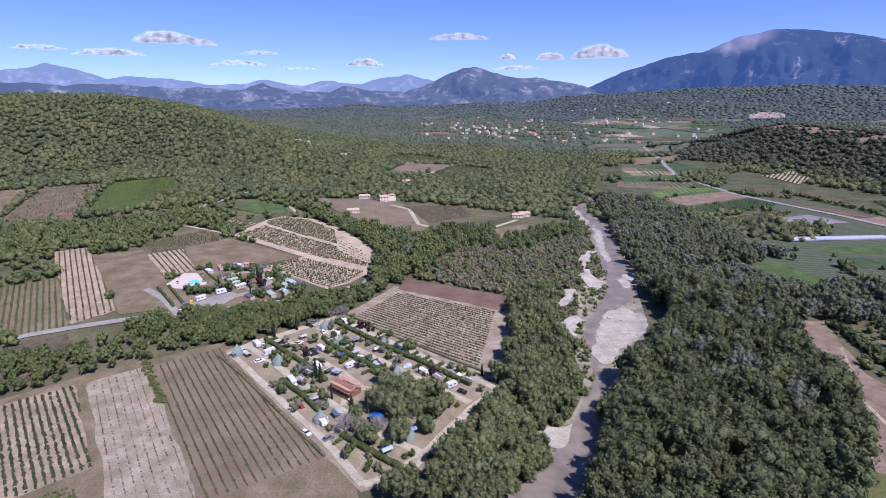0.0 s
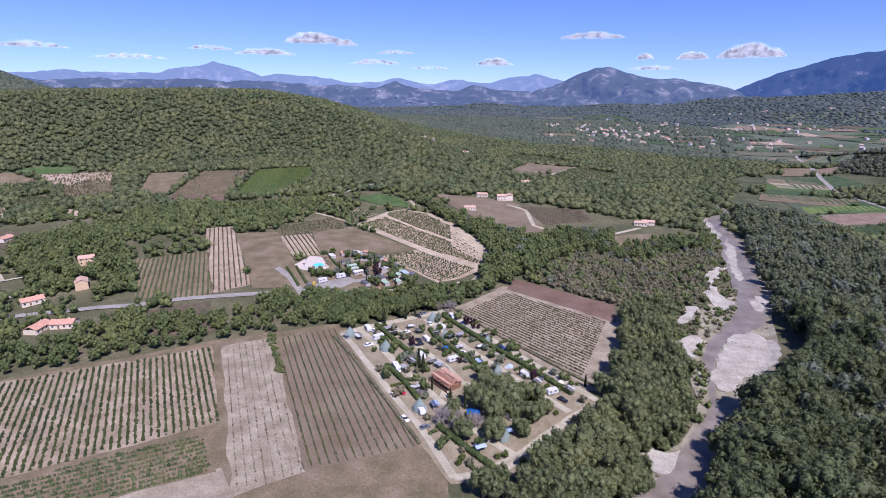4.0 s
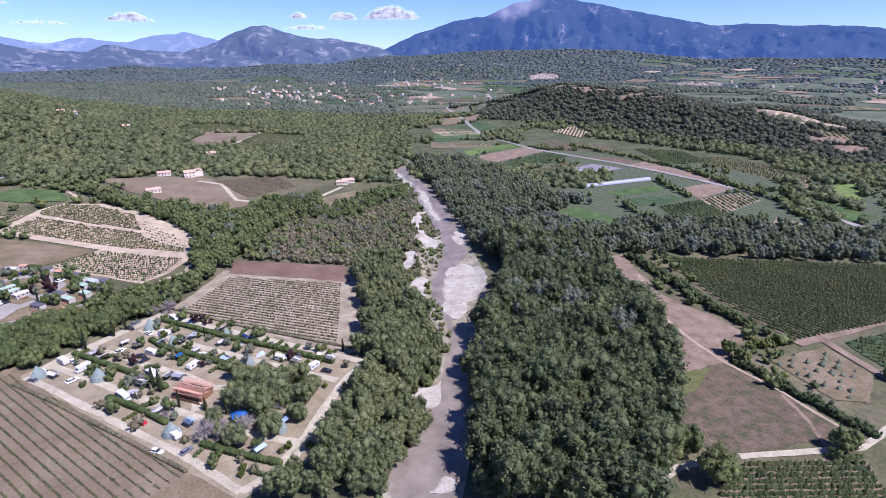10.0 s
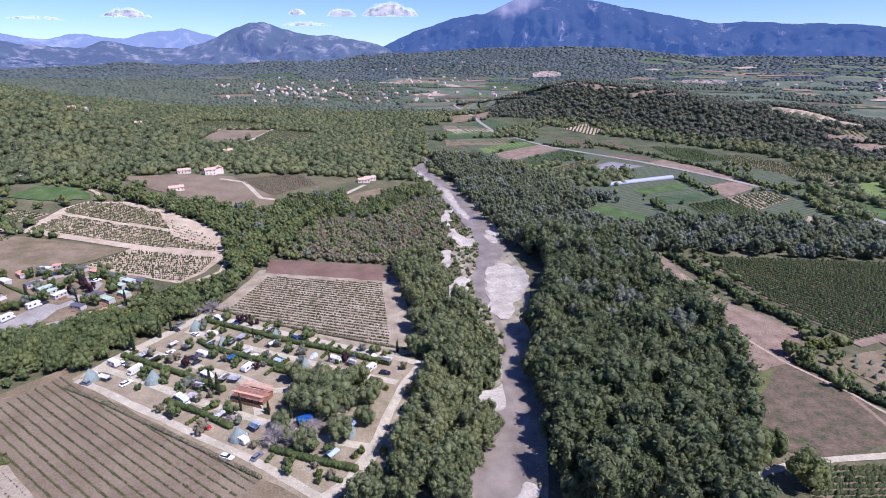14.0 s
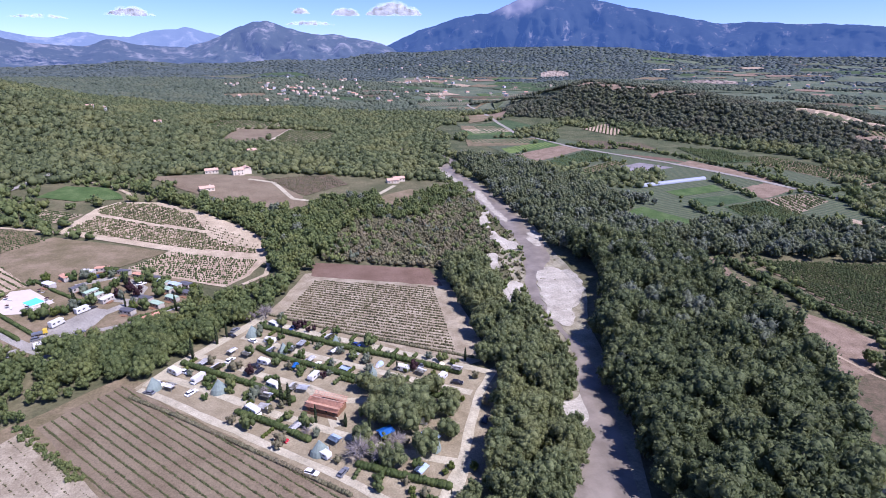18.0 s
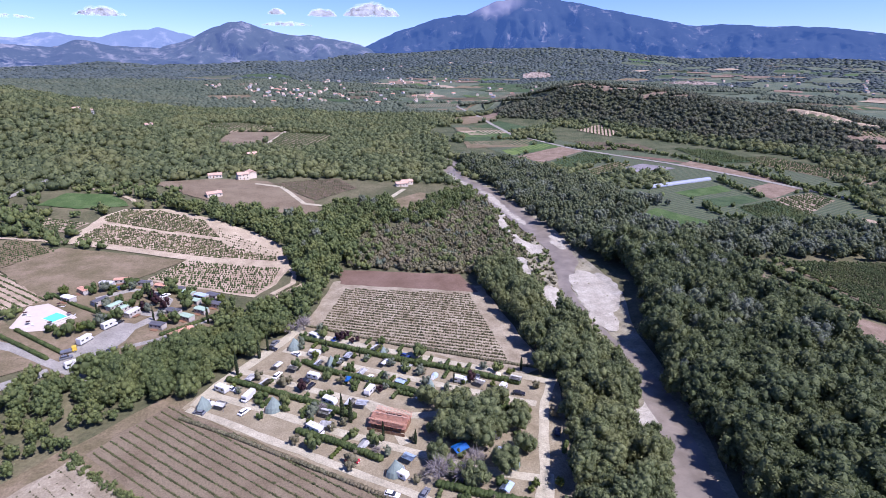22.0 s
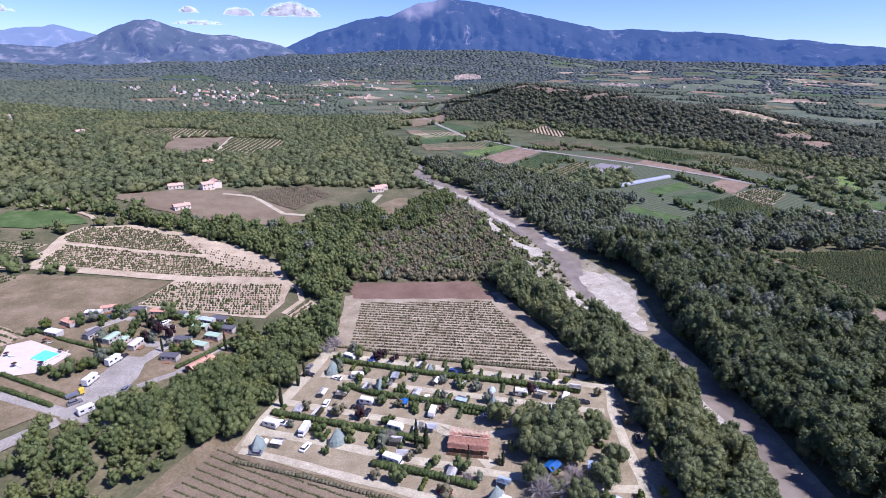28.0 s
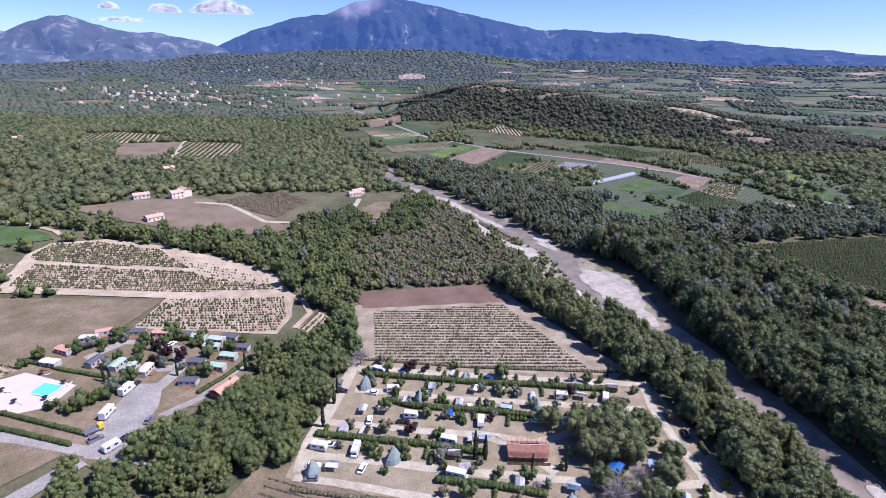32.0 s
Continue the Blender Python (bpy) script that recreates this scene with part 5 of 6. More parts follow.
def cypress(tall, seed):
    rng = np.random.default_rng(seed)
    base = new("cypress_tree")
    bits = []
    for i in range(9):
        k = i / 8
        r = 0.62 * math.sin(math.pi * min(0.95, 0.22 + 0.74 * k)) ** 0.8 + 0.08
        z = tall * (0.06 + 0.9 * k)
        bits.append(blob(rng, (0, 0, z), (r, r, tall * 0.085), 0.15))
        bits.append(leaf_cards(rng, (0, 0, z), (r, r, tall * 0.085), 26, 0.17))
    v, f = gathered(bits)
    put_mesh("crown", v, f, CYPRESS, base)
    v, f = trunk(seed, tall * 0.5, 0.14)
    put_mesh("trunk", v, f, BARK, base)
    return tagged(base, "tall slim dark green cypress", "tree", "cypresses")


def bush_kind(name, label, leaf, seed, wide, tall, group):
    base = new(name)
    v, f = crown(seed, tall, wide, 0.1, 7, 50, 0.15, 0.3)
    put_mesh("crown", v, f, leaf, base)
    v, f = trunk(seed, tall * 0.75, 0.08)
    put_mesh("stem", v, f, BARK, base)
    return tagged(base, label, "bush", group)


def bare_tree(tall, seed):
    """A leafless tree: trunk and a spray of fine grey twigs."""
    rng = np.random.default_rng(seed)
    base = new("bare_tree")
    v, f = trunk(seed, tall, 0.22)
    put_mesh("trunk", v, f, TWIGS, base)
    d = rng.normal(size=(420, 3))
    d[:, 2] = np.abs(d[:, 2]) * 0.8 + 0.1
    d /= np.linalg.norm(d, axis=1)[:, None]
    a_ = np.array([0, 0, tall * 0.35]) + d * tall * rng.uniform(0.12, 0.3, (420, 1))
    b_ = a_ + (d + rng.normal(scale=0.35, size=d.shape)) * tall * rng.uniform(0.12, 0.3, (420, 1))
    w = np.cross(d, rng.normal(size=d.shape))
    w /= np.linalg.norm(w, axis=1)[:, None]
    v = np.stack([a_ - w * 0.07, a_ + w * 0.07, b_], 1).reshape(-1, 3)
    put_mesh("twig_spray", v, np.arange(len(v)).reshape(-1, 3), TWIGS, base)
    return tagged(base, "half-bare grey tree with fine twigs", "tree", "half-bare trees")


def hedge(points, wide=1.9, tall=2.3, leaf=None, label="clipped green hedge between pitches", name="hedge"):
    """A clipped hedge along a line: a lumpy body under a coat of leaf clumps."""
    rng = np.random.default_rng(int(abs(points[0][0]) * 13 + abs(points[0][1])))
    bits = []
    for (x0, y0), (x1, y1) in zip(points, points[1:]):
        n_ = max(1, int(math.hypot(x1 - x0, y1 - y0) / 1.1))
        for i in range(n_):
            k = (i + 0.5) / n_
            x, y = x0 + (x1 - x0) * k, y0 + (y1 - y0) * k
            z = float(height(x, y))
            h = tall * rng.uniform(0.86, 1.08)
            bits.append(blob(rng, (x, y, z + h * 0.47), (wide * 0.62, wide * 0.62, h * 0.55), 0.14))
            bits.append(leaf_cards(rng, (x, y, z + h * 0.5), (wide * 0.6, wide * 0.6, h * 0.52), 20, 0.2))
    v, f = gathered(bits)
    return tagged(put_mesh(name, v, f, leaf or HEDGE), label, "hedge", "campsite hedges")


def house(w, d, h, wall, roof, label, group, storeys=1, name="house", sills=True):
    """A house with gable roof, overhanging eaves, windows in frames, a door and a chimney."""
    c = new(name)
    slab("wall", -w / 2, -d / 2, -0.6, w / 2, d / 2, h, wall, c)
    rise = d * 0.22
    prism_roof = ((-d / 2 - 0.45, h - 0.15), (0, h + rise), (d / 2 + 0.45, h - 0.15), (d / 2 + 0.4, h + 0.05), (0, h + rise + 0.22), (-d / 2 - 0.4, h + 0.05))
    bm = bmesh.new()
    a_ = [bm.verts.new((-w / 2 - 0.3, y, z)) for y, z in prism_roof]
    b_ = [bm.verts.new((w / 2 + 0.3, y, z)) for y, z in prism_roof]
    for i in range(6):
        j = (i + 1) % 6
        bm.faces.new((a_[i], a_[j], b_[j], b_[i]))
    for ends in (a_, b_):
        bm.faces.new((ends[0], ends[1], ends[4], ends[5]))
        bm.faces.new((ends[1], ends[2], ends[3], ends[4]))
    bmesh.ops.recalc_face_normals(bm, faces=bm.faces[:])
    rf = part("roof", bm, roof, c)
    for x in (-w / 2 + 0.15, w / 2 - 0.15):
        bm = bmesh.new()
        t3 = [bm.verts.new(p) for p in ((x, -d / 2, h - 0.02), (x, d / 2, h - 0.02), (x, 0, h + rise - 0.05))]
        bm.faces.new(t3)
        bmesh.ops.solidify(bm, geom=bm.faces[:], thickness=0.25)
        part("gable", bm, wall, c)
    slab("chimney", w * 0.22, -0.3, h + rise * 0.4, w * 0.22 + 0.6, 0.3, h + rise + 0.9, wall, rf)
    n_ = max(2, int(w / 3))
    for s in range(storeys):
        for i in range(n_):
            x = -w / 2 + w * (i + 0.5) / n_
            z = 1.0 + s * 2.7
            for y in (-d / 2 - 0.03, d / 2 - 0.02):
                if s == 0 and i == 1 and y < 0:
                    slab("door", x - 0.5, y, 0, x + 0.5, y + 0.05, 2.1, WOOD, c)
                    continue
                win = slab("window", x - 0.5, y, z, x + 0.5, y + 0.05, z + 1.2, GLASS, c)
                if sills:
                    slab("sill", x - 0.6, y - 0.08 * (y < 0), z - 0.1, x + 0.6, y + 0.05 + 0.08 * (y > 0), z, WHITE, win)
    return tagged(c, label, "house", group)


CLADDING = paint("beige_cladding", (0.4, 0.37, 0.32), 0.7, 0, 0.1)


def mobile_home(roof, label):
    c = new("mobile_home")
    slab("body", -3.6, -1.8, 0.35, 3.6, 1.8, 2.6, CLADDING, c, 0.04)
    prism_pts = ((-1.95, 2.55), (1.95, 2.55), (1.95, 2.66), (0, 3.15), (-1.95, 2.66))
    bm = bmesh.new()
    a_ = [bm.verts.new((-3.75, y, z)) for y, z in prism_pts]
    b_ = [bm.verts.new((3.75, y, z)) for y, z in prism_pts]
    bm.faces.new(a_)
    bm.faces.new(b_[::-1])
    for i in range(5):
        bm.faces.new((a_[i], b_[i], b_[(i + 1) % 5], a_[(i + 1) % 5]))
    bmesh.ops.recalc_face_normals(bm, faces=bm.faces[:])
    part("roof", bm, roof, c)
    for x in (-2.4, 0.2, 2.4):
        for y in (-1.83, 1.8):
            slab("window", x - 0.5, y, 1.3, x + 0.5, y + 0.03, 2.1, GLASS, c)
    slab("deck", -2.2, -3.6, 0.15, 1.6, -1.8, 0.4, WOOD, c)
    slab("plinth", -3.5, -1.7, -0.2, 3.5, 1.7, 0.36, STEEL, c)
    return tagged(c, label, "mobile home", "holiday homes")


# ---- the campsite ----
sheet("campsite_ground", CAMP, PITCH, "pale trodden earth of a campsite", "campsite", 5.0, 0.0, 0.5, keep=False)
LANES = []
for pts, w in (([(-128, 202), (-114, 191), (-98, 177), (-83, 164), (-62, 146), (-44, 128)], 3.6), ([(-44, 128), (-32, 136), (-27, 146)], 4.0), ([(-124, 210), (-104, 196), (-85, 181), (-67, 168), (-46, 153), (-30, 145)], 4.2),
               ([(-114, 222), (-87, 202), (-72, 192), (-60, 181), (-40, 178)], 4.2), ([(-98, 233), (-89, 227), (-70, 212), (-25, 181), (-17, 176)], 4.2), ([(-92, 246), (-57, 221), (-6, 186)], 4.4),
               ([(-126, 203), (-120, 214), (-108, 228), (-99, 239), (-90, 252)], 5.6), ([(-5, 188), (-14, 176), (-22, 160), (-29, 144), (-36, 134)], 4.2), ([(-72, 192), (-66, 182), (-63, 168)], 4.5)):
    LANES.append(band(pts, w * 0.72 + 1.2))
    sheet("camp_lane", band(pts, w * 0.72), TRACK, "pale gravel lane between pitches", "lane", 6.0, 0.06, 0.25, keep=False)
LONG_HEDGES = ([(-91, 240), (-76, 229), (-59, 216), (-42, 205), (-18, 188)], [(-91, 222), (-84, 214), (-65, 201), (-53, 191)], [(-117, 216), (-98, 202), (-91, 197), (-76, 184)], [(-94, 182), (-82, 173), (-71, 163)], [(-43, 186), (-27, 175)], [(-58, 150), (-45, 142), (-34, 136)])
for pts in LONG_HEDGES:
    hedge(pts, 2.1, 2.3)
for pts in ([(-130, 198), (-112, 184), (-84, 160), (-60, 139)], [(-90, 252), (-55, 226), (-16, 201), (-6, 195)]):
    hedge(pts, 1.3, 1.2, BRUSH, "low dark scrubby hedge along the campsite edge")
rng = random.Random(5)
bushes = [bush_kind("pitch_bush", "rounded green bush between pitches", HEDGE, 300, 4.2, 3.6, "pitch bushes"), bush_kind("pitch_bush", "small leafy green tree between pitches", OAK, 301, 5.2, 5.6, "pitch bushes"),
          bush_kind("pitch_bush", "greyish dry bush between pitches", BRUSH, 302, 4.6, 4.6, "pitch bushes"), bush_kind("plum_bush", "dark purple-leaved plum tree", PURPLE, 303, 4.2, 4.6, "purple plum trees"),
          bush_kind("pitch_bush", "bright yellow-green bush between pitches", LIME, 304, 4.0, 3.4, "pitch bushes"), bush_kind("pitch_bush", "olive-grey small tree between pitches", WILLOW, 305, 4.4, 5.0, "pitch bushes")]
white_awn, blue_awn, grey_awn = awning(WHITE, "white awning on four poles over a pitch"), awning(BLUECLOTH, "pale blue awning on four poles over a pitch"), awning(GREYCLOTH, "light grey awning on four poles over a pitch")
fleet = [caravan(), car("white"), white_awn, car("grey"), motorhome(), blue_awn, car("black"), dome_tent(BLUECLOTH, "pale blue dome tent on a pitch"), grey_awn, car("blue"), dome_tent(CREAM, "beige dome tent on a pitch")]
used, bush_used = set(), set()
for pts in LONG_HEDGES:          # short hedges across, and bushes, part one pitch from the next
    for (x0, y0), (x1, y1) in zip(pts, pts[1:]):
        length = math.hypot(x1 - x0, y1 - y0)
        ux, uy = (x1 - x0) / length, (y1 - y0) / length
        for i in range(max(1, int(length / 5.6))):
            for side in (-1, 1):
                k = (i + 0.5 + rng.uniform(-0.3, 0.3)) * 5.6
                q = rng.uniform(3.6, 5.6)
                x, y = x0 + ux * k - uy * side * 1.2, y0 + uy * k + ux * side * 1.2
                if k > length or math.hypot(x + 65.5, y - 178) < 12 or math.hypot(x + 42, y - 170) < 8:
                    continue
                if rng.random() < 0.45:
                    hedge([(x, y), (x - uy * side * q, y + ux * side * q)], 1.2, rng.uniform(1.3, 2.0), rng.choice((HEDGE, HEDGE, OAK, LIME)), "short clipped hedge between two pitches")
                else:
                    j = rng.choice((0, 1, 1, 2, 3, 4, 5))
                    stand(bushes[j], x - uy * side * 3.4, y + ux * side * 3.4, rng.uniform(0.6, 1.05), rng.uniform(0, 360), 0, j not in bush_used)
                    bush_used.add(j)
                    if rng.random() < 0.5 and j in bush_used:
                        stand(bushes[j], x - uy * side * 5.6 + ux, y + ux * side * 5.6 + uy, rng.uniform(0.45, 0.8), rng.uniform(0, 360))
PITCHED = ((-86.0, 239.8, 0), (-63.4, 223.0, 2), (-54.4, 207.3, 2), (-62.0, 212.0, 2), (-86.6, 226.2, 0), (-100.2, 220.1, 2), (-94.6, 216.6, 2), (-85.5, 217.5, 8), (-87.7, 210.4, 0), (-109.1, 213.3, 2), (-118.3, 209.9, 0), (-109.3, 203.3, 4), (-85.0, 187.6, 2), (-76.8, 190.6, 2), (-73.2, 189.2, 8), (-69.6, 196.5, 0), (-83.2, 193.9, 0), (-70.7, 207.7, 2), (-44.6, 182.2, 4), (-45.6, 200.5, 7), (-31.8, 190.7, 2), (-25.2, 186.2, 0), (0.3, 188.4, 2), (-23.5, 195.1, 10), (-88.5, 180.3, 4), (-75.2, 169.1, 2), (-63.5, 160.7, 5))
PITCHED += ((-37.9, 155.8, 5), (-102.5, 234.2, 6), (-101.5, 238.8, 3), (-91.2, 208.9, 6), (-91.6, 181.9, 6), (-20.6, 182.4, 6), (-100.2, 214.8, 1), (-124.1, 198.9, 3), (-78.2, 235.7, 9), (-53.1, 216.1, 9), (-78.0, 216.6, 8), (-93.6, 228.3, 1), (-30.7, 195.8, 3), (-66.8, 155.6, 0), (-61.9, 147.8, 3), (-85.2, 181.2, 2), (-104.1, 209.2, 2), (-115.0, 209.7, 1), (-34.8, 154.4, 5), (-37.6, 164.6, 4), (-40.7, 143.0, 5), (-58.3, 198.2, 5), (-68.6, 204.8, 1), (-36.9, 174.4, 2), (-89.0, 205.1, 6), (-19.0, 189.3, 2))
for i, (x, y, j) in enumerate(PITCHED):
    if math.hypot(x + 65.5, y - 178) > 9:
        stand(fleet[j], x, y, rng.uniform(0.92, 1.05), -36 + (0, 90, 180, 270)[i % 4] + rng.uniform(-12, 12), 0.03, j not in used)
        used.add(j)
for j in set(range(len(bushes))) - bush_used:
    stand(bushes[j], -100 + 3 * j, 193 - 2 * j, 0.8, 0, 0, True)
for j in set(range(len(fleet))) - used:
    stand(fleet[j], -104 + j, 216 - j, 1, 0, 0.03, True)
lodge = lodge_tent()
for i, (x, y, s, t) in enumerate(((-94, 233, 1.1, 30), (-81, 217, 1.0, 60), (-101, 195, 1.15, 20), (-123, 201, 1.1, 50), (-61, 220, 0.8, 40), (-49, 194, 0.9, 70), (-68, 157, 1.1, 10), (-35, 152, 1.0, 80))):
    stand(lodge, x, y, s, t, 0.02, i == 0)
taken = [(x, y) for x, y, j in PITCHED]
c_, s_ = math.cos(radians(-36)), math.sin(radians(-36))
for i in range(-10, 11):          # the rest of the pitches: hedges, bushes and a few more awnings
    for j in range(-8, 9):
        u, v = i * 7.4 + (j % 2) * 3.0, j * 7.0
        x, y = -65 + u * c_ - v * s_ + rng.uniform(-1, 1), 188 + u * s_ + v * c_ + rng.uniform(-1, 1)
        if not inside(CAMP, [x], [y])[0] or any(inside(q, [x], [y])[0] for q in LANES) or math.hypot(x + 65.5, y - 178) < 10 or math.hypot(x + 43, y - 170) < 8 or min(math.hypot(x - a_, y - b_) for a_, b_ in taken) < 4.2:
            continue
        k = rng.random()
        if k < 0.2:
            w = radians(-36 if rng.random() < 0.35 else 54)
            hedge([(x - math.cos(w) * 2.6, y - math.sin(w) * 2.6), (x + math.cos(w) * 2.6, y + math.sin(w) * 2.6)], 1.3, rng.uniform(1.4, 2.2), HEDGE, "short clipped hedge between two pitches")
        elif k < 0.64:
            stand(bushes[rng.choice((0, 1, 2, 4, 5))], x, y, rng.uniform(0.5, 0.95), rng.uniform(0, 360))
        elif k < 0.8:
            stand(fleet[rng.choice((0, 1, 2, 2, 3, 5, 6, 8))], x, y, 1.0, -36 + rng.choice((0, 90)) + rng.uniform(-10, 10), 0.03)
big_tarp, small_tarp = awning(BLUETARP, "bright blue tarpaulin over a camp table"), awning(BLUETARP, "small bright blue tarpaulin shelter")
stand(big_tarp, -48.5, 160, 1.25, 20, 0, True)
stand(small_tarp, -76.5, 204.5, 0.85, 60, 0, True)
stand(car("red"), -79, 165, 1.0, -30, 0.03, True)
cyp = [cypress(9.0, 1), cypress(7.0, 2)]
for i, (x, y, s) in enumerate(((-80, 184, 1.1), (-77.5, 182.5, 1.2), (-69, 171.5, 0.75), (-107, 229, 1.1), (-114, 219, 1.0), (-60, 167.5, 0.75), (-53, 164, 0.8), (-14, 196, 0.8), (-104, 234, 0.8), (-70, 221, 0.6), (-82, 229, 0.55), (-40, 195, 0.6))):
    stand(cyp[i % 2], x, y, s, i * 50, 0, i < 2)
camp_trees = [tree_kind("shade_tree", "broad grey-green shade tree on the campsite", "tree", LEAF, *crown(400 + i, 1.0, 1.1, 0.15, 34, 72, 0.03, 0.3, 0.72), 9.5, 0.25, 60 + i, "campsite shade trees") for i in range(2)]
for i, (x, y, s) in enumerate(((-52, 185, 0.8), (-47, 176, 1.0), (-44, 171, 1.15), (-39, 168, 1.1), (-41, 162, 1.05), (-46, 165, 0.9), (-36, 174, 0.95), (-43, 180, 0.8), (-34, 165, 0.8), (-50, 168, 0.9), (-31, 178, 0.85), (-28, 166, 0.75), (-48, 147, 0.75), (-38, 150, 0.8), (-30, 156, 0.7), (-25, 172, 0.6), (-56, 158, 0.7))):
    stand(camp_trees[i % 2], x, y, s, i * 77, 0, i < 2)
bares = [bare_tree(7.5, 5), bare_tree(6.0, 6)]
for i, (x, y, s) in enumerate(((-57, 152, 1.2), (-51, 150, 1.1), (-46, 154, 1.0), (-53, 156, 0.9), (-90, 248, 1.1), (-96, 246, 1.0), (-86, 190, 0.6), (-72, 166, 0.6))):
    stand(bares[i % 2], x, y, s, i * 61, 0, i < 2)

# the washroom building with its tiled roof
wash = new("washroom_building")
slab("wall", -7.5, -3.6, -0.3, 7.5, 3.6, 2.7, WOOD, wash, 0, "red-brown timber wall")
for s in (-1, 1):
    bm = bmesh.new()
    v = [bm.verts.new(p) for p in ((-8.2, s * 4.6, 2.55), (8.2, s * 4.6, 2.55), (8.2, 0, 4.4), (-8.2, 0, 4.4))]
    bm.faces.new(v)
    bmesh.ops.solidify(bm, geom=bm.faces[:], thickness=0.14)
    bmesh.ops.recalc_face_normals(bm, faces=bm.faces[:])
    side = part("roof_slope", bm, TILE, wash, "clay-tiled roof slope")
    for i in range(33):
        x = -8.1 + i * 0.5
        bm = bmesh.new()
        bmesh.ops.create_cone(bm, cap_ends=True, segments=5, radius1=0.11, radius2=0.11, depth=4.95, matrix=Matrix.Translation((x, s * 2.3, 3.56)) @ Matrix.Rotation(s * radians(90 - 21.9) * -1 + math.pi, 4, "X"))
        part("tile_course", bm, TILE if i % 3 else PALETILE, side)
slab("ridge", -8.2, -0.2, 4.38, 8.2, 0.2, 4.6, PALETILE, wash, 0.05)
for i in range(5):
    x = -3.0 + i * 1.5
    bm = bmesh.new()
    v = [bm.verts.new(p) for p in ((x, 2.0, 3.75), (x + 1.4, 2.0, 3.75), (x + 1.4, 0.4, 4.42), (x, 0.4, 4.42))]
    bm.faces.new(v)
    bmesh.ops.solidify(bm, geom=bm.faces[:], thickness=0.06)
    part("solar_panel", bm, GLASS, wash, "dark solar panel")
for i in range(8):
    slab("fence_panel", -8.4 + i * 2.1, -5.6, -0.2, -6.4 + i * 2.1, -5.52, 1.4, WOOD, wash)
for i in range(4):
    slab("window", -6 + i * 3.6, -3.65, 1.1, -4.8 + i * 3.6, -3.58, 2.0, GLASS, wash)
tagged(wash, "washroom building with orange clay roof and wooden fence", "building")
wash.matrix_basis = pose(-65.5, 178.0, float(height(-65.5, 178.0)) + 0.1, 0, 0, -32) @ Matrix.Diagonal((0.74, 0.78, 0.85, 1))

# ---- the pool and the holiday homes ----
sheet("resort_ground", RESORT, FALLOW, "dry grass round the holiday homes", "ground", 5.0, 0.0, 0.5, keep=False)
sheet("car_park", [(-174, 250), (-164, 268), (-156, 265), (-158, 252), (-161, 246), (-166, 236), (-170, 230), (-178, 235)], ASPHALT, "pale grey car park", "car park", 5.0, 0.06, 0.2, keep=False)
for pts, w in (([(-158, 262), (-150, 272), (-149, 288), (-158, 297), (-167, 300), (-178, 292), (-172, 284), (-160, 276), (-152, 274)], 4.0), ([(-158, 246), (-146, 251), (-127, 268)], 2.6), ([(-210, 260), (-195, 252), (-180, 240), (-170, 232), (-158, 224)], 4.0)):
    sheet("resort_lane", band(pts, w), ASPHALT, "pale grey lane between holiday homes", "lane", 6.0, 0.05, 0.2, keep=False)
sheet("pool_terrace", [(-203, 286), (-196, 288), (-181, 274), (-188, 264), (-196, 264), (-203, 268)], PAVING, "pale pink paved pool terrace", "terrace", 4.0, 0.1, 0.05, keep=False)
pool = new("swimming_pool")
PX, PY, PT = -190.8, 275.8, -43.0
pz = float(height(PX, PY)) + 0.45
part("water", box(bmesh.new(), -5.8, -2.9, -0.3, 5.8, 2.9, 0.1), POOLWATER, pool, "clear turquoise water")
for x0, y0, x1, y1 in ((-6.2, -3.3, 6.2, -2.9), (-6.2, 2.9, 6.2, 3.3), (-6.2, -2.9, -5.8, 2.9), (5.8, -2.9, 6.2, 2.9)):
    slab("coping", x0, y0, -0.3, x1, y1, 0.16, WHITE, pool, 0.03)
tagged(pool, "rectangular turquoise swimming pool with white coping", "pool")
pool.matrix_basis = pose(PX, PY, pz, 0, 0, PT)


def parasol():
    c = new("parasol")
    bm = bmesh.new()
    bmesh.ops.create_cone(bm, cap_ends=False, segments=8, radius1=1.3, radius2=0.06, depth=0.5, matrix=Matrix.Translation((0, 0, 2.3)))
    bmesh.ops.solidify(bm, geom=bm.faces[:], thickness=0.03)
    part("canopy", bm, PURPLE, c)
    bm = bmesh.new()
    bmesh.ops.create_cone(bm, cap_ends=True, segments=6, radius1=0.04, radius2=0.03, depth=2.4, matrix=Matrix.Translation((0, 0, 1.2)))
    part("pole", bm, STEEL, c)
    slab("base", -0.3, -0.3, 0, 0.3, 0.3, 0.12, STEEL, c)
    return tagged(c, "dark parasol on the pool terrace", "parasol", "parasols by the pool")


def sunbed():
    c = new("sunbed")
    slab("bed", -0.9, -0.32, 0.28, 0.45, 0.32, 0.36, WHITE, c, 0.02)
    prism("backrest", ((0.42, 0.3), (1.0, 0.7), (0.98, 0.76), (0.4, 0.37)), -0.32, 0.32, WHITE, c)
    for x in (-0.8, 0.4):
        for y in (-0.28, 0.24):
            slab("leg", x, y, 0, x + 0.05, y + 0.05, 0.3, STEEL, c)
    return tagged(c, "white sunbed on the pool terrace", "sunbed", "sunbeds by the pool")


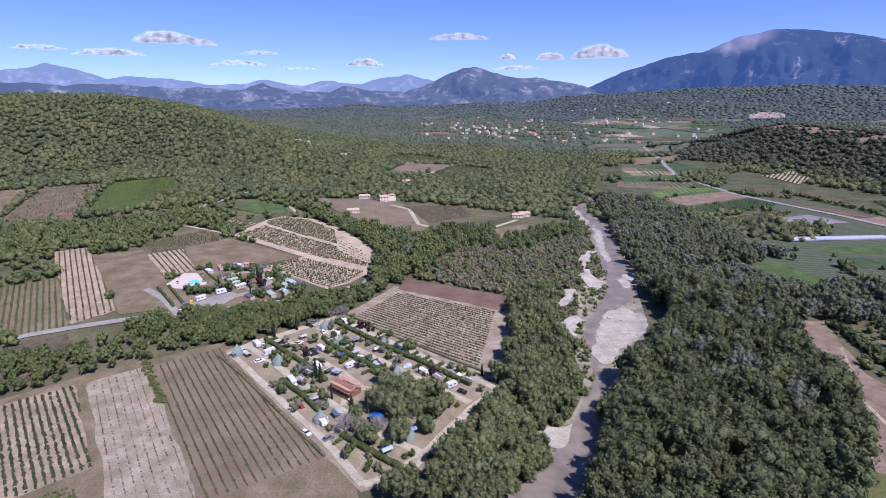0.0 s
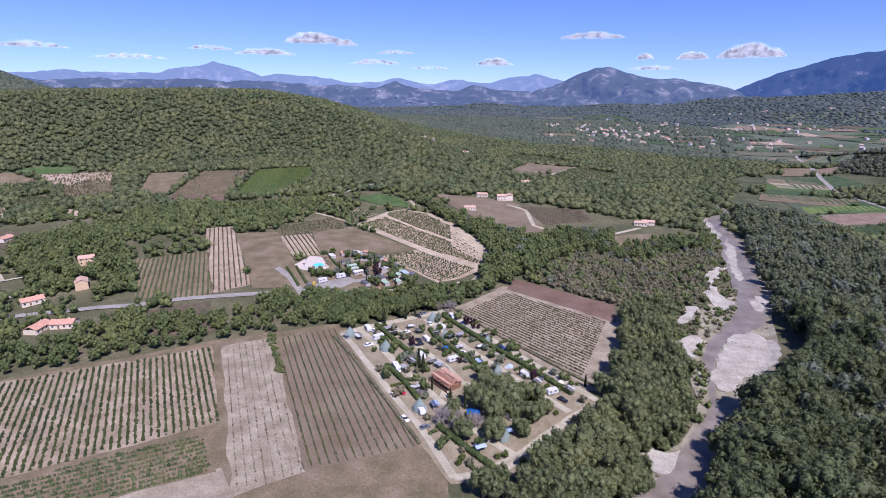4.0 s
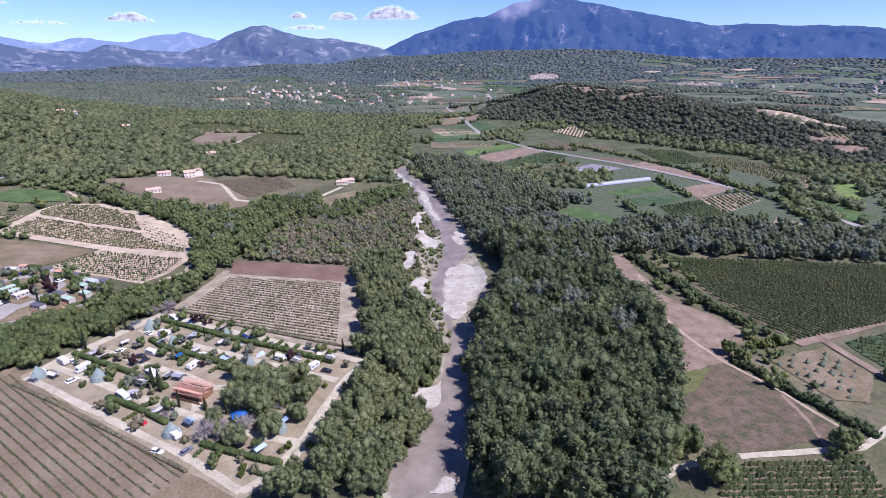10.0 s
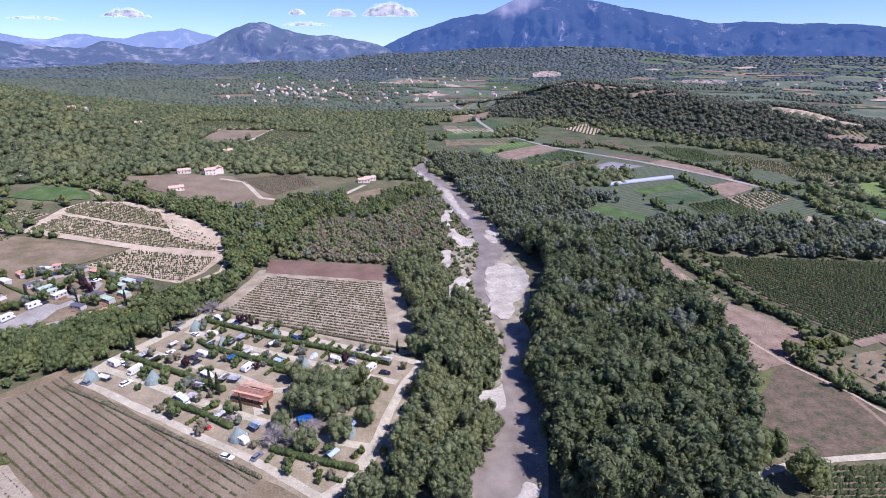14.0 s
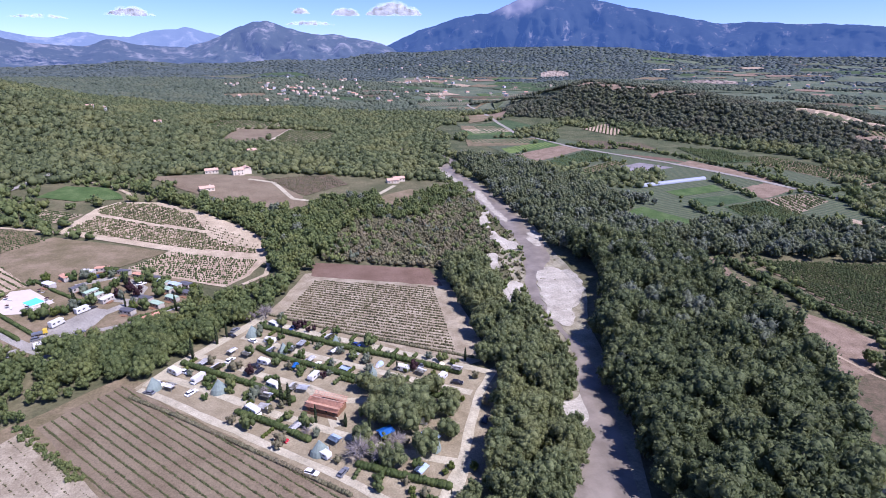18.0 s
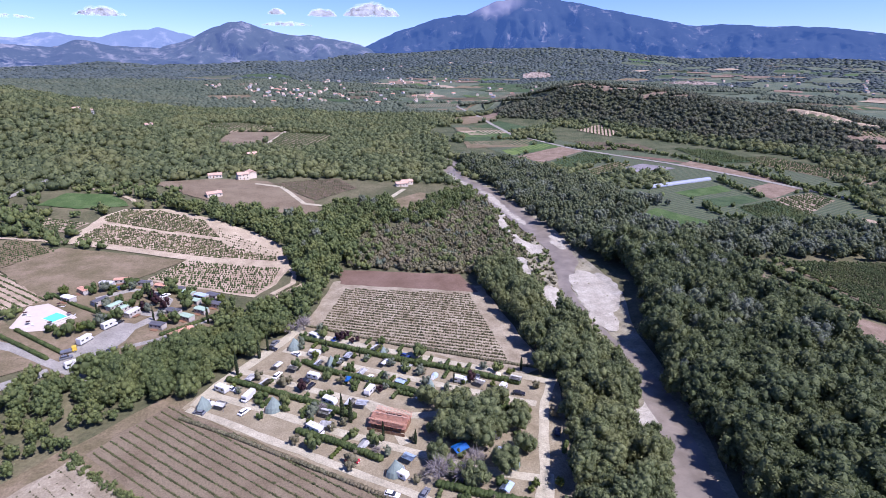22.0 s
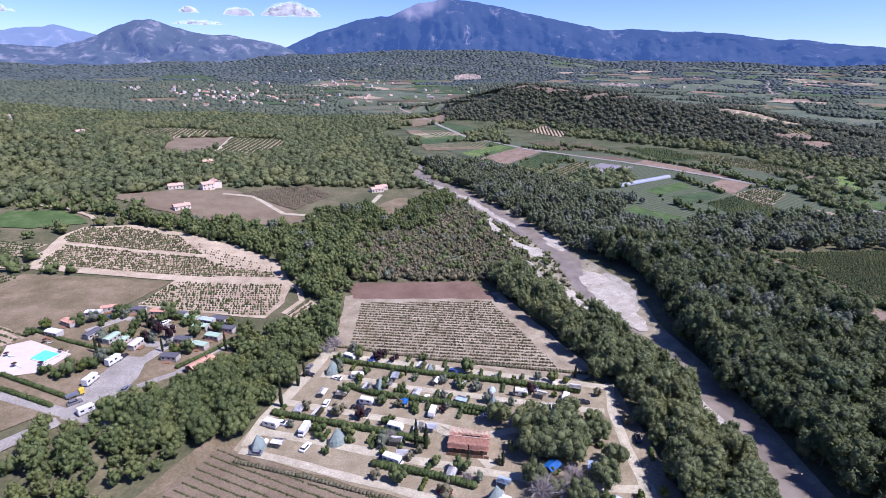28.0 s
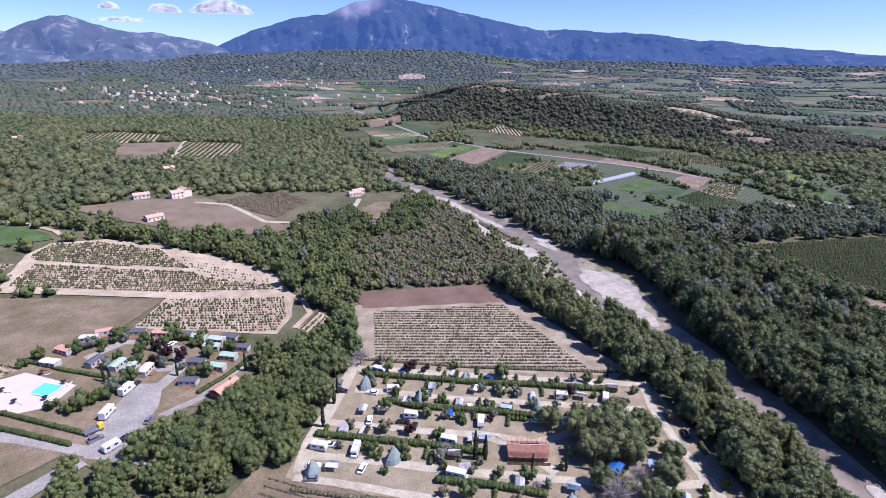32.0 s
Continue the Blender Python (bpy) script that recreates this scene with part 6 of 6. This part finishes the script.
par, bed = parasol(), sunbed()
for i, (x, y) in enumerate(((-191, 285), (-184.5, 276), (-189, 268.5), (-197, 270), (-201, 278))):
    stand(par, x, y, 0.7, i * 20, 0.15, i == 0)
    stand(bed, x + 1.6, y - 0.8, 1.0, i * 40, 0.15, i == 0)
homes = [mobile_home(GREENROOF, "white mobile home with a pale green roof"), mobile_home(BLUEROOF, "white mobile home with a pale blue roof"), mobile_home(GREYROOF, "white mobile home with a dark grey roof"), mobile_home(TILE, "white mobile home with an orange-brown roof"), mobile_home(WHITE, "all-white mobile home with a flat pale roof")]
seen_h = set()
for i, (x, y, k, t) in enumerate(((-189, 290, 4, -40), (-185.5, 298, 3, -50), (-173, 309, 3, 0), (-178, 305, 4, -20), (-162, 305, 2, -25), (-154, 301, 3, -30), (-146, 297, 2, -35), (-141, 292, 0, -40), (-135, 288, 1, -40), (-130, 288, 2, -40), (-137.5, 283, 0, -35), (-133, 273, 0, -40), (-127.5, 278, 2, -35), (-138, 267, 0, -40), (-165, 278, 0, 55), (-160.5, 274, 4, 60), (-176, 286, 2, 50), (-144, 273, 2, -35), (-148, 261, 2, -30), (-169, 281, 0, 55))):
    stand(homes[k], x, y, 0.85, t, 0.1, k not in seen_h)
    seen_h.add(k)
stand(house(9, 6, 2.6, WOOD, TILE, "timber hut with an orange clay roof under trees", "resort buildings", name="hut"), -137.5, 251, 1.0, 35, 0, True)
for pts in ([(-198, 297), (-185, 285), (-171, 274)], [(-200, 266), (-189, 256), (-178, 246)], [(-146, 254), (-136, 261), (-126, 270)], [(-204, 262), (-190, 250), (-181, 242)]):
    hedge(pts, 1.5, 1.8, HEDGE, "thick clipped hedge round the pool and homes")
for i, (x, y, s) in enumerate(((-182, 259, 1.2), (-179, 260, 1.2), (-176, 261, 1.3), (-173, 263, 1.2), (-170, 265, 1.3), (-168, 269, 1.2), (-165, 271, 1.1), (-193, 297, 1.4), (-182, 297, 1.3), (-177, 299, 1.2), (-168, 305, 1.2), (-150, 301, 1.2), (-158, 281, 1.0), (-163, 281, 1.2), (-172, 282, 1.1), (-143, 288, 1.1), (-139, 278, 1.2), (-147, 264, 1.4), (-131, 280, 1.2), (-155, 276, 1.0), (-187, 263, 1.0), (-142, 264, 1.2), (-126, 284, 1.2))):
    stand(bushes[(0, 1, 4, 0, 5)[i % 5]], x, y, s, i * 47, 0)
for i, (x, y, s) in enumerate(((-153, 283, 1.2), (-149, 278, 1.3), (-157, 278, 1.0), (-156, 290, 1.0))):
    stand(bushes[3], x, y, s, i * 80)
for i, (x, y, s) in enumerate(((-173, 273, 0.8), (-171, 270, 0.9), (-157, 289, 0.9), (-155, 287, 0.9), (-151, 268, 0.7), (-147, 267, 0.6), (-129, 262, 0.9))):
    stand(cyp[i % 2], x, y, s, i * 30)
for j, x, y, t in ((4, -172, 253, 60), (4, -166.5, 264, 50), (3, -175, 242, 20), (6, -167, 239, 30), (0, -171, 236, 30), (9, -172, 301, 10), (1, -151, 292, 40), (6, -164, 267, 50), (3, -161, 245, 60)):
    stand(fleet[j], x, y, 1.0, t, 0.08)


def lorry():
    c = new("small_lorry")
    slab("cab", 1.2, -0.95, 0.5, 2.7, 0.95, 2.2, paint("yellow_paint", (0.6, 0.42, 0.05), 0.4), c, 0.12)
    slab("windscreen", 2.68, -0.8, 1.3, 2.73, 0.8, 2.0, GLASS, c)
    slab("load_bed", -2.6, -1.0, 0.7, 1.1, 1.0, 1.3, STEEL, c, 0.03)
    for sx in (-1.7, 1.9):
        for sy in (-0.9, 0.9):
            wheel(sx, sy, 0.4, c)
    return tagged(c, "small yellow lorry with a flat bed", "lorry")


for i in range(46):
    x, y = rng.uniform(-198, -124), rng.uniform(252, 312)
    if inside(RESORT, [x], [y])[0] and y - 0.85 * x > 398 and math.hypot(x + 152, y - 284) > 7 and math.hypot(x + 188, y - 275) > 17 and not (-178 < x < -160 and y < 275):
        stand(bushes[rng.choice((0, 0, 1, 1, 4, 5))], x, y, rng.uniform(0.6, 1.15), i * 37)
stand(lorry(), -175.5, 246, 1.0, 20, 0.08, True)

# ---- farms, houses and the village ----
stone_house = house(11, 8, 5.4, CREAM, PALETILE, "pale stone farmhouse beside bare fields", "farmhouses", storeys=2, name="farmhouse")
barn = house(13, 7, 3.2, CREAM, PALETILE, "long low pale farm building", "farmhouses", name="farm_building")
ochre_house = house(11, 8, 5.4, OCHRE, PALETILE, "ochre country house with a clay roof", "country houses", storeys=2)
villa = house(13, 8, 3.0, CREAM, TILE, "low villa with an orange clay roof", "country houses")
white_house = house(10, 8, 5.2, WHITE, PALETILE, "white house on a wooded slope", "country houses", storeys=2)
for k, (ob, spots_) in enumerate(((stone_house, ((-130, 497, 20), (-124, 503, 110))), (barn, ((-147, 451, 20), (-152, 505, 10), (-2, 482, 5), (4, 490, 5))), (ochre_house, ((*VILLAS[6], -35), (*VILLAS[7], 50), (-128, 589, 20))),
                                  (villa, tuple((x, y, 30 + 40 * (i % 3)) for i, (x, y) in enumerate(VILLAS[:6]))), (white_house, ((-245, 726, 20), (-316, 772, 0), (-328, 768, 30))))):
    for i, (x, y, t) in enumerate(spots_):
        stand(ob, x, y, 0.8, t, 0, i == 0)
        OPEN.append([(x - 9, y - 9), (x + 9, y - 9), (x + 9, y + 9), (x - 9, y + 9)])
way("valley_road", [(-420, 105), (-335, 126), (-308, 140), (-291, 159), (-263, 181), (-247, 190), (-231, 204), (-207, 218), (-178, 234)], 5, ASPHALT, "grey country road past houses", "road", 0.1)
way("side_lane", [(-335, 132), (-332, 147), (-326, 165), (-317, 183), (-323, 201), (-331, 219), (-352, 186), (-425, 217)], 4, TRACK, "pale lane up to country houses", "lane", 0.1)
way("hill_road", [(-318, 343), (-303, 386), (-285, 416), (-270, 453), (-262, 490), (-240, 520)], 5, ASPHALT, "grey road below the wooded hill", "road", 0.1)
way("farm_track", [(-120, 480), (-100, 470), (-84, 430), (-40, 412), (-20, 440), (-2, 470)], 3.5, TRACK, "pale farm track winding up from the river")
way("wheel_tracks", [(143, 240), (127, 195), (126, 174), (127, 156), (133, 136), (135, 120), (138, 106)], 1.3, SAND, "pale wheel tracks across the meadow")
way("dirt_track", [(165, 160), (195, 164), (240, 172)], 4.0, PINK, "dirt track between vineyards")
way("dirt_track", [(178, 162), (176, 128), (160, 113)], 3.5, PINK, "dirt track beside the olive grove")
way("stony_path", [(62, 104), (76, 110), (92, 111)], 2.4, TRACK, "pale stony path out of the wood")
way("wheel_tracks", [(132, 133), (129, 119), (124, 108)], 1.2, PINK, "faint wheel tracks across the meadow")

# the long white polythene tunnel among the plots
tunnel = new("polythene_tunnel")
bm = bmesh.new()
bmesh.ops.create_cone(bm, cap_ends=True, segments=20, radius1=2.6, radius2=2.6, depth=76, matrix=Matrix.Rotation(radians(90), 4, "Y"))
bmesh.ops.bisect_plane(bm, geom=bm.verts[:] + bm.edges[:] + bm.faces[:], plane_co=(0, 0, 0), plane_no=(0, 0, 1), clear_inner=True)
part("cover", bm, paint("white_polythene", (0.27, 0.3, 0.35), 0.4), tunnel)
for i in range(20):
    bm = bmesh.new()
    bmesh.ops.create_cone(bm, cap_ends=False, segments=20, radius1=2.66, radius2=2.66, depth=0.15, matrix=Matrix.Translation((-38 + i * 4, 0, 0)) @ Matrix.Rotation(radians(90), 4, "Y"))
    bmesh.ops.bisect_plane(bm, geom=bm.verts[:] + bm.edges[:] + bm.faces[:], plane_co=(0, 0, 0), plane_no=(0, 0, 1), clear_inner=True)
    part("hoop", bm, STEEL, tunnel)
tagged(tunnel, "long low white polythene tunnel between crops", "greenhouse")
tunnel.matrix_basis = pose(240, 435, float(height(240, 435)) + 0.5, 0, 0, 10.6)

vill = random.Random(11)
village_kinds = [house(10, 8, 5.5, CREAM, PALETILE, "pale rendered village house with a clay roof", "village houses", storeys=2, name="village_house", sills=False), house(13, 8, 3.2, CREAM, TILE, "low village house with an orange clay roof", "village houses", name="village_house", sills=False),
                 house(9, 8, 6.0, WHITE, PALETILE, "white village house with a clay roof", "village houses", storeys=2, name="village_house", sills=False)]
count = 0
for cx, cy, sx, sy, n_ in ((-190, 1580, 40, 40, 12), (-145, 1425, 40, 45, 14), (-110, 1290, 40, 35, 14), (-56, 1390, 45, 40, 12), (5, 1760, 50, 40, 7), (286, 1840, 45, 50, 10), (394, 1898, 50, 50, 9), (153, 1483, 70, 60, 6), (239, 1320, 50, 60, 7), (53, 1250, 60, 40, 5),
                           (700, 2480, 90, 60, 9), (409, 2650, 70, 60, 8), (1349, 1322, 90, 60, 7), (1577, 1349, 120, 80, 9), (1129, 1538, 60, 40, 5), (1338, 1120, 60, 40, 5), (411, 1415, 60, 60, 6), (326, 1443, 60, 60, 6), (1900, 2300, 250, 150, 12)):
    for i in range(n_):
        x, y = vill.gauss(cx, sx * 1.5), vill.gauss(cy, sy * 1.4)
        k = count % 3
        stand(village_kinds[k], x, y, vill.uniform(0.62, 0.92), vill.uniform(0, 180), 0, count < 3)
        OPEN.append([(x - 9, y - 34), (x + 9, y - 34), (x + 10, y + 8), (x - 10, y + 8)])
        count += 1
patch = random.Random(23)
for i in range(210):
    if i < 50:          # the open valley upstream
        a_, r = radians(patch.uniform(8, 21)), patch.uniform(930, 2100)
    elif i < 75:
        a_, r = radians(patch.uniform(-12, 8)), patch.uniform(1150, 2300)
    else:               # the plain beyond the ridge
        a_, r = radians(patch.uniform(31, 72)), patch.uniform(800, 3400)
    x, y = math.sin(a_) * r, math.cos(a_) * r
    if float(ridge(np.array(x), np.array(y))) > 6 or (i >= 75 and r < 1500 and a_ < radians(38)):
        continue
    w, d, t = patch.uniform(22, 60), patch.uniform(16, 40) * (r / 1300), -a_ + radians(patch.uniform(-25, 25))
    quad = [(x + u * w * math.cos(t) - v * d * math.sin(t), y + u * w * math.sin(t) + v * d * math.cos(t)) for u, v in ((-1, -1), (1, -1), (1, 1), (-1, 1))]
    sheet("far_field", quad, patch.choice((CROP, CROPDARK, CROPDARK, *ROWCROPS, FALLOW, SAND, PINK, MEADOW)), "distant field among woods and villages", "field", 30)


# ---- the quarry face and bare rock on the ridge ----
ROCK = earth("pale_rock", (0.2, 0.165, 0.135), (0.29, 0.245, 0.205), (0.38, 0.33, 0.285), 14, 2.5, 0.6)


def cliff(name, x0, y0, x1, y1, tall, label, seed):
    rng = np.random.default_rng(seed)
    nx, nz = 40, 8
    v, f = [], []
    for j in range(nz + 1):
        for i in range(nx + 1):
            k = i / nx
            x, y = x0 + (x1 - x0) * k, y0 + (y1 - y0) * k
            h = tall * (0.55 + 0.45 * math.sin(math.pi * (0.1 + 0.85 * k))) * j / nz
            out = rng.uniform(-3, 3) - 14 * (1 - j / nz)
            v.append((x + out * 0.35, y + out, float(height(x, y)) + h + rng.uniform(-1, 1)))
    for j in range(nz):
        for i in range(nx):
            a_ = j * (nx + 1) + i
            f.append((a_, a_ + 1, a_ + nx + 2, a_ + nx + 1))
    return tagged(put_mesh(name, v, f, ROCK), label, "rock", "", "structure")


cliff("quarry_face", 760, 1990, 880, 2010, 22, "pale cut face of a quarry on a wooded hill", 1)
cliff("rock_face", 1010, 1480, 1130, 1420, 14, "pale rock face above the plain", 2)
for i, (x, y, w, d) in enumerate(((400, 903, 20, 7), (434, 846, 24, 8), (466, 786, 20, 8), (484, 748, 16, 7), (538, 494, 16, 16), (509, 436, 16, 14), (418, 872, 14, 6), (528, 465, 14, 14))):
    sheet("bare_rocky_ground", [(x - w, y + w * 0.6 - d), (x + w, y - w * 0.6 - d), (x + w, y - w * 0.6 + d), (x - w, y + w * 0.6 + d)], PINK, "bare pinkish rocky ground on the ridge", "ground", 12, 0.3, 5.0, keep=i != 5)


# ---- woods over the hills ----
def all_round(name, near, far, gap_near, share, tall, mat, label, templates, keep):
    """Woods over all the land between two distances, but where keep says no."""
    r, xs, ys, ss = near, [], [], []
    while r < far:
        gap = max(gap_near, share * r)
        n_ = int(radians(146) * r / gap)
        t = radians(-74) + (np.arange(n_) + RNG.uniform(-0.45, 0.45, n_)) * radians(146) / n_
        q = r + RNG.uniform(-0.45, 0.45, n_) * gap
        x, y = GX - np.sin(t) * q, GY + np.cos(t) * q
        ok = keep(x, y)
        x, y = x[ok], y[ok]
        ok = free(x, y)
        xs.append(x[ok])
        ys.append(y[ok])
        ss.append(np.full(ok.sum(), max(tall, gap * 0.9)))
        r += gap * (0.87 + 0.5 * max(0.0, r / 1750 - 1))
    x, y, s = np.concatenate(xs), np.concatenate(ys), np.concatenate(ss)
    return planted(name, templates, x, y, s * RNG.uniform(0.5, 1.35, len(x)), mat, label, "woodland", RNG)


def cover(x, y):
    """Where woods stand: nearly everywhere, but thin on the plain across the river and in the village."""
    n1 = np.sin(x / 67 + 1.7 * np.sin(y / 90)) * np.sin(y / 73 + 1.3 * np.sin(x / 110))
    az, r = np.degrees(np.arctan2(x, y)), np.hypot(x, y)
    plain = step(5, 9, az) * step(23, 19, az) * step(2300, 1900, r) * 0.85 + step(29, 38, az) * step(700, 900, r) * step(3800, 3000, r) * 0.72 + 0.5 * bump(x, y, -80, 1400, 170, 170)
    plain = plain * step(14, 2, ridge(x, y))
    west = step(330, 250, y + 0.25 * (x + 300)) * step(-200, -300, x)
    plots = inside([(145, 330), (180, 420), (150, 560), (130, 700), (150, 880), (300, 860), (340, 700), (400, 595), (440, 520), (445, 400), (450, 330), (330, 270), (250, 300)], x, y)
    return (n1 > np.where(plots, 0.7, -9)) & (n1 > -1.15 + 1.6 * np.clip(plain, 0, 1) + 1.5 * west * step(-580, -500, x))


all_round("hill_woods", 470, 1000, 6.9, 0.0, 6.6, PINE, "pine and oak woods over the slopes", TREE2, lambda x, y: cover(x, y) & (ridge(x, y) < 5))
all_round("ridge_woods", 560, 1120, 6.0, 0.0, 5.6, RIDGEOAK, "dark grey-green oaks over the steep ridge", TREE2, lambda x, y: ridge(x, y) >= 5)
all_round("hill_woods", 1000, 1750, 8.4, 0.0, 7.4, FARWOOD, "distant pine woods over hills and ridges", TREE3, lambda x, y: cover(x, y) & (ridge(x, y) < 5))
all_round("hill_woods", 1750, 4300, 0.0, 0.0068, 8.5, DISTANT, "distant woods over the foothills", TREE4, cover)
